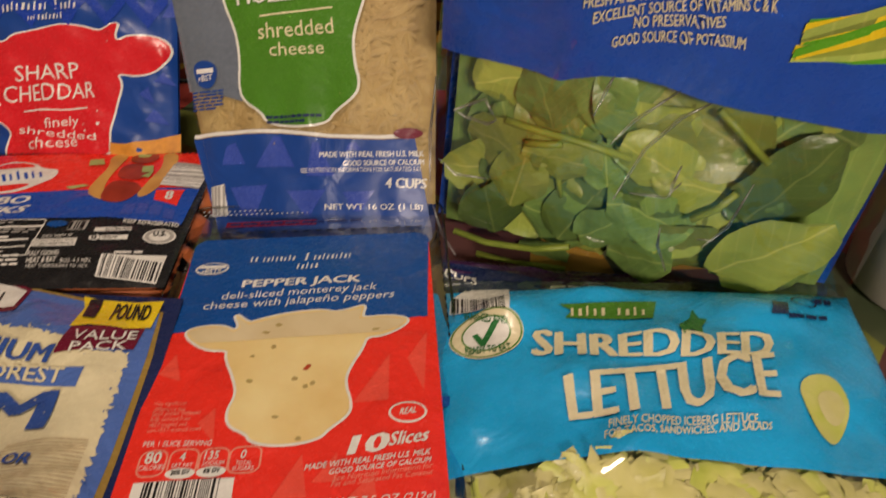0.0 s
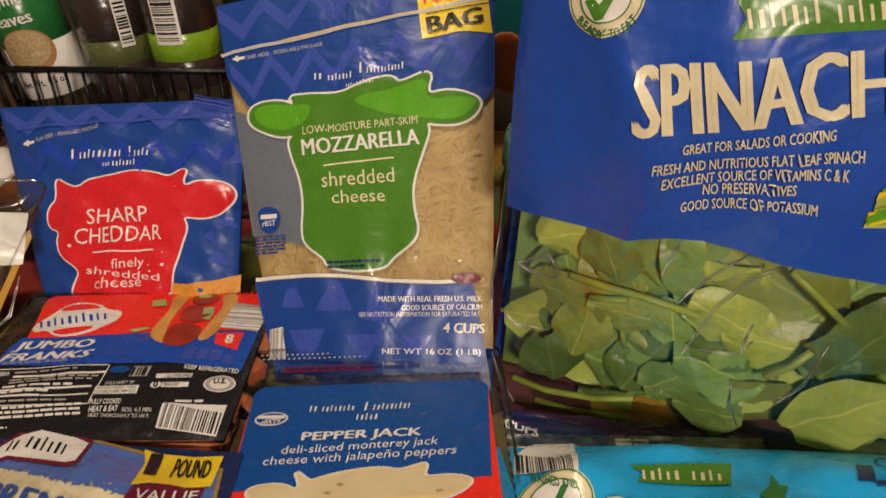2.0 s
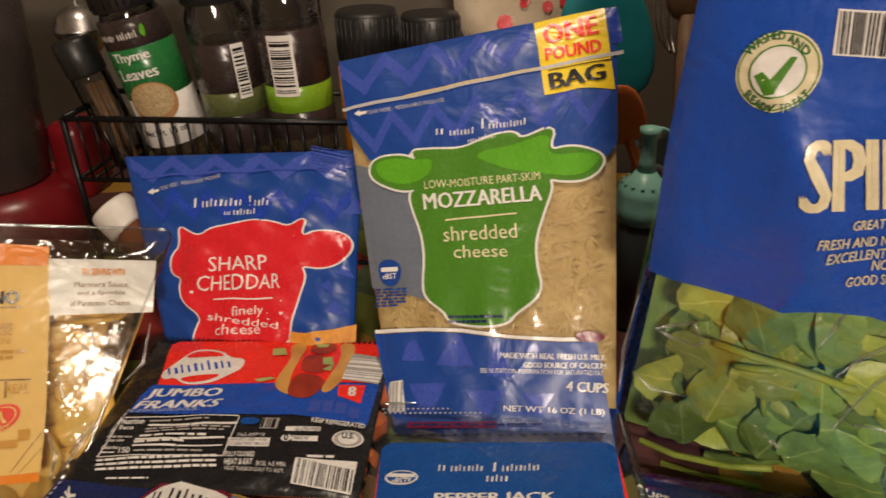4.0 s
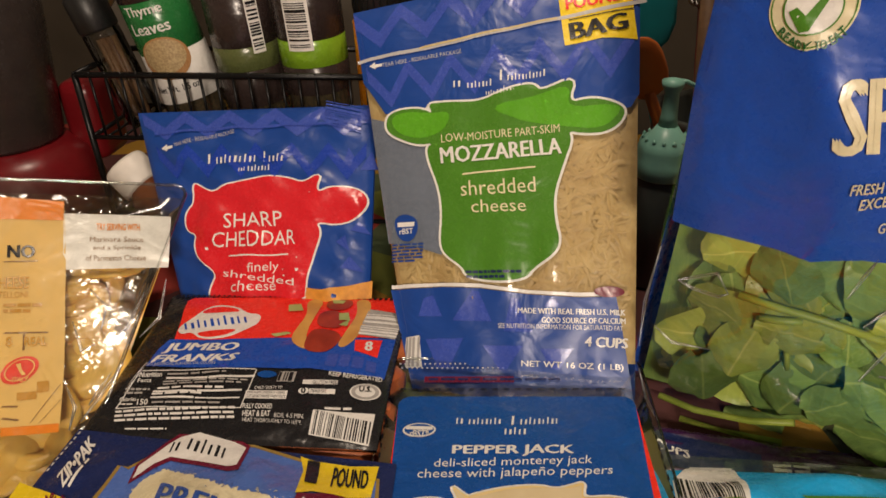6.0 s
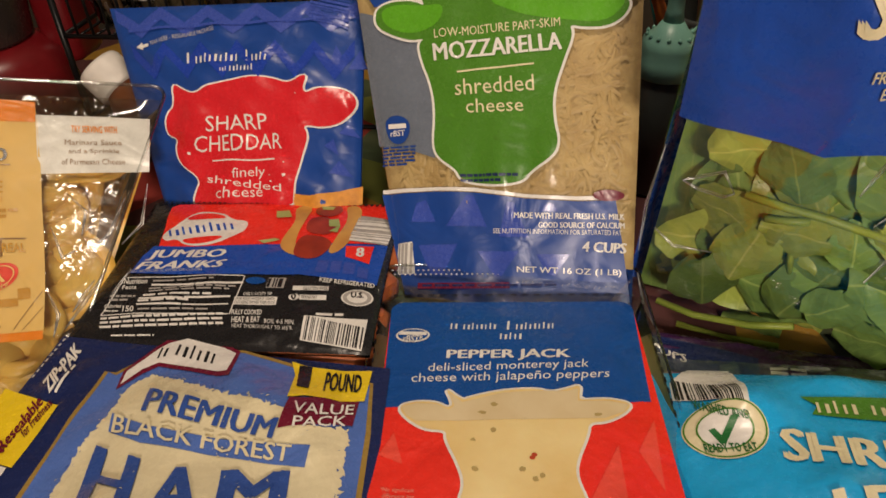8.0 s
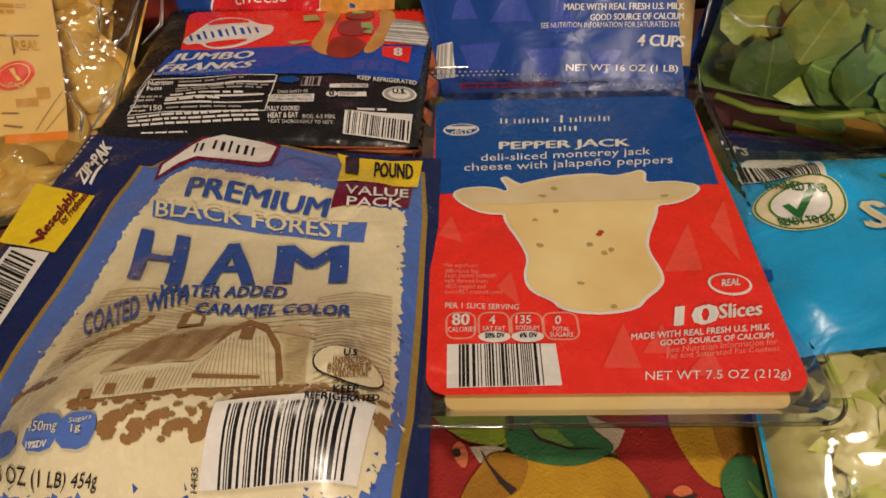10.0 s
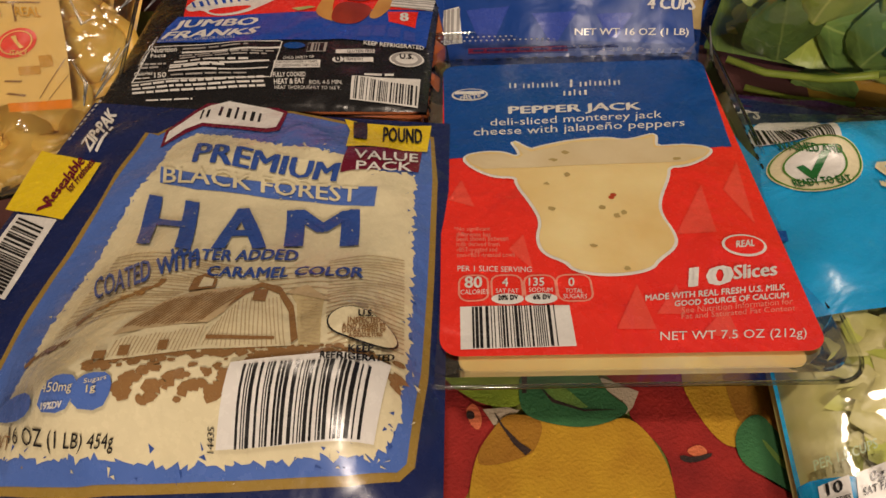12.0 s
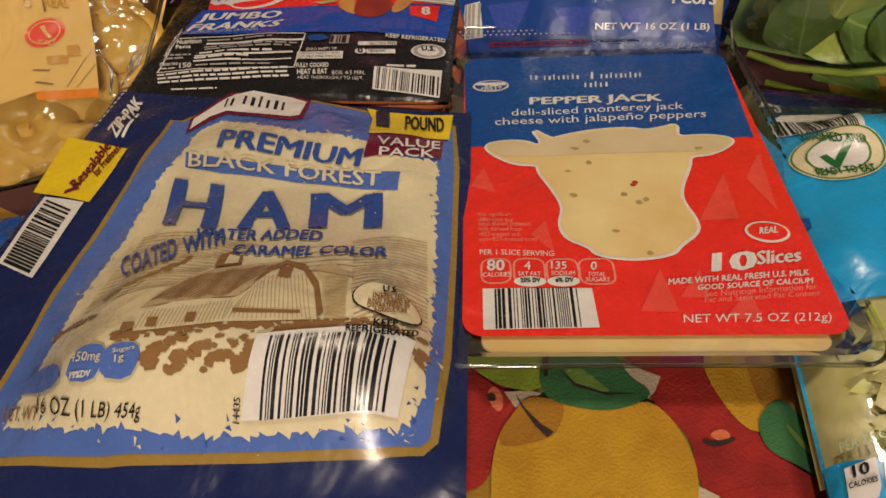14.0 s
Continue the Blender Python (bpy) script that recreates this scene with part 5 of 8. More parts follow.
bars(CH, (0.7984, 0.9099), (0.9450, 0.8703), (0.8027, 1.0325), BLUE_L, ch, 9, 12, 0.0012, "zip_print", True)

# spinach bag
sp = thing("spinach_bag", "large upright bag of spinach leaves with royal blue print", "salad bag", "salad bags")
part("leaf_bed", face_bm(SP, -0.029, (0.03, 0.01), (0.97, 0.62), 0.006), LEAF, sp, "dark mass of leaves")
part("clear_front", face_bm(SP, 0.0006, (0, 0), (1, 0.66), 0.0030), CRINKLE, sp, "clear crinkled film")
part("back_film", back_bm(SP, 0.055, 0.036, floor=0.001), ROYAL, sp)
shape("blue_print", SP, [(0, 1), (0, 0.62), (0.0176, 0.4049), (0.1149, 0.4112), (0.2043, 0.4086), (0.2704, 0.4028), (0.3464, 0.4206), (0.4041, 0.4228), (0.4643, 0.4151), (0.5476, 0.3966), (0.6387, 0.3833), (0.7334, 0.3757), (1, 0.3557), (1, 1)], ROYAL, sp, 0.0012, 0.006, "royal blue printed top")
words("SPINACH", SP, (0.2442, 0.5588), (0.6331, 0.6068), ((0.2179, 0.6437), (0.3978, 0.6637), (0.5954, 0.6821), (0.4348, 0.5818)), CREAM, sp, 0.03, 0.0024)
words("GREAT FOR SALADS OR COOKING", SP, (0.3257, 0.542), (0.5571, 0.5723), ((0.324, 0.5552), (0.439, 0.5714), (0.5525, 0.5861), (0.4443, 0.5582)), CREAM, sp, 0.012, 0.0024)
words("FRESH AND NUTRITIOUS FLAT LEAF SPINACH", SP, (0.2856, 0.5112), (0.6134, 0.5471), ((0.284, 0.5261), (0.4488, 0.547), (0.6076, 0.5626), (0.4541, 0.5338)), CREAM, sp, 0.012, 0.0024)
words("EXCELLENT SOURCE OF VITAMINS C & K", SP, (0.3066, 0.4916), (0.6011, 0.5217), ((0.3047, 0.507), (0.4513, 0.5299), (0.596, 0.5378), (0.4566, 0.5166)), CREAM, sp, 0.012, 0.0024)
words("NO PRESERVATIVES", SP, (0.3786, 0.4893), (0.5265, 0.5012), ((0.3754, 0.5038), (0.4469, 0.5119), (0.5222, 0.5151), (0.4524, 0.4976)), CREAM, sp, 0.012, 0.0024)
words("GOOD SOURCE OF POTASSIUM", SP, (0.3495, 0.4614), (0.5723, 0.4743), ((0.3467, 0.4755), (0.4529, 0.4917), (0.5672, 0.4894), (0.4585, 0.4774)), CREAM, sp, 0.012, 0.0024)
BADGE = (0.148, 0.7195)
shape("round_badge", SP, oval(*BADGE, 0.0622, 0.0461, 40), CREAM, sp, 0.0018)
ring("badge_ring", SP, *BADGE, 0.0591, 0.0438, 0.965, GREEN, sp, 0.0022)
shape("badge_disc", SP, oval(*BADGE, 0.0386, 0.0286, 36), WHITE, sp, 0.0022)
ring("badge_ring", SP, *BADGE, 0.0411, 0.0304, 0.94, GREEN, sp, 0.0024)
words("READY TO EAT", SP, (0.1087, 0.6869), (0.2062, 0.6955), ((0.116, 0.6964), (0.1614, 0.6834), (0.1935, 0.7026), (0.1651, 0.6735)), GREEN_D, sp, 0.01, 0.0025)
words("WASHED AND", SP, (0.1013, 0.7329), (0.1813, 0.7383), ((0.0884, 0.7396), (0.1313, 0.7643), (0.188, 0.7461), (0.1349, 0.7546)), GREEN_D, sp, 0.01, 0.0025)
shape("check_mark", SP, [(0.1173, 0.7125), (0.125, 0.7174), (0.139, 0.7095), (0.1605, 0.7372), (0.1701, 0.7377), (0.1482, 0.6936), (0.1408, 0.6928)], GREEN, sp, 0.0026)
shape("ribbon_print", SP, [(0.3567, 0.6823), (0.3693, 0.7057), (0.3479, 0.7245), (0.4633, 0.7319), (0.6205, 0.7406), (0.6382, 0.7047), (0.4801, 0.6933)], GREEN, sp, 0.0018)
brand(SP, (((0.3772, 0.6950), (0.4868, 0.7051), (0.3623, 0.7204)), ((0.5033, 0.7050), (0.6192, 0.7147), (0.4886, 0.7289))), CREAM, sp, 0.0021)
rs = random.Random(8)
root = (0.6523, 0.4786)
for k in range(16):
    a = -0.16 + 0.024 * k + rs.uniform(-0.01, 0.01)
    x, y = root[0] + rs.uniform(0, 0.012), root[1] - 0.02 + rs.uniform(0, 0.05)
    shape("root_print", SP, [(x, y), (x + 0.10, y + 0.10 * a + 0.012), (x + 0.24, y + 0.03 + 0.2 * a), (x + 0.24, y + 0.045 + 0.2 * a), (x + 0.10, y + 0.10 * a + 0.026), (x, y + 0.012)], rs.choice((STEM, LEAF2, YELLOW)) if k % 5 else GREEN_L, sp, 0.0018 + k * 0.00006, 0.02)
shape("barcode", SP, [(0.2176, 0.742), (0.3046, 0.7421), (0.286, 0.7919), (0.2073, 0.7921)], WHITE, sp, 0.0020)
bars(SP, (0.2223, 0.7441), (0.2977, 0.7442), (0.2112, 0.7899), BLACK, sp, 16, 3, 0.0023)
# leaves inside the bag
def leaf_bm(ln, wd, seed):
    rng = random.Random(seed)
    bm = bmesh.new()
    rows, cols = 9, 6
    cup, bend, ph = rng.uniform(-0.28, 0.05), rng.uniform(-0.22, 0.05), rng.uniform(0, 6)
    g = []
    for j in range(rows + 1):
        v = j / rows
        half = wd / 2 * max(0.03, math.sin(math.pi * (0.03 + 0.94 * v) ** 0.85)) ** 0.52
        row = []
        for i in range(cols + 1):
            u = 2 * i / cols - 1
            z = cup * wd * 0.5 * u * u + bend * ln * (v - 0.4) ** 2 + 0.0020 * math.sin(8 * v + 3 * u + ph) * (0.3 + abs(u)) + 0.0010 * math.sin(17 * v - 5 * u + 2 * ph) - 0.0022 * (1 - abs(u))
            row.append(bm.verts.new((u * half, v * ln, z)))
        g.append(row)
    for j in range(rows):
        for i in range(cols):
            bm.faces.new((g[j][i], g[j][i + 1], g[j + 1][i + 1], g[j + 1][i]))
    return bm
def rib_bm(ln, seed):
    rng = random.Random(seed)
    b = rng.uniform(-0.15, 0.15)
    pts = [(b * ln * (k / 5 - 0.4) ** 2 * (1 if k < 3 else 0), ln * (-0.28 + 0.22 * k), -0.0008 + 0.0006 * math.sin(k)) for k in range(6)]
    return tube_bm(pts, [0.0019, 0.0018, 0.0017, 0.0013, 0.0009, 0.0004], 6)
LEAVES = [(mesh_of("spinach_leaf", leaf_bm(l, w, 40 + k), LEAF if k % 3 else LEAF2), mesh_of("stem", rib_bm(l, 60 + k), STEM)) for k, (l, w) in enumerate(((0.058, 0.050), (0.066, 0.054), (0.052, 0.046), (0.062, 0.046), (0.046, 0.042), (0.056, 0.052), (0.070, 0.050)))]
rs = random.Random(12)
for k in range(90):
    s, t = rs.uniform(0.15, 0.88), 0.06 + 0.46 * rs.random()
    deep = 0.0135 + 0.018 * ((89 - k) / 89) ** 1.0 + 0.06 * max(0.0, t - 0.40)
    n = Vector(SP.normal(s, t))
    p = Vector(SP.at(s, t)) - n * deep
    n = (n + Vector((rs.uniform(-0.22, 0.22), rs.uniform(-0.08, 0.08), rs.uniform(-0.22, 0.22)))).normalized()
    x = n.orthogonal().normalized()
    x.rotate(Matrix.Rotation(rs.uniform(0, 6.28), 3, n))
    m = Matrix((x, n.cross(x), n)).transposed().to_4x4()
    m.translation = p - n.cross(x) * 0.028
    leaf, stem = LEAVES[rs.randrange(len(LEAVES))]
    a = new("spinach_leaf", leaf)
    a.parent, a.matrix_basis = sp, m
    if k % 11 == 0:
        b = new("stem", stem)
        b.parent = a
# broad leaves that lie against the film: middle, turn, kind
FRONT = (
    ((0.1184, 0.2544), 75, 0, 0.85),
    ((0.1243, 0.1141), 10, 5, 0.80),
    ((0.2184, 0.1945), -12, 3, 0.80),
    ((0.3682, 0.1276), -25, 1, 0.82),
    ((0.4451, 0.1279), -50, 4, 0.75),
    ((0.3445, 0.3629), 190, 5, 0.78),
    ((0.5788, 0.3366), 60, 6, 1.15),
    ((0.5292, 0.1629), 70, 2, 0.85),
    ((0.6153, 0.0991), 85, 0, 0.92),
    ((0.7838, 0.125), -45, 6, 1.05),
    ((0.6061, 0.2369), 80, 3, 0.85),
    ((0.5229, 0.0528), 95, 2, 0.80),
    ((0.2708, 0.3404), 30, 3, 0.70),
    ((0.7088, 0.2039), 80, 4, 0.70),
    ((0.0561, 0.276), 20, 2, 0.80),
    ((0.3109, 0.2532), 80, 3, 0.75),
    ((0.2957, -0.0089), 85, 2, 0.70),
    ((0.3975, 0.2597), 10, 4, 0.70),
    ((0.7709, 0.2522), -30, 1, 1.00),
    ((0.169, 0.3683), 110, 0, 0.90),
    ((0.2375, 0.3628), 20, 5, 0.70),
    ((0.7358, 0.3381), -50, 5, 1.00),
    ((0.5075, 0.277), 60, 3, 0.80),
    ((0.4422, 0.3708), 10, 1, 0.90),
    ((0.0525, 0.1729), 150, 4, 0.80),
    ((0.6554, 0.2846), -60, 3, 0.70),
)
for k, ((s, t), turn, kind, size) in enumerate(FRONT):
    s = min(0.90, max(0.165, s))
    n = Vector(SP.normal(s, t))
    side = (Vector(SP.at(s + 0.01, t)) - Vector(SP.at(s - 0.01, t))).normalized()
    x = side - n * side.dot(n)
    x.normalize()
    x.rotate(Matrix.Rotation(radians(turn), 3, n))
    m = Matrix((x, n.cross(x), n)).transposed().to_4x4() @ Euler((rs.uniform(-0.14, 0.14), rs.uniform(-0.22, 0.22), 0)).to_matrix().to_4x4()
    leaf, stem = LEAVES[kind]
    m.translation = Vector(SP.at(s, t)) - n * (0.0060 + 0.0007 * (k * 5 % 9)) - n.cross(x) * 0.030 * size
    a = new("spinach_leaf", leaf)
    a.parent, a.matrix_basis = sp, m @ Matrix.Scale(size, 4)
# long stems seen at the front
for q in (((0.1732, 0.31), (0.252, 0.3063), (0.3306, 0.3019), (0.4472, 0.286)), ((0.2237, 0.2809), (0.2632, 0.2846), (0.3007, 0.2914)), ((0.0783, 0.0474), (0.1675, 0.0369), (0.2866, 0.0474), (0.3697, 0.0763)), ((0.58, 0.3772), (0.6384, 0.3434), (0.7058, 0.3021)), ((0.6062, 0.1871), (0.6485, 0.211), (0.6736, 0.2455)), ((0.1423, -0.0078), (0.242, -0.0138), (0.3751, -0.0049))):
    part("stem", tube_bm([SP.over(a, b, -0.0034) for a, b in q], 0.0022, 8), STEM, sp, "pale yellow-green stem")

# sharp folds of the film that catch the light
for q in (((0.0571, 0.3105), (0.0924, 0.3282), (0.1266, 0.345), (0.1567, 0.3139)), ((0.0571, 0.3105), (0.09, 0.3038), (0.1403, 0.3038), (0.1567, 0.3139)), ((0.3954, 0.3165), (0.426, 0.3609), (0.4937, 0.4124)), ((0.4339, 0.2147), (0.463, 0.3139), (0.5109, 0.3702), (0.5568, 0.3972)), ((0.5436, 0.2894), (0.5387, 0.2551), (0.5423, 0.2353)), ((0.0085, 0.3535), (0.0023, 0.2419), (0.0118, 0.1529)), ((0.3508, 0.3596), (0.362, 0.4034), (0.3694, 0.4253)), ((0.4605, 0.2329), (0.5343, 0.2343), (0.5548, 0.2615)), ((0.5944, 0.0806), (0.5538, 0.1415), (0.5455, 0.1774)), ((0.6472, 0.1417), (0.6798, 0.1884), (0.6902, 0.2735)), ((0.0229, 0.1066), (0.052, 0.0459), (0.1019, -0.0236)), ((0.6289, 0.159), (0.6731, 0.1566)), ((0.0315, 0.2113), (0.0775, 0.1943), (0.1542, 0.2021))):
    part("film_fold", tube_bm([SP.over(a, b, 0.0012) for a, b in q], [0.0004] + [0.0010] * (len(q) - 2) + [0.0003], 8), FOLD, sp)
# salad pack under the spinach bag
shadow_pack = thing("salad_kit", "dark purple salad kit lying under the spinach bag", "salad pack", "salad bags")
SK = Sheet((0.006, 0.318, 0.003), (0.20, 0.316, 0.003), (0.20, 0.340, 0.004), (0.000, 0.362, 0.006), puff=0.006, power=0.4, crease=0.001, seed=23)
part("front_film", face_bm(SK), PURPLE, shadow_pack)
part("back_film", back_bm(SK, 0.002, 0.001, floor=0.001), PURPLE, shadow_pack)
shape("navy_corner", SK, [(0, 0.25), (0.40, 0.05), (0.42, 0.55), (0, 1)], NAVY, shadow_pack, 0.0005)
words("CUPS", SK, (0.10, 0.46), (0.20, 0.32), (0.105, 0.60), WHITE, shadow_pack, 0.02)
lines(SK, (0.44, 0.2), (0.56, 0.2), (0.44, 0.4), WHITE, shadow_pack, 1, 3)

# lettuce bag
lt = thing("lettuce_bag", "puffed bright blue bag of shredded iceberg lettuce", "salad bag", "salad bags")
part("blue_print", face_bm(LT, 0.0, (0, 0.455), (1, 1)), SKY, lt, "sky blue printed film")
part("blue_foot", face_bm(LT, 0.0, (0, 0), (1, 0.20)), SKY, lt)
part("lettuce_fill", face_bm(LT, -0.0055, (0, 0.18), (1, 0.47), 0.005), LETT, lt, "mass of pale lettuce")
part("clear_band", face_bm(LT, 0.0003, (0, 0.195), (1, 0.46)), CLEAR, lt, "clear window band")
part("back_film", back_bm(LT, 0.010, 0.0012, floor=0.001), SKY, lt)
shape("crimp", LT, rect((0.0, 0.998), (1.0, 0.998), (0.0, 1.045)), CLEARTRAY, lt, 0.0006, 0.02, "clear crimped seal")
shreds("shredded_lettuce", LT, (0.10, 0.215), (0.92, 0.432), 760, 0.026, 0.0100, ((LETT, 0.7), (LETT2, 0.3)), lt, 0.0042, 51, "curled lettuce shreds", 0.0018, 0.28)
words("SHREDDED", LT, (0.2241, 0.7096), (0.7061, 0.6995), ((0.2304, 0.7921), (0.4717, 0.7557), (0.7324, 0.7843), (0.4611, 0.6869)), CREAM, lt, 0.035, 0.0012)
words("LETTUCE", LT, (0.2863, 0.5368), (0.6871, 0.5916), ((0.2819, 0.6394), (0.4904, 0.6692), (0.7107, 0.7142), (0.4782, 0.5490)), CREAM, lt, 0.035, 0.0012)
words("FINELY CHOPPED ICEBERG LETTUCE", LT, (0.3501, 0.5063), (0.6256, 0.5271), ((0.3531, 0.5273), (0.4903, 0.5340), (0.6273, 0.5418), (0.4874, 0.5160)), CREAM, lt, 0.008, 0.0012)
words("FOR TACOS, SANDWICHES, AND SALADS", LT, (0.3388, 0.4803), (0.6516, 0.5171), ((0.3418, 0.5011), (0.4959, 0.5141), (0.6542, 0.5327), (0.4931, 0.4968)), CREAM, lt, 0.008, 0.0012)
shape("ribbon_print", LT, [(0.2904, 0.8853), (0.5092, 0.8943), (0.4829, 0.8079), (0.3002, 0.8316), (0.3174, 0.8591)], GREEN, lt, 0.0008)
brand(LT, (((0.3127, 0.8364), (0.3957, 0.8333), (0.3167, 0.8755)), ((0.4132, 0.8323), (0.4811, 0.8231), (0.4193, 0.8709))), CREAM, lt, 0.0011)
shape("star_print", LT, [(0.5267, 0.7738), (0.5642, 0.8183), (0.5805, 0.8584), (0.5852, 0.8210), (0.6033, 0.8179), (0.5825, 0.7857), (0.5745, 0.7498), (0.5550, 0.7661), (0.5317, 0.7446)], GREEN_D, lt, 0.0014)
shape("round_badge", LT, oval(*(0.1290, 0.7857), 0.078, 0.067, 40), CREAM, lt, 0.0008)
ring("badge_ring", LT, *(0.1290, 0.7857), 0.0755, 0.0645, 0.955, GREEN, lt, 0.0011)
shape("badge_ring", LT, oval(*(0.1290, 0.7857), 0.050, 0.043, 36), WHITE, lt, 0.0011)
ring("badge_ring", LT, *(0.1290, 0.7857), 0.052, 0.045, 0.93, GREEN, lt, 0.0013)
shape("check_mark", LT, [(0.0996, 0.7882), (0.1114, 0.7916), (0.1221, 0.7738), (0.1425, 0.8135), (0.1576, 0.8134), (0.1268, 0.7536), (0.1175, 0.7537)], GREEN_D, lt, 0.0014)
words("WASHED AND", LT, (0.0834, 0.8435), (0.1754, 0.8020), ((0.0809, 0.8791), (0.1270, 0.8379), (0.1727, 0.8197), (0.1297, 0.8163)), GREEN_D, lt, 0.01, 0.0014)
words("READY TO EAT", LT, (0.0873, 0.7347), (0.1797, 0.7324), ((0.0847, 0.7556), (0.1315, 0.7535), (0.1778, 0.7525), (0.1337, 0.7328)), GREEN_D, lt, 0.01, 0.0014)
shape("barcode", LT, [(0.0487, 0.8880), (0.1772, 0.8353), (0.1887, 1.0141), (0.0977, 1.0099), (0.0502, 0.9457)], WHITE, lt, 0.0008)
bars(LT, (0.0537, 0.8879), (0.1702, 0.8378), (0.0526, 0.9555), BLACK, lt, 22, 5, 0.0011)
shape("code_patch", LT, rect((0.7409, 0.8285), (0.7818, 0.8352), (0.7647, 0.8910)), NAVY, lt, 0.0008)
ring("kosher_mark", LT, *(0.8547, 0.9216), 0.030, 0.022, 0.85, NAVY, lt, 0.0009)
lines(LT, (0.7769, 0.8173), (0.9100, 0.8690), (0.7845, 0.8437), NAVY, lt, 1, 4, 6, 0.0009)
lines(LT, (0.8764, 0.9109), (0.9369, 0.9210), (0.8932, 0.9528), NAVY, lt, 1, 2, 7, 0.0009)
shape("leaf_picture", LT, smooth_ring([(0.7416, 0.6333), (0.7683, 0.6598), (0.8142, 0.6715), (0.8415, 0.6566), (0.8490, 0.5976), (0.7878, 0.5098), (0.7589, 0.5306), (0.7440, 0.5844)], 2), LETT2, lt, 0.0009, 0.006, "printed lettuce heart")
shape("leaf_picture", LT, smooth_ring([(0.7712, 0.6209), (0.8242, 0.6395), (0.8370, 0.5956), (0.8047, 0.5570), (0.7780, 0.5720)], 2), LETT, lt, 0.0012)
words("PER 1.5 CUPS", LT, (0.0189, 0.2104), (0.0979, 0.2361), ((0.0191, 0.2238), (0.0565, 0.2341), (0.0985, 0.2494), (0.0563, 0.2209)), SKYLINE, lt, 0.006, 0.0012)
shape("nutrition_tab", LT, [(0.0175, 0.1659), (0.0182, 0.1898), (0.0552, 0.2017), (0.0553, 0.1638), (0.0494, 0.1499), (0.0158, 0.1419)], WHITE, lt, 0.0008)
words("10", LT, (0.0269, 0.1763), (0.0448, 0.1804), ((0.0274, 0.1918), (0.0362, 0.1936), (0.0453, 0.1957), (0.0357, 0.1782)), BLACK, lt, 0.02, 0.0012)
words("CALORIES", LT, (0.0195, 0.1626), (0.0524, 0.1698), ((0.0200, 0.1700), (0.0362, 0.1731), (0.0530, 0.1770), (0.0356, 0.1659)), BLACK, lt, 0.01, 0.0012)
shape("nutrition_tab", LT, [(0.0606, 0.1636), (0.0639, 0.2029), (0.1164, 0.2221), (0.1107, 0.1696), (0.1041, 0.1555), (0.0620, 0.1459)], WHITE, lt, 0.0008)
words("0g", LT, (0.0790, 0.1876), (0.0968, 0.1932), ((0.0810, 0.2040), (0.0900, 0.2068), (0.0992, 0.2098), (0.0878, 0.1903)), BLACK, lt, 0.02, 0.0012)
words("SAT FAT", LT, (0.0679, 0.1734), (0.1076, 0.1857), ((0.0685, 0.1836), (0.0884, 0.1896), (0.1087, 0.1961), (0.0875, 0.1793)), BLACK, lt, 0.01, 0.0012)

# blue bag under the pasta tray
bb = thing("blue_bag", "small bright blue bag lying flat on the table", "bag")
BB = Sheet((-0.420, 0.150, 0.003), (-0.345, 0.160, 0.003), (-0.335, 0.225, 0.003), (-0.420, 0.205, 0.003), puff=0.008, power=0.4, crease=0.0010, seed=27)
part("front_film", face_bm(BB), LABELBLUE, bb)
part("back_film", back_bm(BB, 0.001, 0.001, floor=0.001), LABELBLUE, bb)
lines(BB, (0.3, 0.3), (0.8, 0.3), (0.3, 0.7), WHITE, bb, 2, 2, 3)
# ham bag and the bag below it
zp = thing("lower_ham_bag", "navy ham bag lying under the upper bag", "meat bag", "ham bags")
part("front_film", face_bm(ZP), NAVY, zp)
part("back_film", back_bm(ZP, 0.004, 0.001, floor=0.001), NAVY, zp)
shape("barcode", ZP, [(0.945, 0.05), (0.985, 0.05), (0.985, 0.16), (0.945, 0.16)], WHITE, zp, 0.0005)
hm = thing("ham_bag", "cream, blue and navy resealable bag of black forest ham", "meat bag", "ham bags")
part("front_film", face_bm(HM), NAVY, hm, "glossy navy film")
part("back_film", back_bm(HM, 0.010, 0.001, floor=0.0185), NAVY, hm)
GOLDLINE = [(0.2024, 0.8971), (0.2007, 0.7010), (0.1889, 0.4904), (0.1967, 0.3097), (0.1945, 0.1835), (0.1887, 0.0698), (0.2334, 0.0664), (0.3460, 0.0614), (0.4701, 0.0516), (0.7077, 0.0581), (0.8619, 0.0639), (0.9360, 0.0788), (0.9566, 0.1023), (0.9709, 0.2583), (0.9741, 0.4893), (0.9732, 0.7778), (0.9591, 0.9388), (0.7273, 0.9773), (0.5729, 1.0095), (0.3876, 1.0186), (0.3140, 0.9744), (0.2364, 0.8959)]
shape("gold_frame", HM, GOLDLINE, GOLD, hm, 0.0005, 0.005, "gold outline")
HG = size_of(HM)
INNER = grow(GOLDLINE, -0.013, HG[0] / HG[1])
shape("blue_frame", HM, INNER, HAMBLUE, hm, 0.0008, 0.005, "mid blue frame")
rs = random.Random(3)
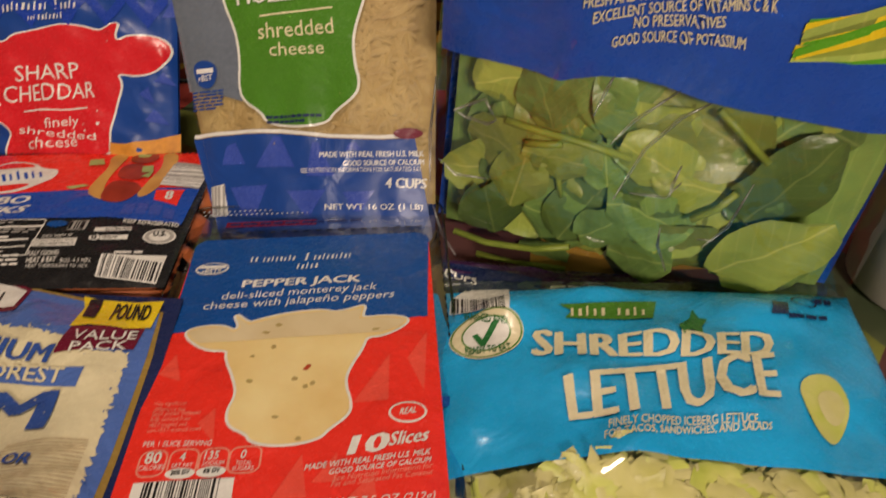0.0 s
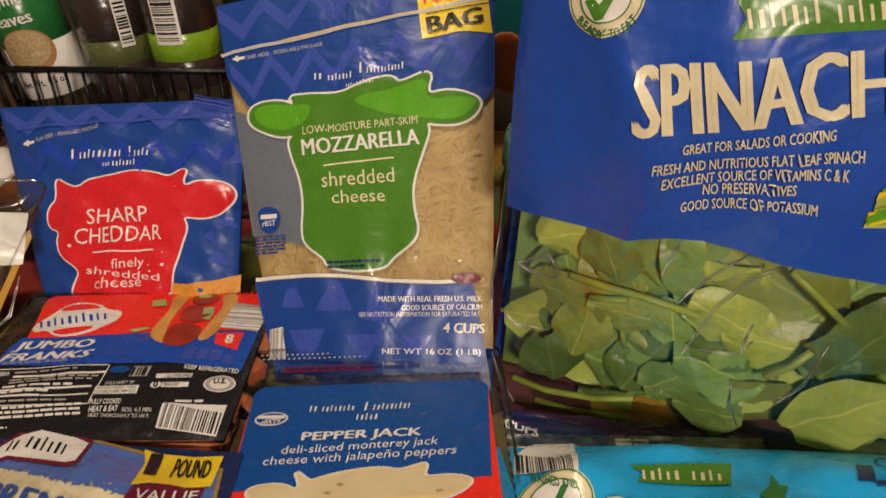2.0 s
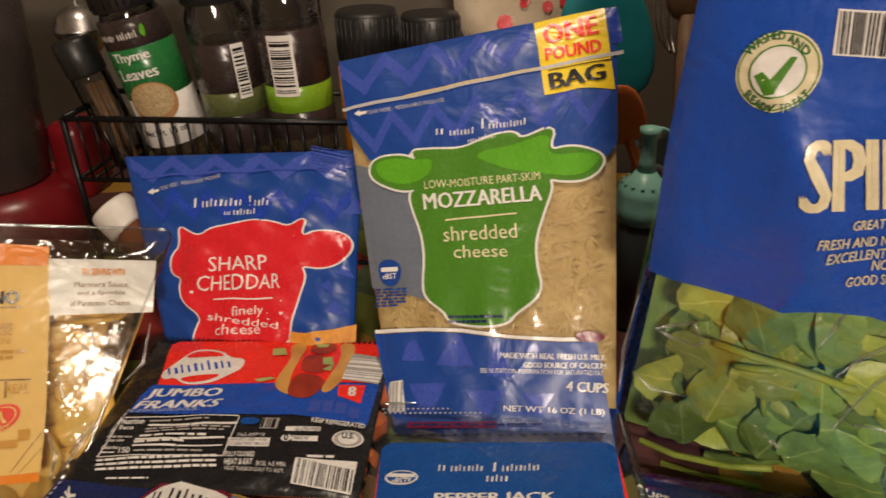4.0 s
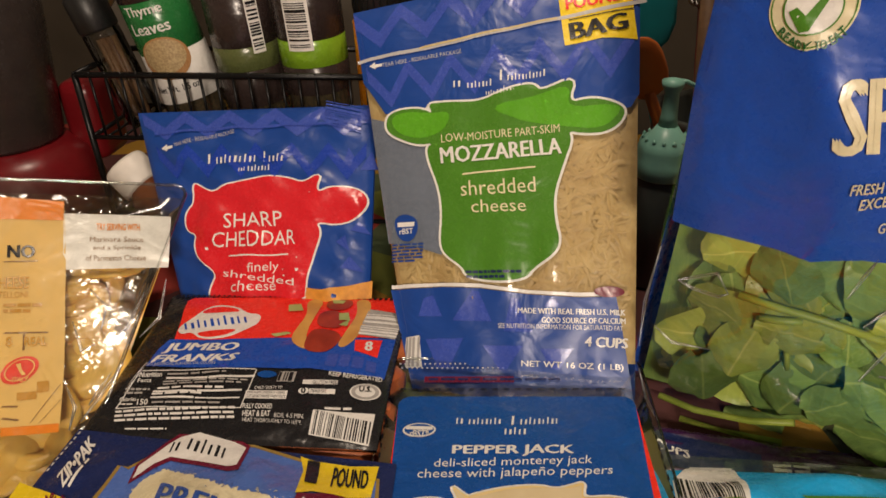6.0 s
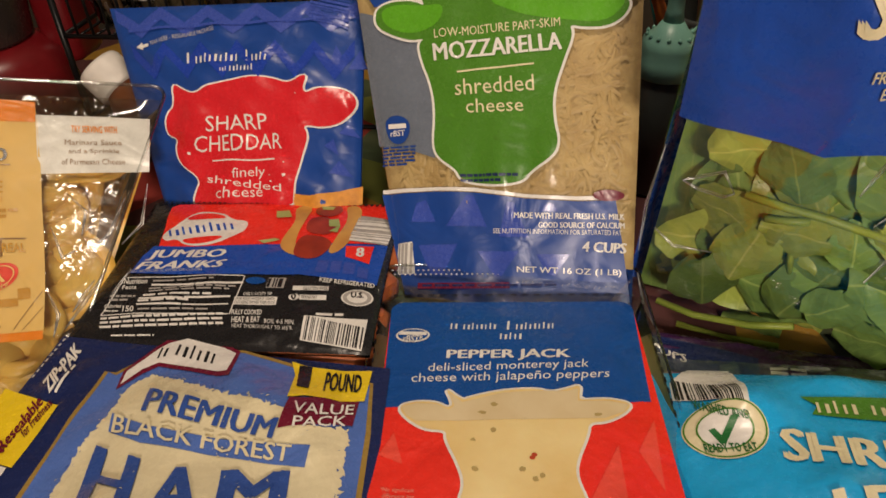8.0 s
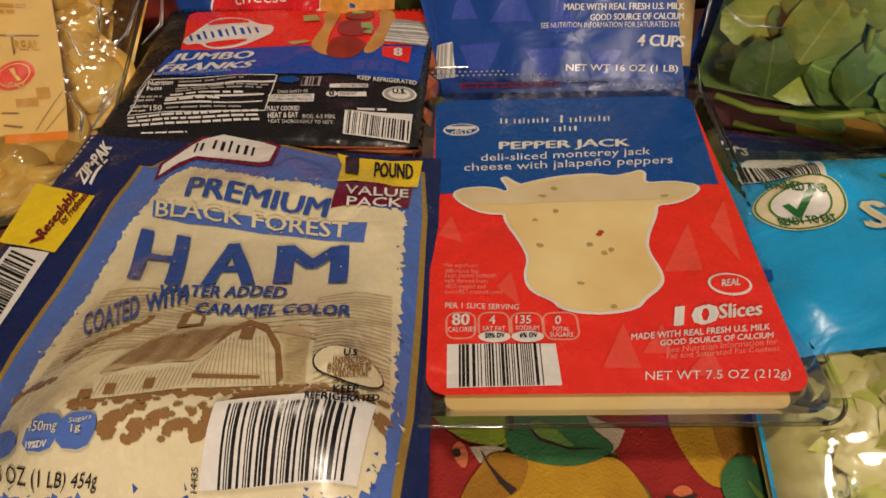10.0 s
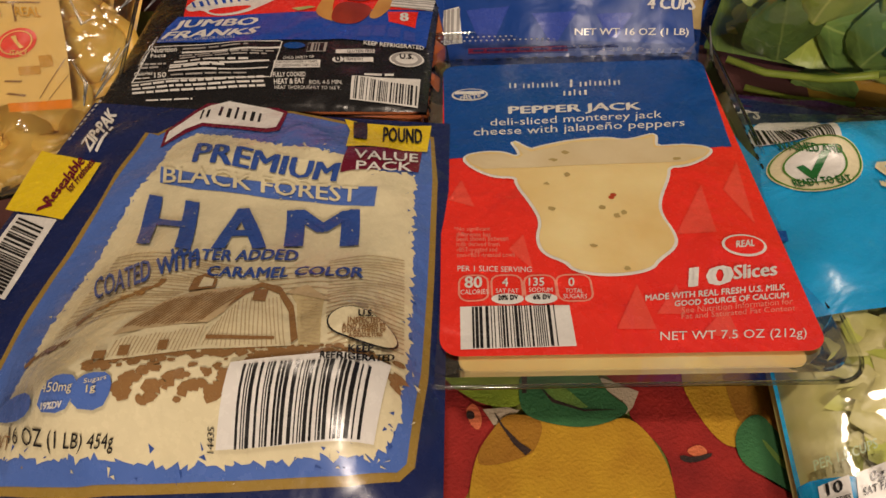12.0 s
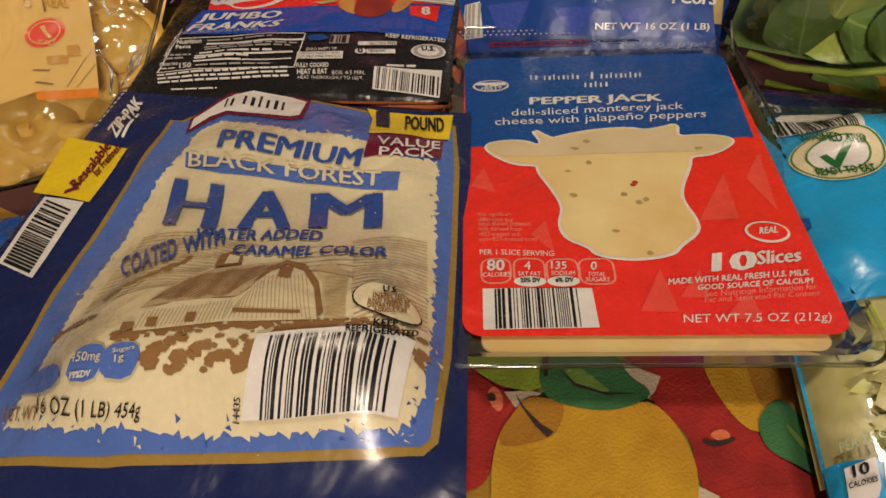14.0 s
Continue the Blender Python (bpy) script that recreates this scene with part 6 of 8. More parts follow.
EDGE = [(0.3479, 0.8936), (0.5104, 0.8513), (0.6244, 0.8283), (0.7502, 0.7977), (0.8447, 0.7550), (0.9214, 0.7694), (0.9295, 0.5841), (0.9340, 0.4048), (0.9380, 0.2487), (0.9323, 0.1651), (0.9137, 0.1085), (0.8627, 0.0962), (0.7854, 0.0910), (0.6690, 0.0861), (0.5519, 0.0866), (0.4242, 0.0950), (0.2668, 0.1230), (0.2767, 0.1893), (0.2823, 0.2660), (0.2767, 0.3852), (0.2819, 0.4957), (0.2796, 0.6089), (0.2972, 0.7083), (0.3073, 0.8544)]
rough = []
for a, b in zip(EDGE, EDGE[1:] + EDGE[:1]):
    n = max(3, int(math.hypot(b[0] - a[0], b[1] - a[1]) / 0.006))
    for k in range(n):
        f = k / n
        j = 0.0075 if k % 2 else 0.002
        rough.append((a[0] + (b[0] - a[0]) * f + rs.uniform(-j, j), a[1] + (b[1] - a[1]) * f + rs.uniform(-j, j)))
shape("cream_panel", HM, rough, CREAM, hm, 0.0011, 0.005, "cream panel with a torn-looking edge")
# loose flecks along the torn edge of the print
for k in range(150):
    a, b = EDGE[k % len(EDGE)], EDGE[(k + 1) % len(EDGE)]
    f = rs.random()
    x, y = a[0] + (b[0] - a[0]) * f + rs.uniform(-0.018, 0.018), a[1] + (b[1] - a[1]) * f + rs.uniform(-0.018, 0.018)
    shape("print_fleck", HM, [(x + rs.uniform(-0.006, 0.006), y + rs.uniform(-0.006, 0.006)) for _ in range(3)], HAMDEEP if k % 2 else CREAM, hm, 0.0013, 0.02)
# the printed farm: sky hatching, barn, silo and furrows
def strokes(name, pairs, thick, mat, up):
    """Fine printed strokes, each a slightly bent line from a to b."""
    bm = bmesh.new()
    for k, (a, b) in enumerate(pairs):
        lo, hi = [], []
        for i in range(7):
            f = i / 6
            x, y = a[0] + (b[0] - a[0]) * f, a[1] + (b[1] - a[1]) * f + 0.0025 * math.sin(f * 5 + k)
            dx, dy = b[0] - a[0], b[1] - a[1]
            n = math.hypot(dx, dy) or 1
            lo.append(bm.verts.new((x + dy / n * thick, y - dx / n * thick, 0)))
            hi.append(bm.verts.new((x - dy / n * thick, y + dx / n * thick, 0)))
        for i in range(6):
            bm.faces.new((lo[i], lo[i + 1], hi[i + 1], hi[i]))
    return tagged(part(name, wrap(bm, HM, up, 0.006), mat, hm), kind="stuff")


def between(a, b, c, d, n):
    """n strokes that fan from a-b to c-d."""
    return [((a[0] + (c[0] - a[0]) * k / (n - 1), a[1] + (c[1] - a[1]) * k / (n - 1)), (b[0] + (d[0] - b[0]) * k / (n - 1), b[1] + (d[1] - b[1]) * k / (n - 1))) for k in range(n)]


def blots(name, rows, size, mat, up, seed):
    """Ragged printed clods strung along rows."""
    rng = random.Random(seed)
    bm = bmesh.new()
    for a, b in rows:
        n = max(4, int(math.hypot(b[0] - a[0], b[1] - a[1]) / 0.0042))
        for k in range(n):
            f = (k + rng.random()) / n
            x, y = a[0] + (b[0] - a[0]) * f + rng.uniform(-1, 1) * size * 0.4, a[1] + (b[1] - a[1]) * f + rng.uniform(-1, 1) * size * 0.4
            w = size * rng.uniform(0.35, 1.0) * (1.1 - 0.5 * f)
            bm.faces.new([bm.verts.new((x + w * math.cos(q) * rng.uniform(0.5, 1.2), y + w * 0.6 * math.sin(q) * rng.uniform(0.5, 1.2), 0.0)) for q in (0.2, 1.2, 2.4, 3.4, 4.3, 5.4)])
    return tagged(part(name, wrap(bm, HM, up, 0.02), mat, hm), kind="stuff")


strokes("hatch_line", between((0.7833, 0.4594), (0.9142, 0.5110), (0.8304, 0.2286), (0.9301, 0.2759), 26), 0.0013, TAN_L, 0.0013)
strokes("hatch_line", between((0.3362, 0.5029), (0.6140, 0.4365), (0.3176, 0.3086), (0.5171, 0.3082), 22), 0.0013, TAN_L, 0.0013)
strokes("hatch_line", between((0.6251, 0.4072), (0.7919, 0.4451), (0.7427, 0.3590), (0.8142, 0.3441), 6), 0.0012, TAN_L, 0.0013)
shape("barn_roof", HM, [(0.4851, 0.2504), (0.5036, 0.2967), (0.5339, 0.3344), (0.5702, 0.3545), (0.6380, 0.3718), (0.6849, 0.3819), (0.6646, 0.3523), (0.6465, 0.3082), (0.6285, 0.2805), (0.5877, 0.2772), (0.5309, 0.2642)], TAN_L, hm, 0.0015, 0.006)
strokes("shingle_line", between((0.4959, 0.2662), (0.5362, 0.3297), (0.6134, 0.2834), (0.6679, 0.3719), 20), 0.0010, TAN, 0.0017)
shape("barn_front", HM, [(0.6284, 0.2235), (0.6315, 0.2650), (0.6470, 0.3068), (0.6646, 0.3523), (0.6891, 0.3687), (0.7232, 0.3491), (0.7496, 0.3065), (0.7724, 0.2312)], CREAM, hm, 0.0016, 0.006)
shape("barn_side", HM, [(0.4961, 0.2013), (0.4966, 0.2412), (0.5309, 0.2642), (0.5882, 0.2759), (0.6287, 0.2727), (0.6284, 0.2235)], CREAM, hm, 0.0016, 0.006)
strokes("siding_line", between((0.4985, 0.2055), (0.4992, 0.2413), (0.6258, 0.2257), (0.6241, 0.2701), 22), 0.0010, TAN_L, 0.0018)
strokes("siding_line", between((0.6352, 0.2292), (0.6404, 0.2737), (0.6860, 0.2300), (0.6603, 0.3312), 8), 0.0009, TAN_L, 0.0018)
strokes("siding_line", between((0.6929, 0.2302), (0.6652, 0.3393), (0.7628, 0.2311), (0.7282, 0.3383), 11), 0.0009, TAN_L, 0.0018)
shape("roof_edge", HM, [(0.6444, 0.3141), (0.6575, 0.3585), (0.6823, 0.3835), (0.7218, 0.3681), (0.7559, 0.3198), (0.7798, 0.2454), (0.7714, 0.2358), (0.7512, 0.3038), (0.7232, 0.3491), (0.6871, 0.3687), (0.6657, 0.3490)], TAN, hm, 0.0019, 0.006)
shape("barn_window", HM, [(0.6771, 0.3623), (0.7013, 0.3619), (0.7046, 0.3287), (0.6815, 0.3316)], TAN, hm, 0.0020)
shape("barn_beam", HM, [(0.6351, 0.2501), (0.7424, 0.2490), (0.7432, 0.2429), (0.6371, 0.2417)], TAN, hm, 0.0020)
for q in ([(0.4751, 0.2168), (0.4935, 0.2182), (0.4952, 0.2033), (0.4778, 0.2012)], [(0.5082, 0.2278), (0.5250, 0.2295), (0.5279, 0.2109), (0.5121, 0.2094)], [(0.5649, 0.2398), (0.5805, 0.2411), (0.5834, 0.2212), (0.5688, 0.2201)]):
    shape("barn_window", HM, q, TAN, hm, 0.0020)
shape("barn_cupola", HM, [(0.5631, 0.3545), (0.5583, 0.3930), (0.5769, 0.4078), (0.6021, 0.3868), (0.6056, 0.3632)], TAN, hm, 0.0020)
shape("barn_cupola", HM, [(0.5778, 0.3625), (0.5748, 0.3932), (0.5961, 0.3866), (0.6004, 0.3662)], CREAM, hm, 0.0022)
shape("silo", HM, [(0.7824, 0.2336), (0.7599, 0.3237), (0.7460, 0.3457), (0.7692, 0.3561), (0.8045, 0.3357), (0.8165, 0.2340)], CREAM_D, hm, 0.0016, 0.006)
shape("silo_dome", HM, [(0.7326, 0.3511), (0.7679, 0.3700), (0.8179, 0.3270), (0.7745, 0.3406)], TAN_L, hm, 0.0019)
strokes("silo_line", between((0.7642, 0.3301), (0.8026, 0.3312), (0.7858, 0.2383), (0.8140, 0.2383), 14), 0.0009, TAN_L, 0.0018)
blots("furrow_print", (((0.4650, 0.1920), (0.5337, 0.2036)), ((0.5337, 0.2036), (0.6286, 0.2180)), ((0.6286, 0.2180), (0.7736, 0.2300)), ((0.7741, 0.2277), (0.8600, 0.2307)), ((0.8605, 0.2267), (0.9325, 0.2458)), ((0.9242, 0.2256), (0.9302, 0.1911)), ((0.8107, 0.2174), (0.8774, 0.2183)), ((0.7095, 0.2083), (0.7758, 0.2198)), ((0.7326, 0.2193), (0.8450, 0.2180))), 0.015, TAN, 0.0014, 6)
blots("furrow_print", (((0.5642, 0.1521), (0.6322, 0.1941)), ((0.5192, 0.1690), (0.5924, 0.1982)), ((0.6180, 0.1544), (0.6774, 0.2000)), ((0.6638, 0.1586), (0.7182, 0.2083)), ((0.6945, 0.1818), (0.7430, 0.2127)), ((0.5305, 0.1520), (0.5484, 0.1726))), 0.018, TAN, 0.00145, 7)
blots("bush_print", (((0.3702, 0.3229), (0.4567, 0.3526)), ((0.4567, 0.3526), (0.5086, 0.3878)), ((0.3215, 0.2789), (0.3855, 0.2697)), ((0.2786, 0.2766), (0.3338, 0.2816))), 0.015, TAN, 0.0014, 8)
words("PREMIUM", HM, (0.4004, 0.7618), (0.7500, 0.7090), ((0.3833, 0.8340), (0.5802, 0.7912), (0.7551, 0.7593), (0.5830, 0.7319)), HAMDEEP, hm, 0.025, 0.0020)
shape("blue_band", HM, [(0.3373, 0.7093), (0.3161, 0.7620), (0.4381, 0.7198), (0.6069, 0.7007), (0.8457, 0.6977), (0.8458, 0.6418), (0.6177, 0.6567), (0.4410, 0.6762)], HAMBLUE, hm, 0.0015)
words("BLACK FOREST", HM, (0.3493, 0.7050), (0.8069, 0.6529), ((0.3295, 0.7552), (0.5807, 0.7154), (0.8040, 0.6951), (0.5908, 0.6698)), CREAM, hm, 0.012, 0.0020)
words("H", HM, (0.3819, 0.5225), (0.5037, 0.4775), ((0.3408, 0.6667), (0.4012, 0.6501), (0.4586, 0.6357), (0.4508, 0.4911)), HAMDEEP, hm, 0.035, 0.0020)
words("A", HM, (0.5561, 0.4819), (0.6517, 0.4859), ((0.5171, 0.6115), (0.5695, 0.6166), (0.6214, 0.6219), (0.6033, 0.4849)), HAMDEEP, hm, 0.035, 0.0020)
words("M", HM, (0.6972, 0.4931), (0.8202, 0.5135), ((0.6701, 0.6177), (0.7376, 0.6265), (0.8080, 0.6273), (0.7575, 0.5036)), HAMDEEP, hm, 0.035, 0.0020)
words("WATER ADDED", HM, (0.4893, 0.4436), (0.7265, 0.4457), ((0.4758, 0.4779), (0.5986, 0.4793), (0.7204, 0.4806), (0.6067, 0.4477)), HAMDEEP, hm, 0.025, 0.0020, shear=0.1)
words("COATED", HM, (0.3711, 0.3737), (0.4829, 0.3874), ((0.3210, 0.4453), (0.3860, 0.4467), (0.4442, 0.4550), (0.4349, 0.3722)), HAMDEEP, hm, 0.03, 0.0022, shear=0.1)
words("WITH", HM, (0.4906, 0.3975), (0.5513, 0.4271), ((0.4617, 0.4489), (0.4985, 0.4577), (0.5289, 0.4755), (0.5218, 0.4109)), HAMDEEP, hm, 0.03, 0.0022, shear=0.1)
words("CARAMEL COLOR", HM, (0.5790, 0.3954), (0.8523, 0.4033), ((0.5682, 0.4271), (0.7101, 0.4239), (0.8484, 0.4362), (0.7161, 0.3929)), HAMDEEP, hm, 0.025, 0.0022, shear=0.1)
rs = random.Random(33)
for k in range(60):
    a = rs.choice(((0.4139, 0.5651), (0.5925, 0.5214), (0.7433, 0.5603), (0.5335, 0.7858), (0.6657, 0.7670), (0.6602, 0.6767)))
    x, y = a[0] + rs.uniform(-0.07, 0.07), a[1] + rs.uniform(-0.05, 0.05)
    shape("print_wear", HM, [(x + rs.uniform(-0.004, 0.004), y + rs.uniform(-0.004, 0.004)) for _ in range(4)], CREAM, hm, 0.0024, 0.02)
shape("yellow_flag", HM, [(0.7194, 0.9809), (0.7717, 0.9682), (0.8712, 0.9647), (0.9520, 0.9761), (0.9439, 0.8678), (0.8848, 0.8430), (0.7920, 0.8497), (0.7508, 0.8333), (0.7433, 0.9280)], YELLOW, hm, 0.0018, 0.005, "yellow ribbon")
words("1", HM, (0.7635, 0.8784), (0.7927, 0.8770), ((0.7490, 0.9660), (0.7651, 0.9642), (0.7811, 0.9620), (0.7779, 0.8783)), BLACK, hm, 0.006, 0.0024)
words("POUND", HM, (0.8364, 0.8711), (0.9295, 0.8904), ((0.8280, 0.9500), (0.8779, 0.9515), (0.9279, 0.9528), (0.8832, 0.8782)), BLACK, hm, 0.03, 0.0024)
shape("maroon_tag", HM, [(0.7563, 0.8365), (0.9314, 0.8627), (0.9269, 0.7801), (0.7586, 0.7351)], MAROON, hm, 0.0016, 0.005, "dark red tag")
words("VALUE", HM, (0.7815, 0.7777), (0.9224, 0.8113), ((0.7757, 0.8186), (0.8504, 0.8191), (0.9214, 0.8432), (0.8533, 0.7868)), WHITE, hm, 0.006, 0.0022)
words("PACK", HM, (0.7921, 0.7400), (0.9104, 0.7711), ((0.7896, 0.7681), (0.8504, 0.7796), (0.9097, 0.8014), (0.8521, 0.7518)), WHITE, hm, 0.006, 0.0022)
shape("maker_sign", HM, [(0.2741, 0.8383), (0.2594, 0.9007), (0.3264, 1.0173), (0.3801, 1.0398), (0.5096, 1.0210), (0.5579, 1.0011), (0.5682, 0.9010), (0.5342, 0.8976), (0.3517, 0.9203), (0.3190, 0.8933)], MAROON, hm, 0.0014, 0.005)
shape("maker_sign", HM, [(0.2783, 0.8543), (0.2702, 0.8966), (0.3372, 1.0055), (0.3846, 1.0271), (0.5071, 1.0079), (0.5505, 0.9873), (0.5531, 0.9206), (0.5251, 0.9154), (0.3465, 0.9329), (0.3105, 0.9058)], WHITE, hm, 0.0017, 0.005)
brand(HM, (((0.3769, 0.9628), (0.5170, 0.9396), (0.3683, 1.0126)), ((0.3343, 0.9446), (0.3618, 0.9557), (0.3267, 0.9882))), BLACK, hm, 0.0020)
shape("inspection_seal", HM, oval(*(0.8701, 0.2802), 0.049, 0.034), BLACK, hm, 0.0021)
shape("inspection_seal", HM, oval(*(0.8701, 0.2802), 0.046, 0.0315), CREAM, hm, 0.0023)
words("U.S.", HM, (0.8609, 0.2894), (0.8784, 0.3031), ((0.8598, 0.3027), (0.8687, 0.3091), (0.8772, 0.3174), (0.8698, 0.2953)), BLACK, hm, 0.01, 0.0027)
words("INSPECTED", HM, (0.8514, 0.2718), (0.8885, 0.2986), ((0.8499, 0.2821), (0.8695, 0.2922), (0.8870, 0.3102), (0.8708, 0.2814)), TAN, hm, 0.01, 0.0027)
words("AND PASSED BY", HM, (0.8458, 0.2618), (0.8965, 0.2970), ((0.8447, 0.2694), (0.8717, 0.2808), (0.8955, 0.3060), (0.8726, 0.2728)), TAN, hm, 0.01, 0.0027)
words("DEPARTMENT OF", HM, (0.8470, 0.2534), (0.8976, 0.2873), ((0.8459, 0.2607), (0.8729, 0.2717), (0.8967, 0.2959), (0.8736, 0.2641)), TAN, hm, 0.01, 0.0027)
words("AGRICULTURE", HM, (0.8546, 0.2467), (0.8945, 0.2729), ((0.8537, 0.2537), (0.8745, 0.2635), (0.8937, 0.2811), (0.8752, 0.2560)), TAN, hm, 0.01, 0.0027)
words("KEEP", HM, (0.8568, 0.2208), (0.8858, 0.2347), ((0.8562, 0.2337), (0.8711, 0.2390), (0.8854, 0.2474), (0.8715, 0.2266)), BLACK, hm, 0.02, 0.0027)
words("REFRIGERATED", HM, (0.8218, 0.2063), (0.9135, 0.2384), ((0.8208, 0.2181), (0.8696, 0.2222), (0.9132, 0.2513), (0.8698, 0.2106)), BLACK, hm, 0.02, 0.0027)
shape("barcode", HM, [(0.6756, 0.1020), (0.8958, 0.1159), (0.9132, 0.2300), (0.6898, 0.1986)], WHITE, hm, 0.0022, 0.005)
bars(HM, (0.7019, 0.1036), (0.8815, 0.1184), (0.7118, 0.1948), BLACK, hm, 26, 17, 0.0026)
words("14435", HM, (0.6723, 0.0982), (0.6743, 0.1244), (0.6623, 0.0993), BLACK, hm, 0.0, 0.0018)
words("16 OZ (1 LB) 454g", HM, (0.3419, 0.1195), (0.5248, 0.0966), ((0.3295, 0.1523), (0.4484, 0.1209), (0.5276, 0.1184), (0.4442, 0.0999)), BLACK, hm, 0.0, 0.0018)
words("NET WT", HM, (0.2597, 0.1307), (0.3425, 0.1180), ((0.2474, 0.1565), (0.2925, 0.1484), (0.3411, 0.1367), (0.2998, 0.1255)), TAN, hm, 0.0, 0.0018)
shape("nutrition_tab", HM, smooth_ring([(0.4635, 0.1434), (0.4658, 0.1723), (0.4817, 0.1829), (0.5142, 0.1845), (0.5221, 0.1648), (0.5079, 0.1398)], 1), HAMBLUE, hm, 0.0022, 0.006)
shape("nutrition_tab", HM, smooth_ring([(0.4044, 0.1468), (0.4135, 0.1770), (0.4366, 0.1839), (0.4687, 0.1789), (0.4677, 0.1584), (0.4532, 0.1385)], 1), HAMBLUE, hm, 0.0022, 0.006)
shape("nutrition_tab", HM, smooth_ring([(0.2629, 0.1755), (0.2788, 0.2027), (0.3450, 0.1936), (0.3900, 0.1683), (0.3873, 0.1492), (0.3429, 0.1526)], 1), HAMBLUE, hm, 0.0022, 0.006)
words("Sugars", HM, (0.4806, 0.1680), (0.5118, 0.1738), ((0.4802, 0.1751), (0.4959, 0.1779), (0.5112, 0.1812), (0.4964, 0.1707)), CREAM, hm, 0, 0.0027)
words("1g", HM, (0.4865, 0.1572), (0.4990, 0.1599), ((0.4857, 0.1678), (0.4919, 0.1692), (0.4981, 0.1706), (0.4929, 0.1585)), CREAM, hm, 0.01, 0.0027)
words("450mg", HM, (0.4144, 0.1619), (0.4640, 0.1594), ((0.4135, 0.1770), (0.4419, 0.1729), (0.4647, 0.1731), (0.4413, 0.1591)), CREAM, hm, 0.0, 0.0027)
words("19%DV", HM, (0.4191, 0.1468), (0.4524, 0.1455), ((0.4200, 0.1540), (0.4373, 0.1527), (0.4530, 0.1527), (0.4365, 0.1456)), WHITE, hm, 0.01, 0.0027)
# zip strip of the bag
shape("yellow_label", HM, [(-0.0207, 0.6514), (-0.0419, 0.8265), (0.1468, 0.7841), (0.1364, 0.6231)], YELLOW, hm, 0.0006, 0.006, "yellow resealable label")
words("Resealable", HM, (0.0906, 0.6553), (0.1013, 0.7897), ((0.0573, 0.6757), (0.0604, 0.7437), (0.0697, 0.8083), (0.0910, 0.7253)), MAROON, hm, 0.02, 0.0010)
words("for Freshness", HM, (0.1165, 0.6955), (0.1311, 0.7855), ((0.0901, 0.7134), (0.0958, 0.7592), (0.1078, 0.8007), (0.1217, 0.7415)), MAROON, hm, 0.01, 0.0010)
shape("arrow_print", HM, [(0.0628, 0.6425), (0.0925, 0.6585), (0.0837, 0.6684), (0.0606, 0.6538)], MAROON, hm, 0.0010)
shape("barcode", HM, [(0.0260, 0.4622), (0.1270, 0.4238), (0.1241, 0.6226), (0.0183, 0.6370)], WHITE, hm, 0.0006, 0.006)
bars(HM, (0.0393, 0.4618), (0.1155, 0.4341), (0.0313, 0.6336), BLACK, hm, 22, 19, 0.0010, "barcode_print", True)
words("ZIP•PAK", HM, (0.1034, 0.8142), (0.0947, 0.9523), ((0.0616, 0.8429), (0.0584, 0.9098), (0.0541, 0.9797), (0.1076, 0.8734)), WHITE, hm, 0.03, 0.0010)
lines(HM, (0.1244, 0.8127), (0.1189, 0.9367), (0.1096, 0.8203), WHITE, hm, 1, 3, 8, 0.0010)
for k in range(9):
    f0, f1 = k / 9, (k + 0.55) / 9
    a, b = (0.0122, 1.0073), (0.0083, 0.8537)
    shape("tear_dash", HM, [(a[0] + (b[0] - a[0]) * f0, a[1] + (b[1] - a[1]) * f0), (a[0] + (b[0] - a[0]) * f1, a[1] + (b[1] - a[1]) * f1), (a[0] + (b[0] - a[0]) * f1 + 0.006, a[1] + (b[1] - a[1]) * f1), (a[0] + (b[0] - a[0]) * f0 + 0.006, a[1] + (b[1] - a[1]) * f0)], SILVER, hm, 0.0008)

# pasta tray
rv = thing("pasta_tray", "clear tray of fresh cheese tortelloni with a cream label", "pasta pack")
shape("flange", RV, rounded(-0.02, -0.02, 1.02, 1.02, 0.06, 0.05), CLEARTRAY, rv, 0.0060, 0.02, "clear rim")
part("tray", back_bm(RV, 0.040, 0.006, floor=0.001), CLEARTRAY, rv, "clear plastic tray")
rimp = [RV.over(s, t, 0.006) for s, t in rounded(-0.02, -0.02, 1.02, 1.02, 0.06, 0.05)]
part("rim_bead", tube_bm(rimp + rimp[:1], 0.0012, 6), CLEARTRAY, rv)
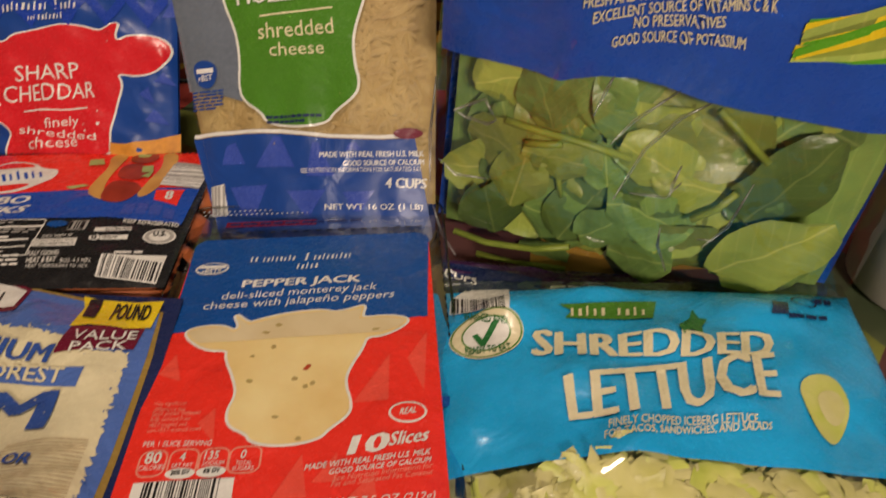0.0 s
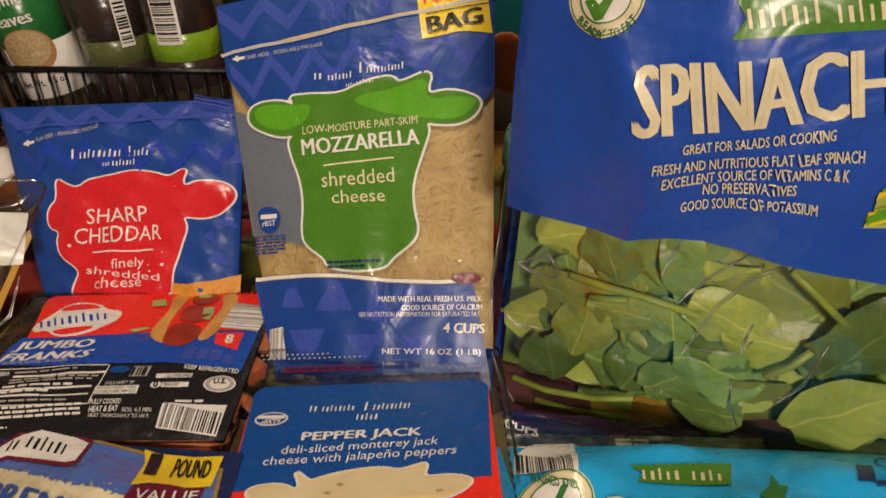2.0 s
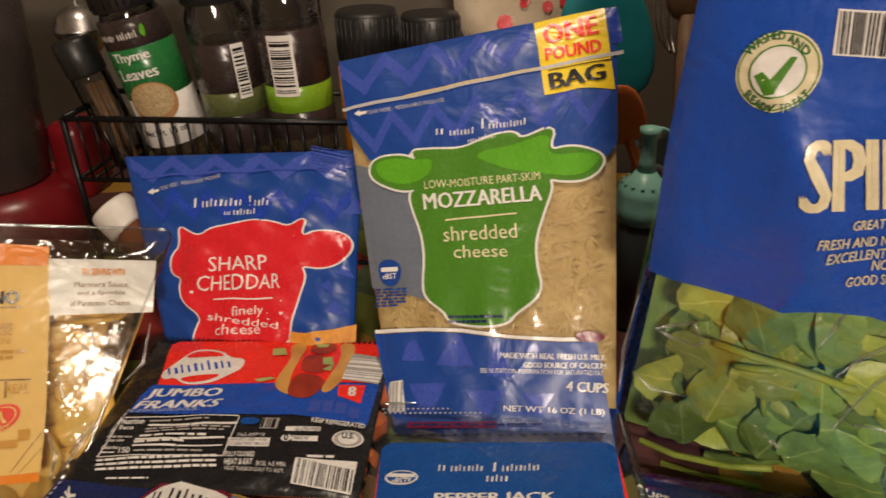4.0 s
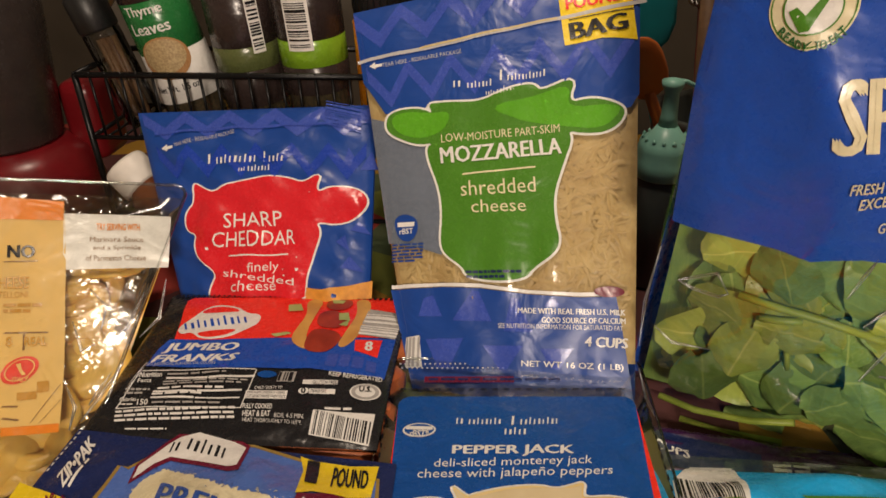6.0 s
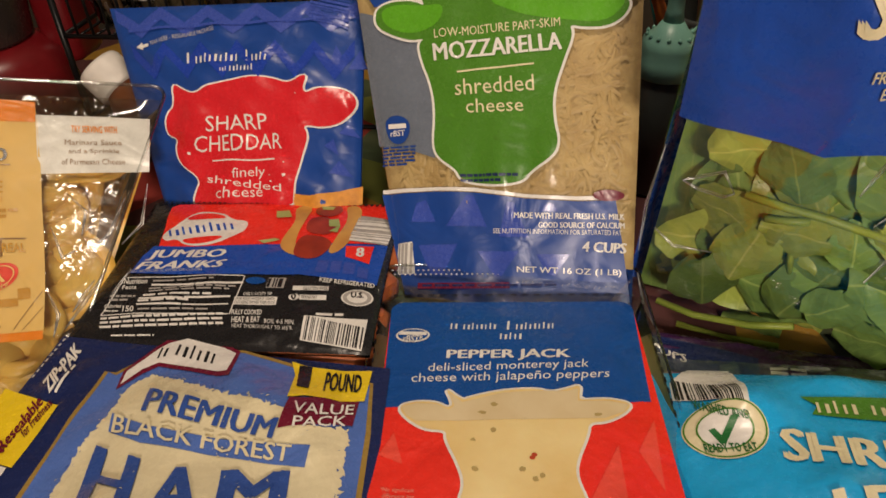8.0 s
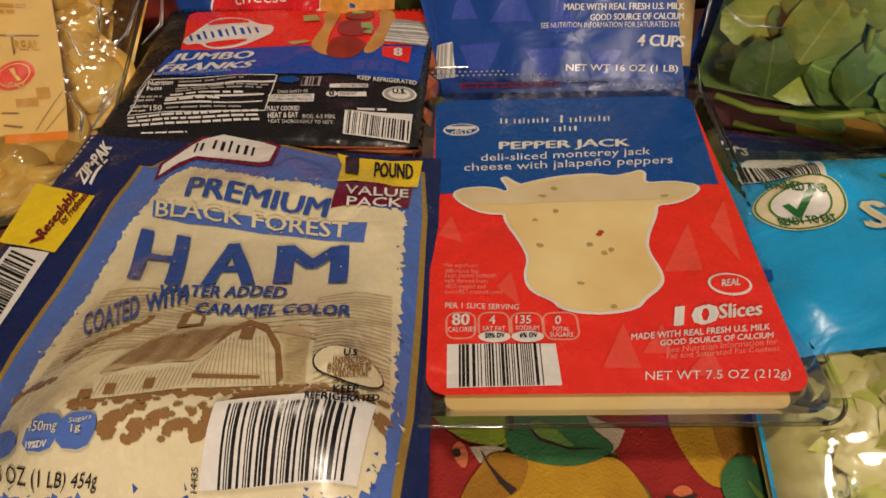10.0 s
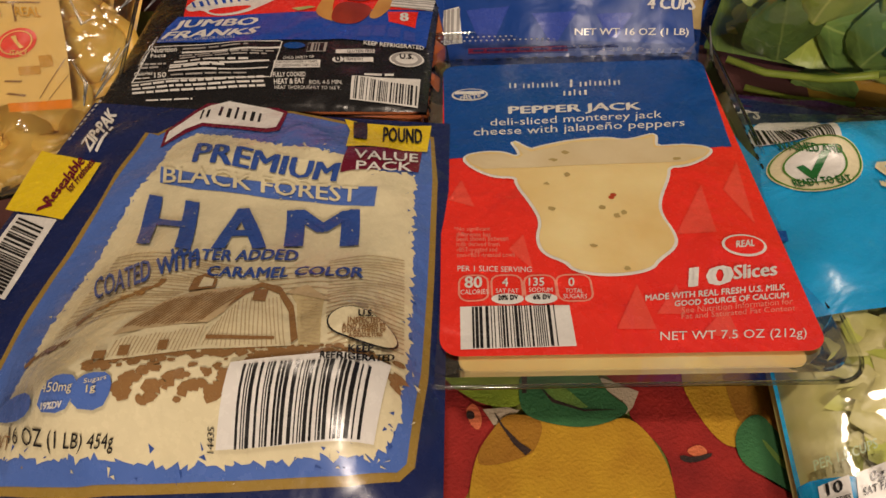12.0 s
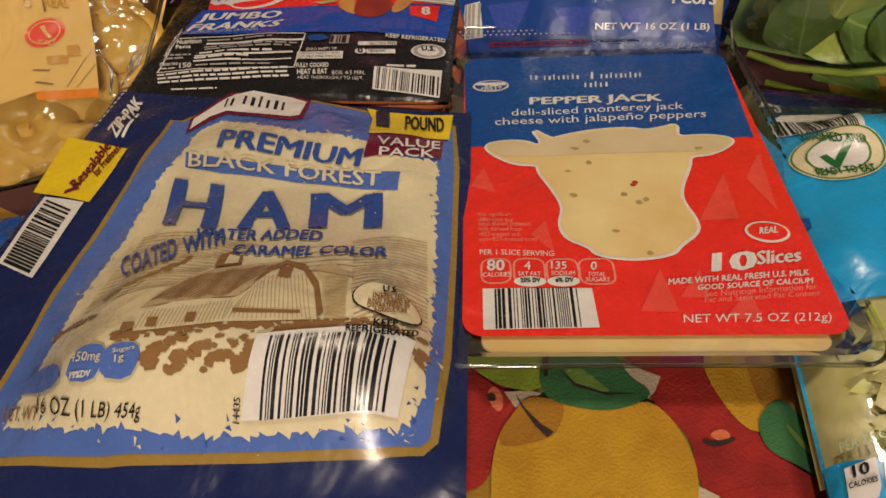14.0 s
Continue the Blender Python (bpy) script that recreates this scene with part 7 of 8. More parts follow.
def tortelloni_bm(seed):
    rng = random.Random(seed)
    bm = bmesh.new()
    R, r = 0.0128, 0.0098
    n, q = 26, 10
    g = []
    for i in range(n):
        a = 2 * math.pi * i / n
        fat = 1.0 + 0.45 * math.cos(a) + 0.06 * math.sin(5 * a + rng.uniform(0, 1))
        row = []
        for j in range(q):
            b = 2 * math.pi * j / q
            k = R + r * fat * math.cos(b)
            row.append(bm.verts.new((k * math.cos(a) * 1.15, k * math.sin(a), r * fat * 0.75 * math.sin(b))))
        g.append(row)
    for i in range(n):
        for j in range(q):
            bm.faces.new((g[i][j], g[(i + 1) % n][j], g[(i + 1) % n][(j + 1) % q], g[i][(j + 1) % q]))
    # the thin frill of dough round the filled fold
    pr = None
    for i in range(15):
        a = -1.5 + 3.0 * i / 14
        p0 = Vector(((R + r * 1.2) * math.cos(a) * 1.1, (R + r * 1.1) * math.sin(a), 0.001))
        p1 = Vector(((R + r * 2.2) * math.cos(a) * 1.1, (R + r * 2.1) * math.sin(a), 0.0022 * math.sin(4 * a + seed)))
        row = [bm.verts.new(p0), bm.verts.new(p1), bm.verts.new(p1 - Vector((0, 0, 0.0016))), bm.verts.new(p0 - Vector((0, 0, 0.0016)))]
        if pr:
            for u in range(4):
                bm.faces.new((pr[u], row[u], row[(u + 1) % 4], pr[(u + 1) % 4]))
        pr = row
    return bm
TORT = [mesh_of("tortelloni", tortelloni_bm(70 + k), PASTA) for k in range(4)]
rs = random.Random(14)
for j in range(9):
    for i in range(7):
        s, t = 0.07 + 0.140 * i + rs.uniform(-0.04, 0.04), 0.06 + 0.108 * j + rs.uniform(-0.03, 0.03)
        if t > 0.86 or s > 0.86:
            continue
        n = Vector(RV.normal(s, t))
        p = Vector(RV.over(s, t, -0.0130 - 0.009 * rs.random()))
        n = (n + Vector((rs.uniform(-0.4, 0.4), rs.uniform(-0.4, 0.4), rs.uniform(-0.3, 0.3)))).normalized()
        x = n.orthogonal().normalized()
        x.rotate(Matrix.Rotation(rs.uniform(0, 6.28), 3, n))
        m = Matrix((x, n.cross(x), n)).transposed().to_4x4()
        m.translation = p
        ob = new("tortelloni", rs.choice(TORT))
        ob.parent, ob.matrix_basis = rv, m
part("film", face_bm(RV, 0.0045, (0.0, 0.0), (0.97, 0.97), 0.004), TRAYFILM, rv, "stretched clear film")
for q in (((1.0014, 0.5942), (0.9894, 0.4734), (0.9616, 0.4427)), ((0.9929, 0.3289), (0.9709, 0.2744), (0.9574, 0.2387)), ((0.7842, 0.5097), (0.8551, 0.4122), (0.8934, 0.4293)), ((1.0689, 0.6367), (1.1003, 0.4957), (1.0523, 0.4342)), ((1.0285, 0.3542), (0.986, 0.2627), (0.9505, 0.1938)), ((0.8013, 0.6138), (0.8827, 0.5524), (0.8961, 0.4773)), ((0.8425, 0.3114), (0.91, 0.2386), (0.9201, 0.1749)), ((1.1182, 0.3471), (1.0849, 0.2818), (1.0815, 0.1998))):
    part("film_fold", tube_bm([RV.over(a, b, 0.0062) for a, b in q], [0.0004] + [0.0012] * (len(q) - 2) + [0.0004], 8), FOLD, rv)
part("tray_floor", face_bm(RV, -0.034, (0.03, 0.03), (0.96, 0.96), 0.01), PASTA, rv)
shape("paper_label", RV, [(0.5942, 0.9413), (0.8818, 0.1793), (0.6647, 0.2185), (0.0, 0.10), (0.0, 0.93), (0.3994, 0.9498)], PALE, rv, 0.0052, 0.01, "cream paper label")
shape("orange_band", RV, [(0.5954, 0.9413), (0.6176, 0.8691), (0.4229, 0.8742), (0.0, 0.86), (0.0, 0.94), (0.3979, 0.9546)], ORANGE, rv, 0.0056, 0.01)
shape("orange_band", RV, [(0.8711, 0.2022), (0.8832, 0.1763), (0.6750, 0.1948), (0.6647, 0.2185)], ORANGE, rv, 0.0056, 0.01)
shape("serving_card", RV, [(0.6089, 0.8959), (0.9938, 0.8879), (1.0592, 0.6840), (0.6776, 0.6906)], WHITE, rv, 0.0052, 0.01, "white serving card")
words("TRY SERVING WITH", RV, (0.7449, 0.8322), (0.8986, 0.8278), ((0.7369, 0.8566), (0.8129, 0.8546), (0.8900, 0.8533), (0.8213, 0.8295)), ORANGE, rv, 0.01, 0.0058)
words("Marinara Sauce", RV, (0.7358, 0.7882), (0.9285, 0.7837), ((0.7296, 0.8071), (0.8249, 0.8047), (0.9216, 0.8037), (0.8315, 0.7853)), TAN, rv, 0.0, 0.0058)
words("and a Sprinkle", RV, (0.7593, 0.7542), (0.9305, 0.7496), ((0.7524, 0.7742), (0.8374, 0.7717), (0.9231, 0.7706), (0.8445, 0.7512)), TAN, rv, 0.0, 0.0058)
words("of Parmesan Cheese", RV, (0.7468, 0.7190), (0.9631, 0.7130), ((0.7398, 0.7388), (0.8470, 0.7354), (0.9558, 0.7337), (0.8541, 0.7152)), TAN, rv, 0.0, 0.0058)
words("NO", RV, (0.4807, 0.7390), (0.5655, 0.7364), ((0.4668, 0.7807), (0.5093, 0.7794), (0.5513, 0.7789), (0.5233, 0.7373)), BLACK, rv, 0.04, 0.0058)
shape("thin_rule", RV, [(0.4719, 0.7249), (0.5810, 0.7234), (0.5798, 0.7269), (0.4708, 0.7283)], TAN, rv, 0.0056)
words("CHEESE", RV, (0.4570, 0.6393), (0.5849, 0.6339), ((0.4442, 0.6767), (0.5074, 0.6746), (0.5715, 0.6725), (0.5202, 0.6368)), HONEY, rv, 0.03, 0.0058)
words("TORTELLONI", RV, (0.4455, 0.6102), (0.5928, 0.6027), ((0.4383, 0.6308), (0.5107, 0.6277), (0.5851, 0.6240), (0.5180, 0.6067)), HONEY, rv, 0.0, 0.0058)
lines(RV, (0.5305, 0.5558), (0.6634, 0.5473), (0.5169, 0.5929), HONEY, rv, 2, 4, 6, 0.0058)
words("REAL", RV, (0.6450, 0.4503), (0.7208, 0.4430), ((0.6351, 0.4758), (0.6729, 0.4722), (0.7107, 0.4689), (0.6830, 0.4465)), HONEY, rv, 0.02, 0.0058)
words("8", RV, (0.5811, 0.4525), (0.6020, 0.4505), ((0.5698, 0.4819), (0.5801, 0.4810), (0.5905, 0.4800), (0.5915, 0.4515)), HONEY, rv, 0.02, 0.0058)
shape("red_stamp", RV, oval(*(0.6588, 0.3773), 0.062, 0.040, 32), RED_L, rv, 0.0056)
ring("stamp_ring", RV, *(0.6588, 0.3773), 0.050, 0.032, 0.92, PALE, rv, 0.0060)
shape("stamp_shape", RV, [(0.6393, 0.3951), (0.6543, 0.3973), (0.6667, 0.3773), (0.6864, 0.3624), (0.6736, 0.3600), (0.6552, 0.3777)], PALE, rv, 0.0060)
words("ITALY", RV, (0.6483, 0.3437), (0.7026, 0.3393), ((0.6450, 0.3575), (0.6720, 0.3554), (0.6993, 0.3532), (0.6753, 0.3415)), PALE, rv, 0.01, 0.0060)
for q in (((0.7474, 0.3032), (0.7896, 0.3019), (0.7340, 0.3356)), ((0.6855, 0.2891), (0.7549, 0.2852), (0.6761, 0.3119))):
    shape("sketch_print", RV, rect(*q), HONEY, rv, 0.0056)
for a, b in (((0.7617, 0.2174), (0.8184, 0.3161)), ((0.7941, 0.2102), (0.8407, 0.2697)), ((0.6400, 0.2762), (0.6937, 0.2695)), ((0.6544, 0.2424), (0.7138, 0.2301)), ((0.5542, 0.4935), (0.7056, 0.4819)), ((0.6444, 0.4342), (0.6247, 0.4850))):
    shape("sketch_line", RV, [a, b, (b[0] + 0.006, b[1] + 0.004), (a[0] + 0.006, a[1] + 0.004)], TAN, rv, 0.0056)

# printed fruit of the tablecloth
def paint(name, rgb, rgb2):
    return material(name, rgb, 0.85, scale=38, rgb2=rgb2, bump=0.0006, bscale=700)
LEMON = paint("painted_lemon", (0.62, 0.37, 0.02), (0.44, 0.22, 0.01))
APPLE = paint("painted_apple", (0.42, 0.022, 0.015), (0.22, 0.008, 0.008))
PEAR = paint("painted_pear", (0.44, 0.22, 0.015), (0.28, 0.11, 0.008))
PEARG = paint("painted_green_pear", (0.32, 0.42, 0.03), (0.20, 0.28, 0.02))
LEAFC = paint("painted_leaf", (0.05, 0.20, 0.07), (0.02, 0.10, 0.035))
LEAFL = paint("painted_leaf_light", (0.20, 0.32, 0.05), (0.10, 0.22, 0.05))
LINEN = paint("bare_cloth", (0.62, 0.52, 0.38), (0.50, 0.40, 0.28))
STALK = paint("painted_stalk", (0.05, 0.025, 0.02), (0.02, 0.012, 0.012))
GLINT = paint("painted_highlight", (0.78, 0.24, 0.10), (0.60, 0.10, 0.04))
cloth_print = thing("cloth_print", "fruit painted on the tablecloth", "print", "", "structure")
shape("apple_print", CL, smooth_ring([(0.2815, 0.6290), (0.3007, 0.6335), (0.3213, 0.6078), (0.3394, 0.5957), (0.3418, 0.5818), (0.3301, 0.5463), (0.3263, 0.5020), (0.3121, 0.4881), (0.2862, 0.4843)], 2), APPLE, cloth_print, 0.0004, 0.03)
shape("apple_print", CL, smooth_ring([(0.3970, 0.6724), (0.4762, 0.6829), (0.4796, 0.6152), (0.4958, 0.5733), (0.5102, 0.5441), (0.5322, 0.5265), (0.5281, 0.4925), (0.4652, 0.4776), (0.4518, 0.5205), (0.4520, 0.5671), (0.4272, 0.6008), (0.4327, 0.6268)], 2), APPLE, cloth_print, 0.0004, 0.03)
shape("apple_print", CL, smooth_ring([(0.4549, 0.5151), (0.5421, 0.5338), (0.5646, 0.4771), (0.4460, 0.4538)], 2), APPLE, cloth_print, 0.0006, 0.03)
shape("bare_cloth", CL, [(0.4044, 0.6379), (0.4130, 0.6448), (0.4370, 0.6311), (0.4318, 0.6121), (0.4274, 0.6043), (0.4119, 0.6166)], LINEN, cloth_print, 0.0008, 0.03)
shape("bare_cloth", CL, [(0.3321, 0.5983), (0.3485, 0.6024), (0.3567, 0.5999), (0.3468, 0.5843), (0.3398, 0.5816)], LINEN, cloth_print, 0.0008, 0.03)
shape("bare_cloth", CL, [(0.4497, 0.5173), (0.4630, 0.5077), (0.4663, 0.4886), (0.4470, 0.4857)], LINEN, cloth_print, 0.0008, 0.03)
shape("pear_print", CL, smooth_ring([(0.2973, 0.6510), (0.3581, 0.6591), (0.3626, 0.6284), (0.3567, 0.6017), (0.3340, 0.6022), (0.3168, 0.6146), (0.3030, 0.6319)], 2), PEARG, cloth_print, 0.0010, 0.03)
shape("lemon_print", CL, smooth_ring([(0.3487, 0.5934), (0.3669, 0.5942), (0.3889, 0.5850), (0.4108, 0.5898), (0.4273, 0.6026), (0.4416, 0.5822), (0.4506, 0.5509), (0.4529, 0.5237), (0.4488, 0.4859), (0.3300, 0.4625), (0.3273, 0.5022), (0.3279, 0.5299), (0.3317, 0.5565), (0.3409, 0.5782)], 2), LEMON, cloth_print, 0.0012, 0.03)
shape("pear_shade", CL, smooth_ring([(0.3476, 0.5950), (0.3649, 0.5939), (0.3730, 0.5862), (0.3690, 0.5618), (0.3632, 0.5495), (0.3326, 0.5338), (0.3300, 0.5496), (0.3390, 0.5745)], 2), PEAR, cloth_print, 0.0014, 0.03)
shape("leaf_print", CL, smooth_ring([(0.3560, 0.6508), (0.3924, 0.6597), (0.4090, 0.6501), (0.4163, 0.6245), (0.4317, 0.6103), (0.4189, 0.5944), (0.3988, 0.5836), (0.3750, 0.5865), (0.3609, 0.5933), (0.3556, 0.6088)], 2), LEAFC, cloth_print, 0.0016, 0.03)
shape("leaf_light", CL, smooth_ring([(0.3710, 0.6334), (0.3856, 0.6316), (0.3995, 0.6112), (0.4034, 0.6064), (0.3873, 0.6059), (0.3751, 0.6189)], 2), LEAFL, cloth_print, 0.0018, 0.03)
shape("leaf_vein", CL, [(0.3689, 0.6293), (0.3792, 0.6139), (0.3994, 0.6047), (0.4235, 0.6074), (0.3993, 0.6022), (0.3781, 0.6101)], STALK, cloth_print, 0.0019, 0.03)
shape("stalk_print", CL, [(0.3394, 0.5957), (0.3469, 0.5791), (0.3572, 0.5635), (0.3651, 0.5563), (0.3613, 0.5502), (0.3533, 0.5612), (0.3438, 0.5821)], STALK, cloth_print, 0.0019, 0.03)
shape("stalk_print", CL, [(0.3571, 0.6470), (0.3614, 0.6496), (0.3610, 0.6188), (0.3581, 0.6184)], STALK, cloth_print, 0.0019, 0.03)
shape("apple_glint", CL, smooth_ring([(0.3198, 0.5966), (0.3255, 0.6065), (0.3324, 0.5911), (0.3310, 0.5734), (0.3247, 0.5794)], 2), GLINT, cloth_print, 0.0007, 0.03)
shape("apple_eye", CL, smooth_ring([(0.3209, 0.5949), (0.3260, 0.5956), (0.3274, 0.5869), (0.3220, 0.5854)], 1), STALK, cloth_print, 0.0009, 0.03)
shape("apple_glint", CL, smooth_ring([(0.4615, 0.5684), (0.4719, 0.5781), (0.4776, 0.5691), (0.4702, 0.5616)], 2), GLINT, cloth_print, 0.0007, 0.03)
shape("apple_eye", CL, smooth_ring([(0.4584, 0.5647), (0.4666, 0.5621), (0.4795, 0.5694), (0.4779, 0.5637), (0.4660, 0.5562), (0.4587, 0.5577)], 1), STALK, cloth_print, 0.0009, 0.03)
shape("orange_print", CL, smooth_ring([(0.4691, 0.6739), (0.4990, 0.6819), (0.6117, 0.6969), (0.5931, 0.6103), (0.5328, 0.5851), (0.4939, 0.5731), (0.4821, 0.5845), (0.4703, 0.6210), (0.4662, 0.6463)], 2), LEMON, cloth_print, 0.0010, 0.03)
shape("pear_shade", CL, smooth_ring([(0.4938, 0.6812), (0.6117, 0.6969), (0.5902, 0.5966), (0.5238, 0.5872), (0.5007, 0.5973), (0.4963, 0.6246)], 2), PEAR, cloth_print, 0.0012, 0.03)
shape("leaf_print", CL, smooth_ring([(0.4936, 0.5862), (0.5040, 0.6080), (0.5145, 0.6147), (0.5215, 0.5968), (0.5326, 0.5722), (0.5338, 0.5415), (0.5273, 0.5287), (0.5120, 0.5443), (0.4956, 0.5574)], 2), LEAFC, cloth_print, 0.0016, 0.03)
shape("leaf_light", CL, smooth_ring([(0.5109, 0.5886), (0.5181, 0.5733), (0.5258, 0.5524), (0.5194, 0.5577), (0.5129, 0.5758)], 2), LEAFL, cloth_print, 0.0018, 0.03)

# ---- behind the packages ----
rack = thing("spice_rack", "black wire spice basket on legs holding jars", "rack")
X0, X1, Y0, Y1, ZT, ZM, ZB = -0.462, -0.125, 0.580, 0.672, 0.166, 0.138, 0.108
for z, r in ((ZT, 0.0028), (ZB, 0.0022)):
    loop = [(X0, Y0, z), (X1, Y0, z), (X1, Y1, z), (X0, Y1, z), (X0, Y0, z)]
    for a, b in zip(loop, loop[1:]):
        part("rail", tube_bm([a, b], r, 8), WIRE, rack)
for k in range(24):
    x = X0 + (X1 - X0) * k / 23
    part("upright_wire", tube_bm([(x, Y0, ZB), (x, Y0 - 0.001, ZT + 0.003)], 0.0013, 6), WIRE, rack)
    part("floor_wire", tube_bm([(x, Y0, ZB), (x, Y1, ZB)], 0.0012, 6), WIRE, rack)
for x in (X0, X1):
    for y in (Y0, Y1):
        part("leg", tube_bm([(x, y, 0.001), (x, y, ZT)], 0.003, 8), WIRE, rack)
for x in (X0, X1):
    for z in (0.03,):
        part("rail", tube_bm([(x, Y0, z), (x, Y1, z)], 0.0022, 8), WIRE, rack)
part("rail", tube_bm([(X0, Y0, 0.03), (X1, Y0, 0.03)], 0.0022, 8), WIRE, rack)
LABBLK = ink("spice_label_black", (0.035, 0.024, 0.022))
OLIVE = ink("spice_label_olive", (0.10, 0.12, 0.04))
LIME = ink("spice_label_lime", (0.20, 0.38, 0.02))
BOWL = ink("printed_bowl", (0.42, 0.22, 0.09))
THYME = material("printed_thyme", (0.55, 0.42, 0.22), 0.5, scale=500, rgb2=(0.30, 0.20, 0.09))
RUST = material("rusty_spice", (0.30, 0.10, 0.02), 0.8, scale=300, rgb2=(0.18, 0.05, 0.01))


def jar(x, y, z, r, h, lean, label, herb, bands, cap=CAPBLK, caph=0.032, face=-1.75):
    """A glass spice jar: bands are (from, to, material) along its height."""
    top = thing("spice_jar", label, "spice jar", "jars in the rack", place=(x, y, z))
    top.rotation_euler = (radians(lean[0]), radians(lean[1]), 0)
    part("glass", lathe_bm([(r * 0.85, 0.0), (r, 0.003), (r, h * 0.88), (r * 0.86, h * 0.95), (r * 0.84, h)]), GLASSY, top, "clear glass")
    part("spice", lathe_bm([(r * 0.82, 0.002), (r * 0.93, 0.005), (r * 0.93, h * 0.66), (r * 0.5, h * 0.68)]), herb, top, "dried spice")
    c = part("cap", lathe_bm([(r * 0.93, h - 0.006), (r * 0.98, h - 0.005), (r * 0.98, h + caph - 0.003), (r * 0.92, h + caph), (r * 0.3, h + caph)]), cap, top, "ribbed black cap")
    for k in range(30):
        a = 6.2832 * k / 30
        q = Vector((math.cos(a) * r * 0.98, math.sin(a) * r * 0.98, 0))
        part("cap_rib", tube_bm([q + Vector((0, 0, h - 0.002)), q + Vector((0, 0, h + caph - 0.004))], 0.0007, 5), cap, c)
    for lo, hi, mat in bands:
        part("label_band", lathe_bm([(r + 0.0004, h * lo), (r + 0.0007, h * lo + 0.0003), (r + 0.0007, h * hi - 0.0003), (r + 0.0004, h * hi)], seg=36), mat, top)
    return top


class Round:
    """A sheet bent round a jar, for its print."""

    def __init__(self, r, z0, z1, a0, a1):
        self.r, self.z0, self.z1, self.a0, self.a1 = r, z0, z1, a0, a1
        w, h = r * abs(a1 - a0), z1 - z0
        self.c = [np.array(p) for p in ((0, 0, 0), (w, 0, 0), (w, h, 0), (0, h, 0))]

    def over(self, s, t, up):
        a = self.a0 + (self.a1 - self.a0) * s
        return ((self.r + up) * math.cos(a), (self.r + up) * math.sin(a), self.z0 + (self.z1 - self.z0) * t)


thyme = jar(-0.372, 0.622, 0.115, 0.0285, 0.150, (4, -10), "leaning glass jar of thyme leaves with a green label", HERB, ((0.16, 0.46, WHITE), (0.46, 0.76, GREEN_D), (0.76, 0.92, LABBLK)))
TH = Round(0.0293, 0.0, 0.150, radians(-150), radians(-30))
words("Thyme", TH, (0.26, 0.675), (0.80, 0.675), (0.26, 0.745), WHITE, thyme, 0.02, 0.0003)
words("Leaves", TH, (0.26, 0.585), (0.82, 0.585), (0.26, 0.65), WHITE, thyme, 0.02, 0.0003)
shape("bowl_print", TH, oval(0.58, 0.435, 0.36, 0.125), BOWL, thyme, 0.0003)
shape("thyme_print", TH, oval(0.58, 0.450, 0.31, 0.100), THYME, thyme, 0.0006)
shape("leaf_mark", TH, smooth_ring([(0.78, 0.83), (0.84, 0.89), (0.88, 0.85), (0.84, 0.80)], 1), GREEN_L, thyme, 0.0004)
brand(TH, (((0.18, 0.815), (0.44, 0.815), (0.18, 0.855)), ((0.48, 0.815), (0.76, 0.815), (0.48, 0.855))), WHITE, thyme, 0.0004)
words("Net Wt. 1.5 oz", TH, (0.24, 0.235), (0.90, 0.235), (0.24, 0.275), BLACK, thyme, 0.01, 0.0004)
j2 = jar(-0.314, 0.626, 0.118, 0.0285, 0.148, (2, -3), "glass spice jar with a dark and olive label", HERB, ((0.32, 0.46, OLIVE), (0.46, 0.74, LABBLK), (0.10, 0.32, LABBLK)))
R2 = Round(0.0293, 0.0, 0.148, radians(-150), radians(-30))
shape("barcode", R2, rect((0.78, 0.42), (0.97, 0.42), (0.78, 0.74)), WHITE, j2, 0.0003)
bars(R2, (0.80, 0.44), (0.95, 0.44), (0.80, 0.72), BLACK, j2, 14, 3, 0.0005, "barcode_print", True)
j3 = jar(-0.252, 0.622, 0.125, 0.0290, 0.152, (2, -2), "glass spice jar with a black and lime barcode label", HERB, ((0.30, 0.45, LIME), (0.45, 0.76, LABBLK), (0.14, 0.30, LABBLK)))
R3 = Round(0.0298, 0.0, 0.152, radians(-150), radians(-30))
shape("barcode", R3, rect((0.30, 0.40), (0.66, 0.40), (0.30, 0.74)), WHITE, j3, 0.0003)
bars(R3, (0.33, 0.42), (0.62, 0.42), (0.33, 0.72), BLACK, j3, 18, 4, 0.0005, "barcode_print", True)
j4 = jar(-0.188, 0.624, 0.112, 0.0270, 0.106, (2, 0), "squat spice jar with a yellow label and black cap", RUST, ((0.08, 0.88, ORANGE),), caph=0.034)
R4 = Round(0.0278, 0.0, 0.106, radians(-150), radians(-30))
lines(R4, (0.2, 0.2), (0.8, 0.2), (0.2, 0.6), BLACK, j4, 4, 4, 3, 0.0004)
j5 = jar(-0.136, 0.640, 0.112, 0.0265, 0.098, (1, 0), "glass spice jar with pale seasoning and black cap", SHRED, ((0.1, 0.7, LABBLK),), caph=0.036)
# slim grinder and measuring spoon at the end of the rack
gr = thing("spice_tube", "slim clear tube of cinnamon sticks with a black cap", "spice jar", "jars in the rack", place=(-0.425, 0.615, 0.113))
gr.rotation_euler = (radians(3), radians(-14), 0)
part("glass", lathe_bm([(0.015, 0), (0.017, 0.003), (0.017, 0.085), (0.015, 0.092)]), GLASSY, gr)
part("cap", lathe_bm([(0.0165, 0.088), (0.0178, 0.090), (0.0178, 0.118), (0.015, 0.121), (0.004, 0.122)]), CAPBLK, gr)
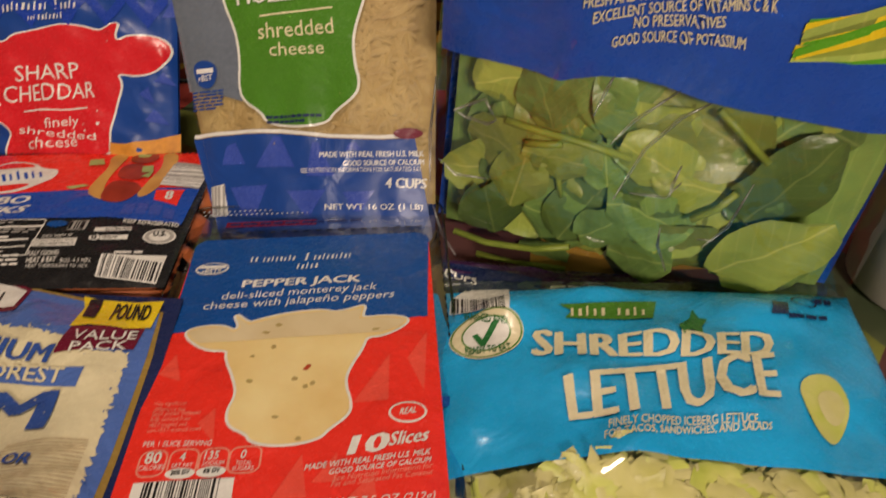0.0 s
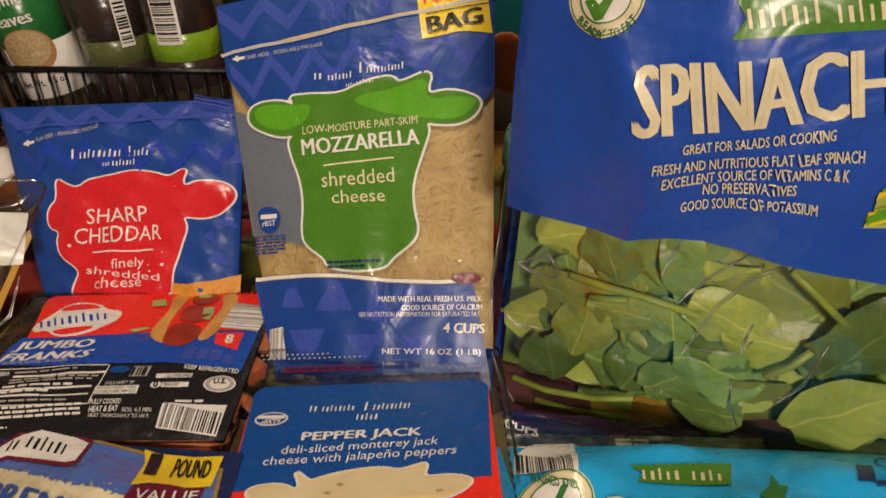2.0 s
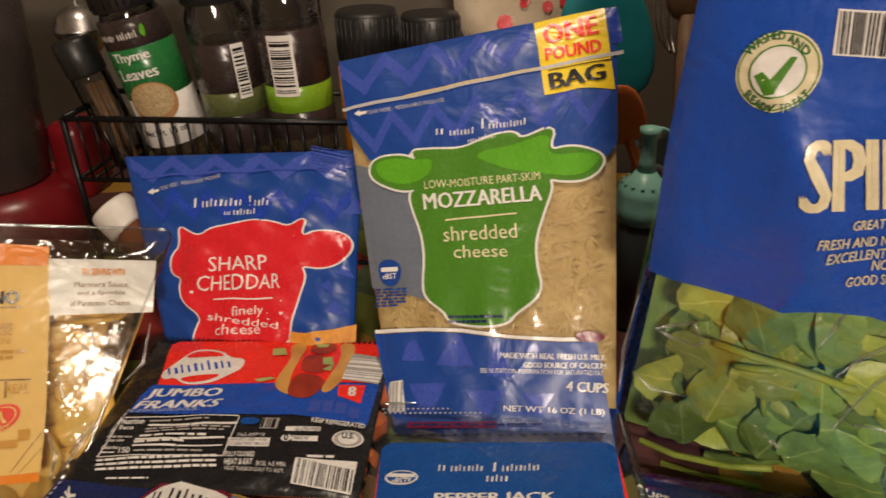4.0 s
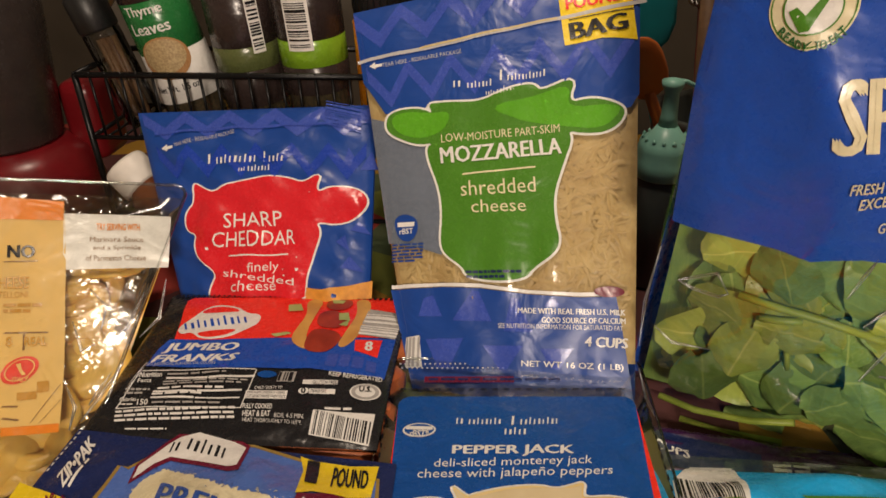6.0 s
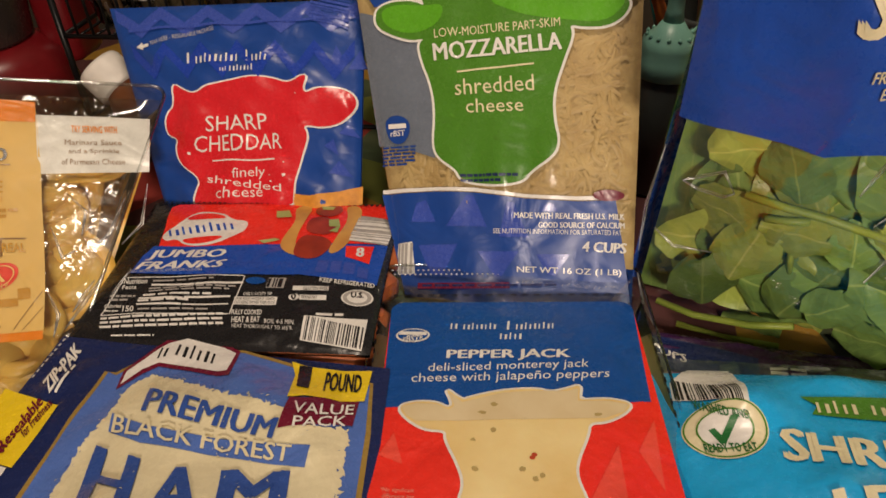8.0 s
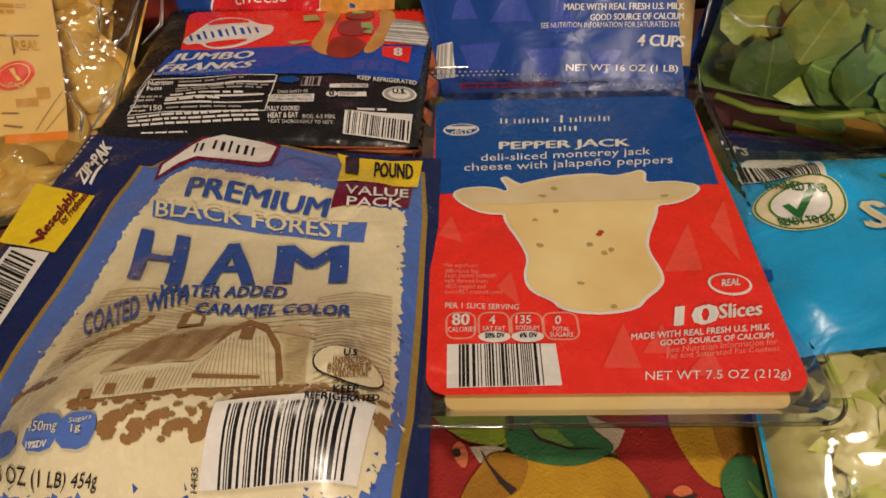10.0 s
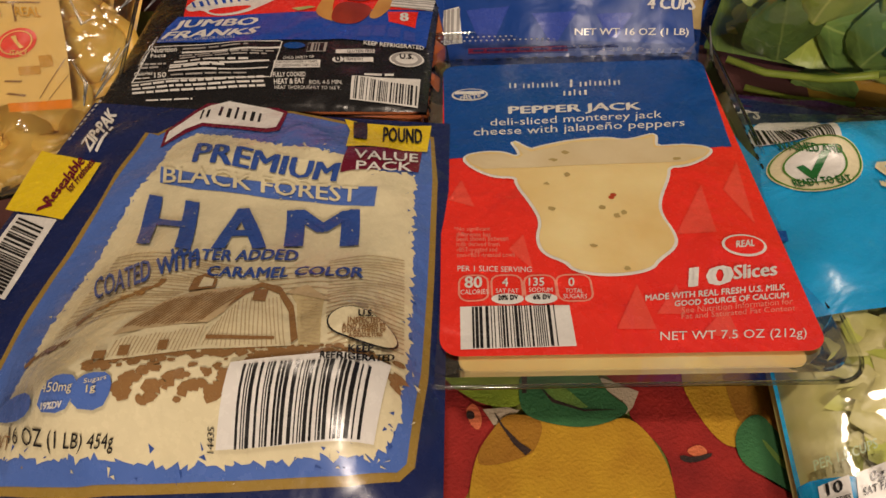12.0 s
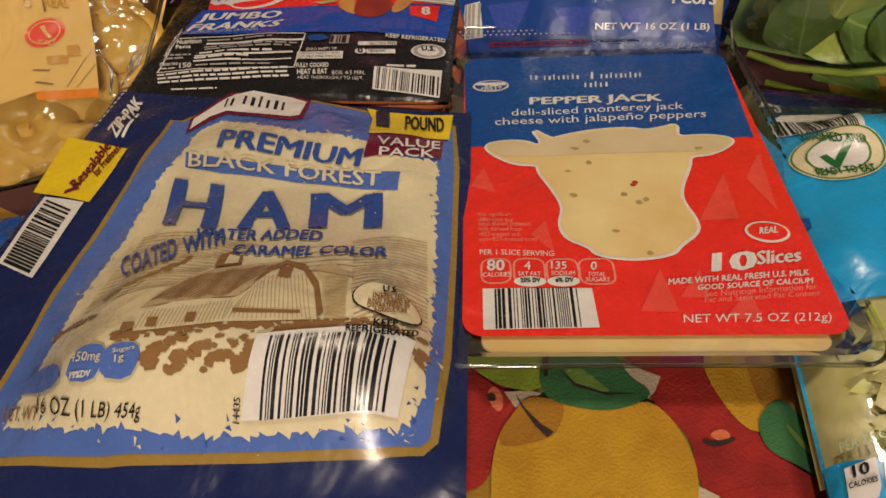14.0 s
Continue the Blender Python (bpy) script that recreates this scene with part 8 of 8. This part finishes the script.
for k in range(4):
    part("cinnamon_stick", tube_bm([(-0.008 + 0.005 * k, 0.003 * (-1) ** k, 0.004), (-0.007 + 0.005 * k, 0.002, 0.080)], 0.003, 8), WOOD, gr)
ball = thing("tea_ball", "round steel mesh tea ball hanging above the rack", "tea ball")
part("bowl", lathe_bm([(0.001, -0.024), (0.012, -0.021), (0.020, -0.012), (0.0235, 0.0), (0.0245, 0.001), (0.0235, 0.002), (0.020, 0.012), (0.012, 0.020), (0.001, 0.023)], Matrix.Translation((-0.462, 0.640, 0.232))), STEEL, ball)
part("chain", tube_bm([(-0.462, 0.640, 0.255), (-0.455, 0.66, 0.285), (-0.45, 0.70, 0.33)], 0.0016, 6), STEEL, ball)
part("handle", tube_bm([(-0.45, 0.70, 0.33), (-0.445, 0.82, 0.34), (-0.445, 0.915, 0.34)], 0.002, 6), STEEL, ball)

# toppled bottle with a white cap
tb = thing("pill_bottle", "amber bottle with a white cap lying on its side", "bottle")
mb = Matrix.Translation((-0.382, 0.552, 0.043)) @ Euler((radians(-10), radians(-45), 0)).to_matrix().to_4x4()
part("bottle", lathe_bm([(0.018, -0.02), (0.021, -0.015), (0.021, 0.030), (0.016, 0.037), (0.016, 0.042)], mb), AMBER, tb)
part("cap", lathe_bm([(0.0195, 0.038), (0.0205, 0.040), (0.0205, 0.062), (0.019, 0.065), (0.004, 0.066)], mb), CAPW, tb, "white ribbed cap")

# red and smoky machine at the end of the table
mc = thing("blender", "red kitchen blender with a smoky dark jug", "blender")
part("base", lathe_bm([(0.075, 0.002), (0.082, 0.006), (0.080, 0.03), (0.070, 0.070), (0.052, 0.085)], Matrix.Translation((-0.585, 0.625, 0))), REDPL, mc, "glossy red base")
part("jug", lathe_bm([(0.048, 0.085), (0.052, 0.09), (0.064, 0.20), (0.068, 0.26), (0.066, 0.262), (0.02, 0.262)], Matrix.Translation((-0.585, 0.625, 0))), SMOKE, mc, "smoky jug")
part("back_column", box_bm((-0.545, 0.655, 0.05), (-0.505, 0.71, 0.135), 0.012, 3), REDPL, mc)
part("dial", lathe_bm([(0.014, 0), (0.014, 0.006), (0.010, 0.009), (0.002, 0.009)], Matrix.Translation((-0.560, 0.553, 0.045)) @ Euler((radians(72), 0, 0)).to_matrix().to_4x4()), SILVER, mc)

# squeeze bottle with a teal pourer
ob_ = thing("oil_bottle", "smoky oil bottle with a teal pourer and loop", "bottle")
mo = Matrix.Translation((0.045, 0.548, 0))
part("bottle", lathe_bm([(0.019, 0.001), (0.0225, 0.004), (0.0225, 0.085), (0.019, 0.098), (0.019, 0.101)], mo), DARKBOT, ob_, "dark see-through body")
part("collar", lathe_bm([(0.0205, 0.099), (0.0218, 0.101), (0.0218, 0.112), (0.0205, 0.116), (0.0210, 0.121), (0.0195, 0.128), (0.012, 0.134), (0.008, 0.140)], mo), TEAL, ob_, "teal screw collar")
for k in range(14):
    a = 6.2832 * k / 14
    part("knob", lathe_bm([(0.0004, -0.002), (0.0017, 0), (0.0004, 0.002)], mo @ Matrix.Translation((0.0175 * math.cos(a), 0.0175 * math.sin(a), 0.1305)), 8), TEAL, ob_)
part("spout", lathe_bm([(0.008, 0.137), (0.0062, 0.148), (0.0055, 0.166), (0.0080, 0.171), (0.0085, 0.175), (0.002, 0.177)], mo), TEAL, ob_)
part("loop", tube_bm([(0.050 + 0.020 * math.sin(a), 0.548, 0.152 + 0.023 * math.cos(a)) for a in [3.1 * k / 12 for k in range(13)]], 0.0016, 8), TEAL, ob_)
# crock of utensils
ck = thing("utensil_crock", "dark brown crock holding kitchen tools", "crock")
part("crock", lathe_bm([(0.05, 0.001), (0.056, 0.006), (0.058, 0.11), (0.060, 0.115), (0.056, 0.116), (0.054, 0.11), (0.052, 0.012), (0.004, 0.010)], Matrix.Translation((0.110, 0.665, 0))), DARKBOT, ck)


def utensil(name, label, a, b, r, head, mat, mat2=None):
    """A tool that leans in the crock: handle from a to b, then a flat head."""
    t = thing(name, label, "utensil", "tools in the crock")
    part("handle", tube_bm([a, tuple((p + q) / 2 for p, q in zip(a, b)), b], [r, r * 0.9, r * 0.8], 8), mat2 or mat, t)
    if head:
        w, h, d = head
        bm = bmesh.new()
        bmesh.ops.create_uvsphere(bm, u_segments=18, v_segments=10, radius=1)
        di = (Vector(b) - Vector(a)).normalized()
        x = Vector((1, 0.1, 0)) - di * di.dot(Vector((1, 0.1, 0)))
        x.normalize()
        m = Matrix((x, di.cross(x), di)).transposed().to_4x4()
        m.translation = Vector(b) + di * h * 0.8
        for v in bm.verts:
            k = (abs(v.co.x) ** 2.6 + abs(v.co.z) ** 2.6) ** (1 / 2.6)
            q = math.hypot(v.co.x, v.co.z)
            f = q / k if k > 1e-6 else 1
            v.co = m @ Vector((v.co.x * f * w, v.co.y * d, v.co.z * f * h))
        part("head", bm, mat, t)
    return t


utensil("serving_spoon", "orange silicone spoon standing in the crock", (0.095, 0.65, 0.013), (0.036, 0.600, 0.150), 0.006, (0.020, 0.030, 0.004), ORSIL)
utensil("turner", "large teal silicone turner standing in the crock", (0.085, 0.68, 0.013), (0.035, 0.675, 0.170), 0.006, (0.040, 0.058, 0.004), TEALB)
utensil("spatula", "pale mint spatula leaning in the crock", (0.085, 0.625, 0.013), (0.118, 0.640, 0.185), 0.009, (0.014, 0.05, 0.005), MINT)
utensil("wooden_spoon", "brown wooden spoon leaning in the crock", (0.100, 0.655, 0.013), (0.085, 0.665, 0.24), 0.009, (0.02, 0.03, 0.006), WOOD)
utensil("rolling_stick", "brown wooden stick leaning in the crock", (0.115, 0.66, 0.013), (0.125, 0.655, 0.27), 0.011, None, WOOD)
wk = thing("whisk", "steel wire whisk with a red handle end", "utensil", "tools in the crock")
for k in range(7):
    a = math.pi * k / 7
    part("wire", tube_bm([(0.085 + 0.024 * math.cos(a) * math.sin(q), 0.690 + 0.024 * math.sin(a) * math.sin(q), 0.255 - 0.055 * math.cos(q)) for q in [6.2832 * j / 18 for j in range(19)]], 0.0010, 5), STEEL, wk)
part("handle", tube_bm([(0.105, 0.68, 0.013), (0.090, 0.688, 0.205)], 0.007, 8), REDPL, wk)
# patterned plate leaning at the wall
plate = thing("patterned_plate", "cream plate with red flowers leaning on the wall", "plate")
mp = Matrix.Translation((-0.045, 0.80, 0.24)) @ Euler((radians(80), 0, 0)).to_matrix().to_4x4()
part("dish", lathe_bm([(0.002, 0.0), (0.055, 0.001), (0.085, 0.010), (0.086, 0.012), (0.055, 0.004), (0.002, 0.003)], mp, 40), LINEN, plate)
rs = random.Random(5)
for k in range(14):
    a, r = rs.uniform(0, 6.28), rs.uniform(0.01, 0.055)
    bm = bmesh.new()
    bmesh.ops.create_circle(bm, cap_ends=True, segments=7, radius=rs.uniform(0.005, 0.010))
    for v in bm.verts:
        v.co = mp @ (v.co + Vector((r * math.cos(a), r * math.sin(a), 0.0055)))
    part("flower_print", bm, REDCH, plate)
stand = thing("plate_stand", "dark wooden stand under the plate", "stand")
part("foot", box_bm((-0.10, 0.77, 0.002), (0.01, 0.83, 0.145), 0.004), WOOD, stand)
# pale tub at the far end
tub = thing("plastic_tub", "milky plastic tub with grey small print", "tub")
part("body", lathe_bm([(0.045, 0.002), (0.050, 0.006), (0.062, 0.17), (0.064, 0.175), (0.057, 0.175)], Matrix.Translation((0.342, 0.345, 0)), 36), MILKY, tub)
part("lid", lathe_bm([(0.064, 0.173), (0.066, 0.175), (0.066, 0.185), (0.061, 0.188), (0.004, 0.188)], Matrix.Translation((0.342, 0.345, 0)), 36), CAPW, tub)
# ceiling lamp over the table, and an invented fixture for the fill light
for name, at, r in (("ceiling_lamp", (-0.12, 0.34, 1.44), 0.10), ("fill_lamp", (0.30, -1.30, 0.88), 0.19)):
    lampo = thing(name, "unseen round ceiling lamp with a metal rim", "lamp")
    part("rim", lathe_bm([(r * 0.95, 0.0), (r, 0.002), (r, 0.03), (r * 0.4, 0.06), (r * 0.1, 0.09), (r * 0.1, 1.602 - at[2])], Matrix.Translation(at)), STEEL, lampo)
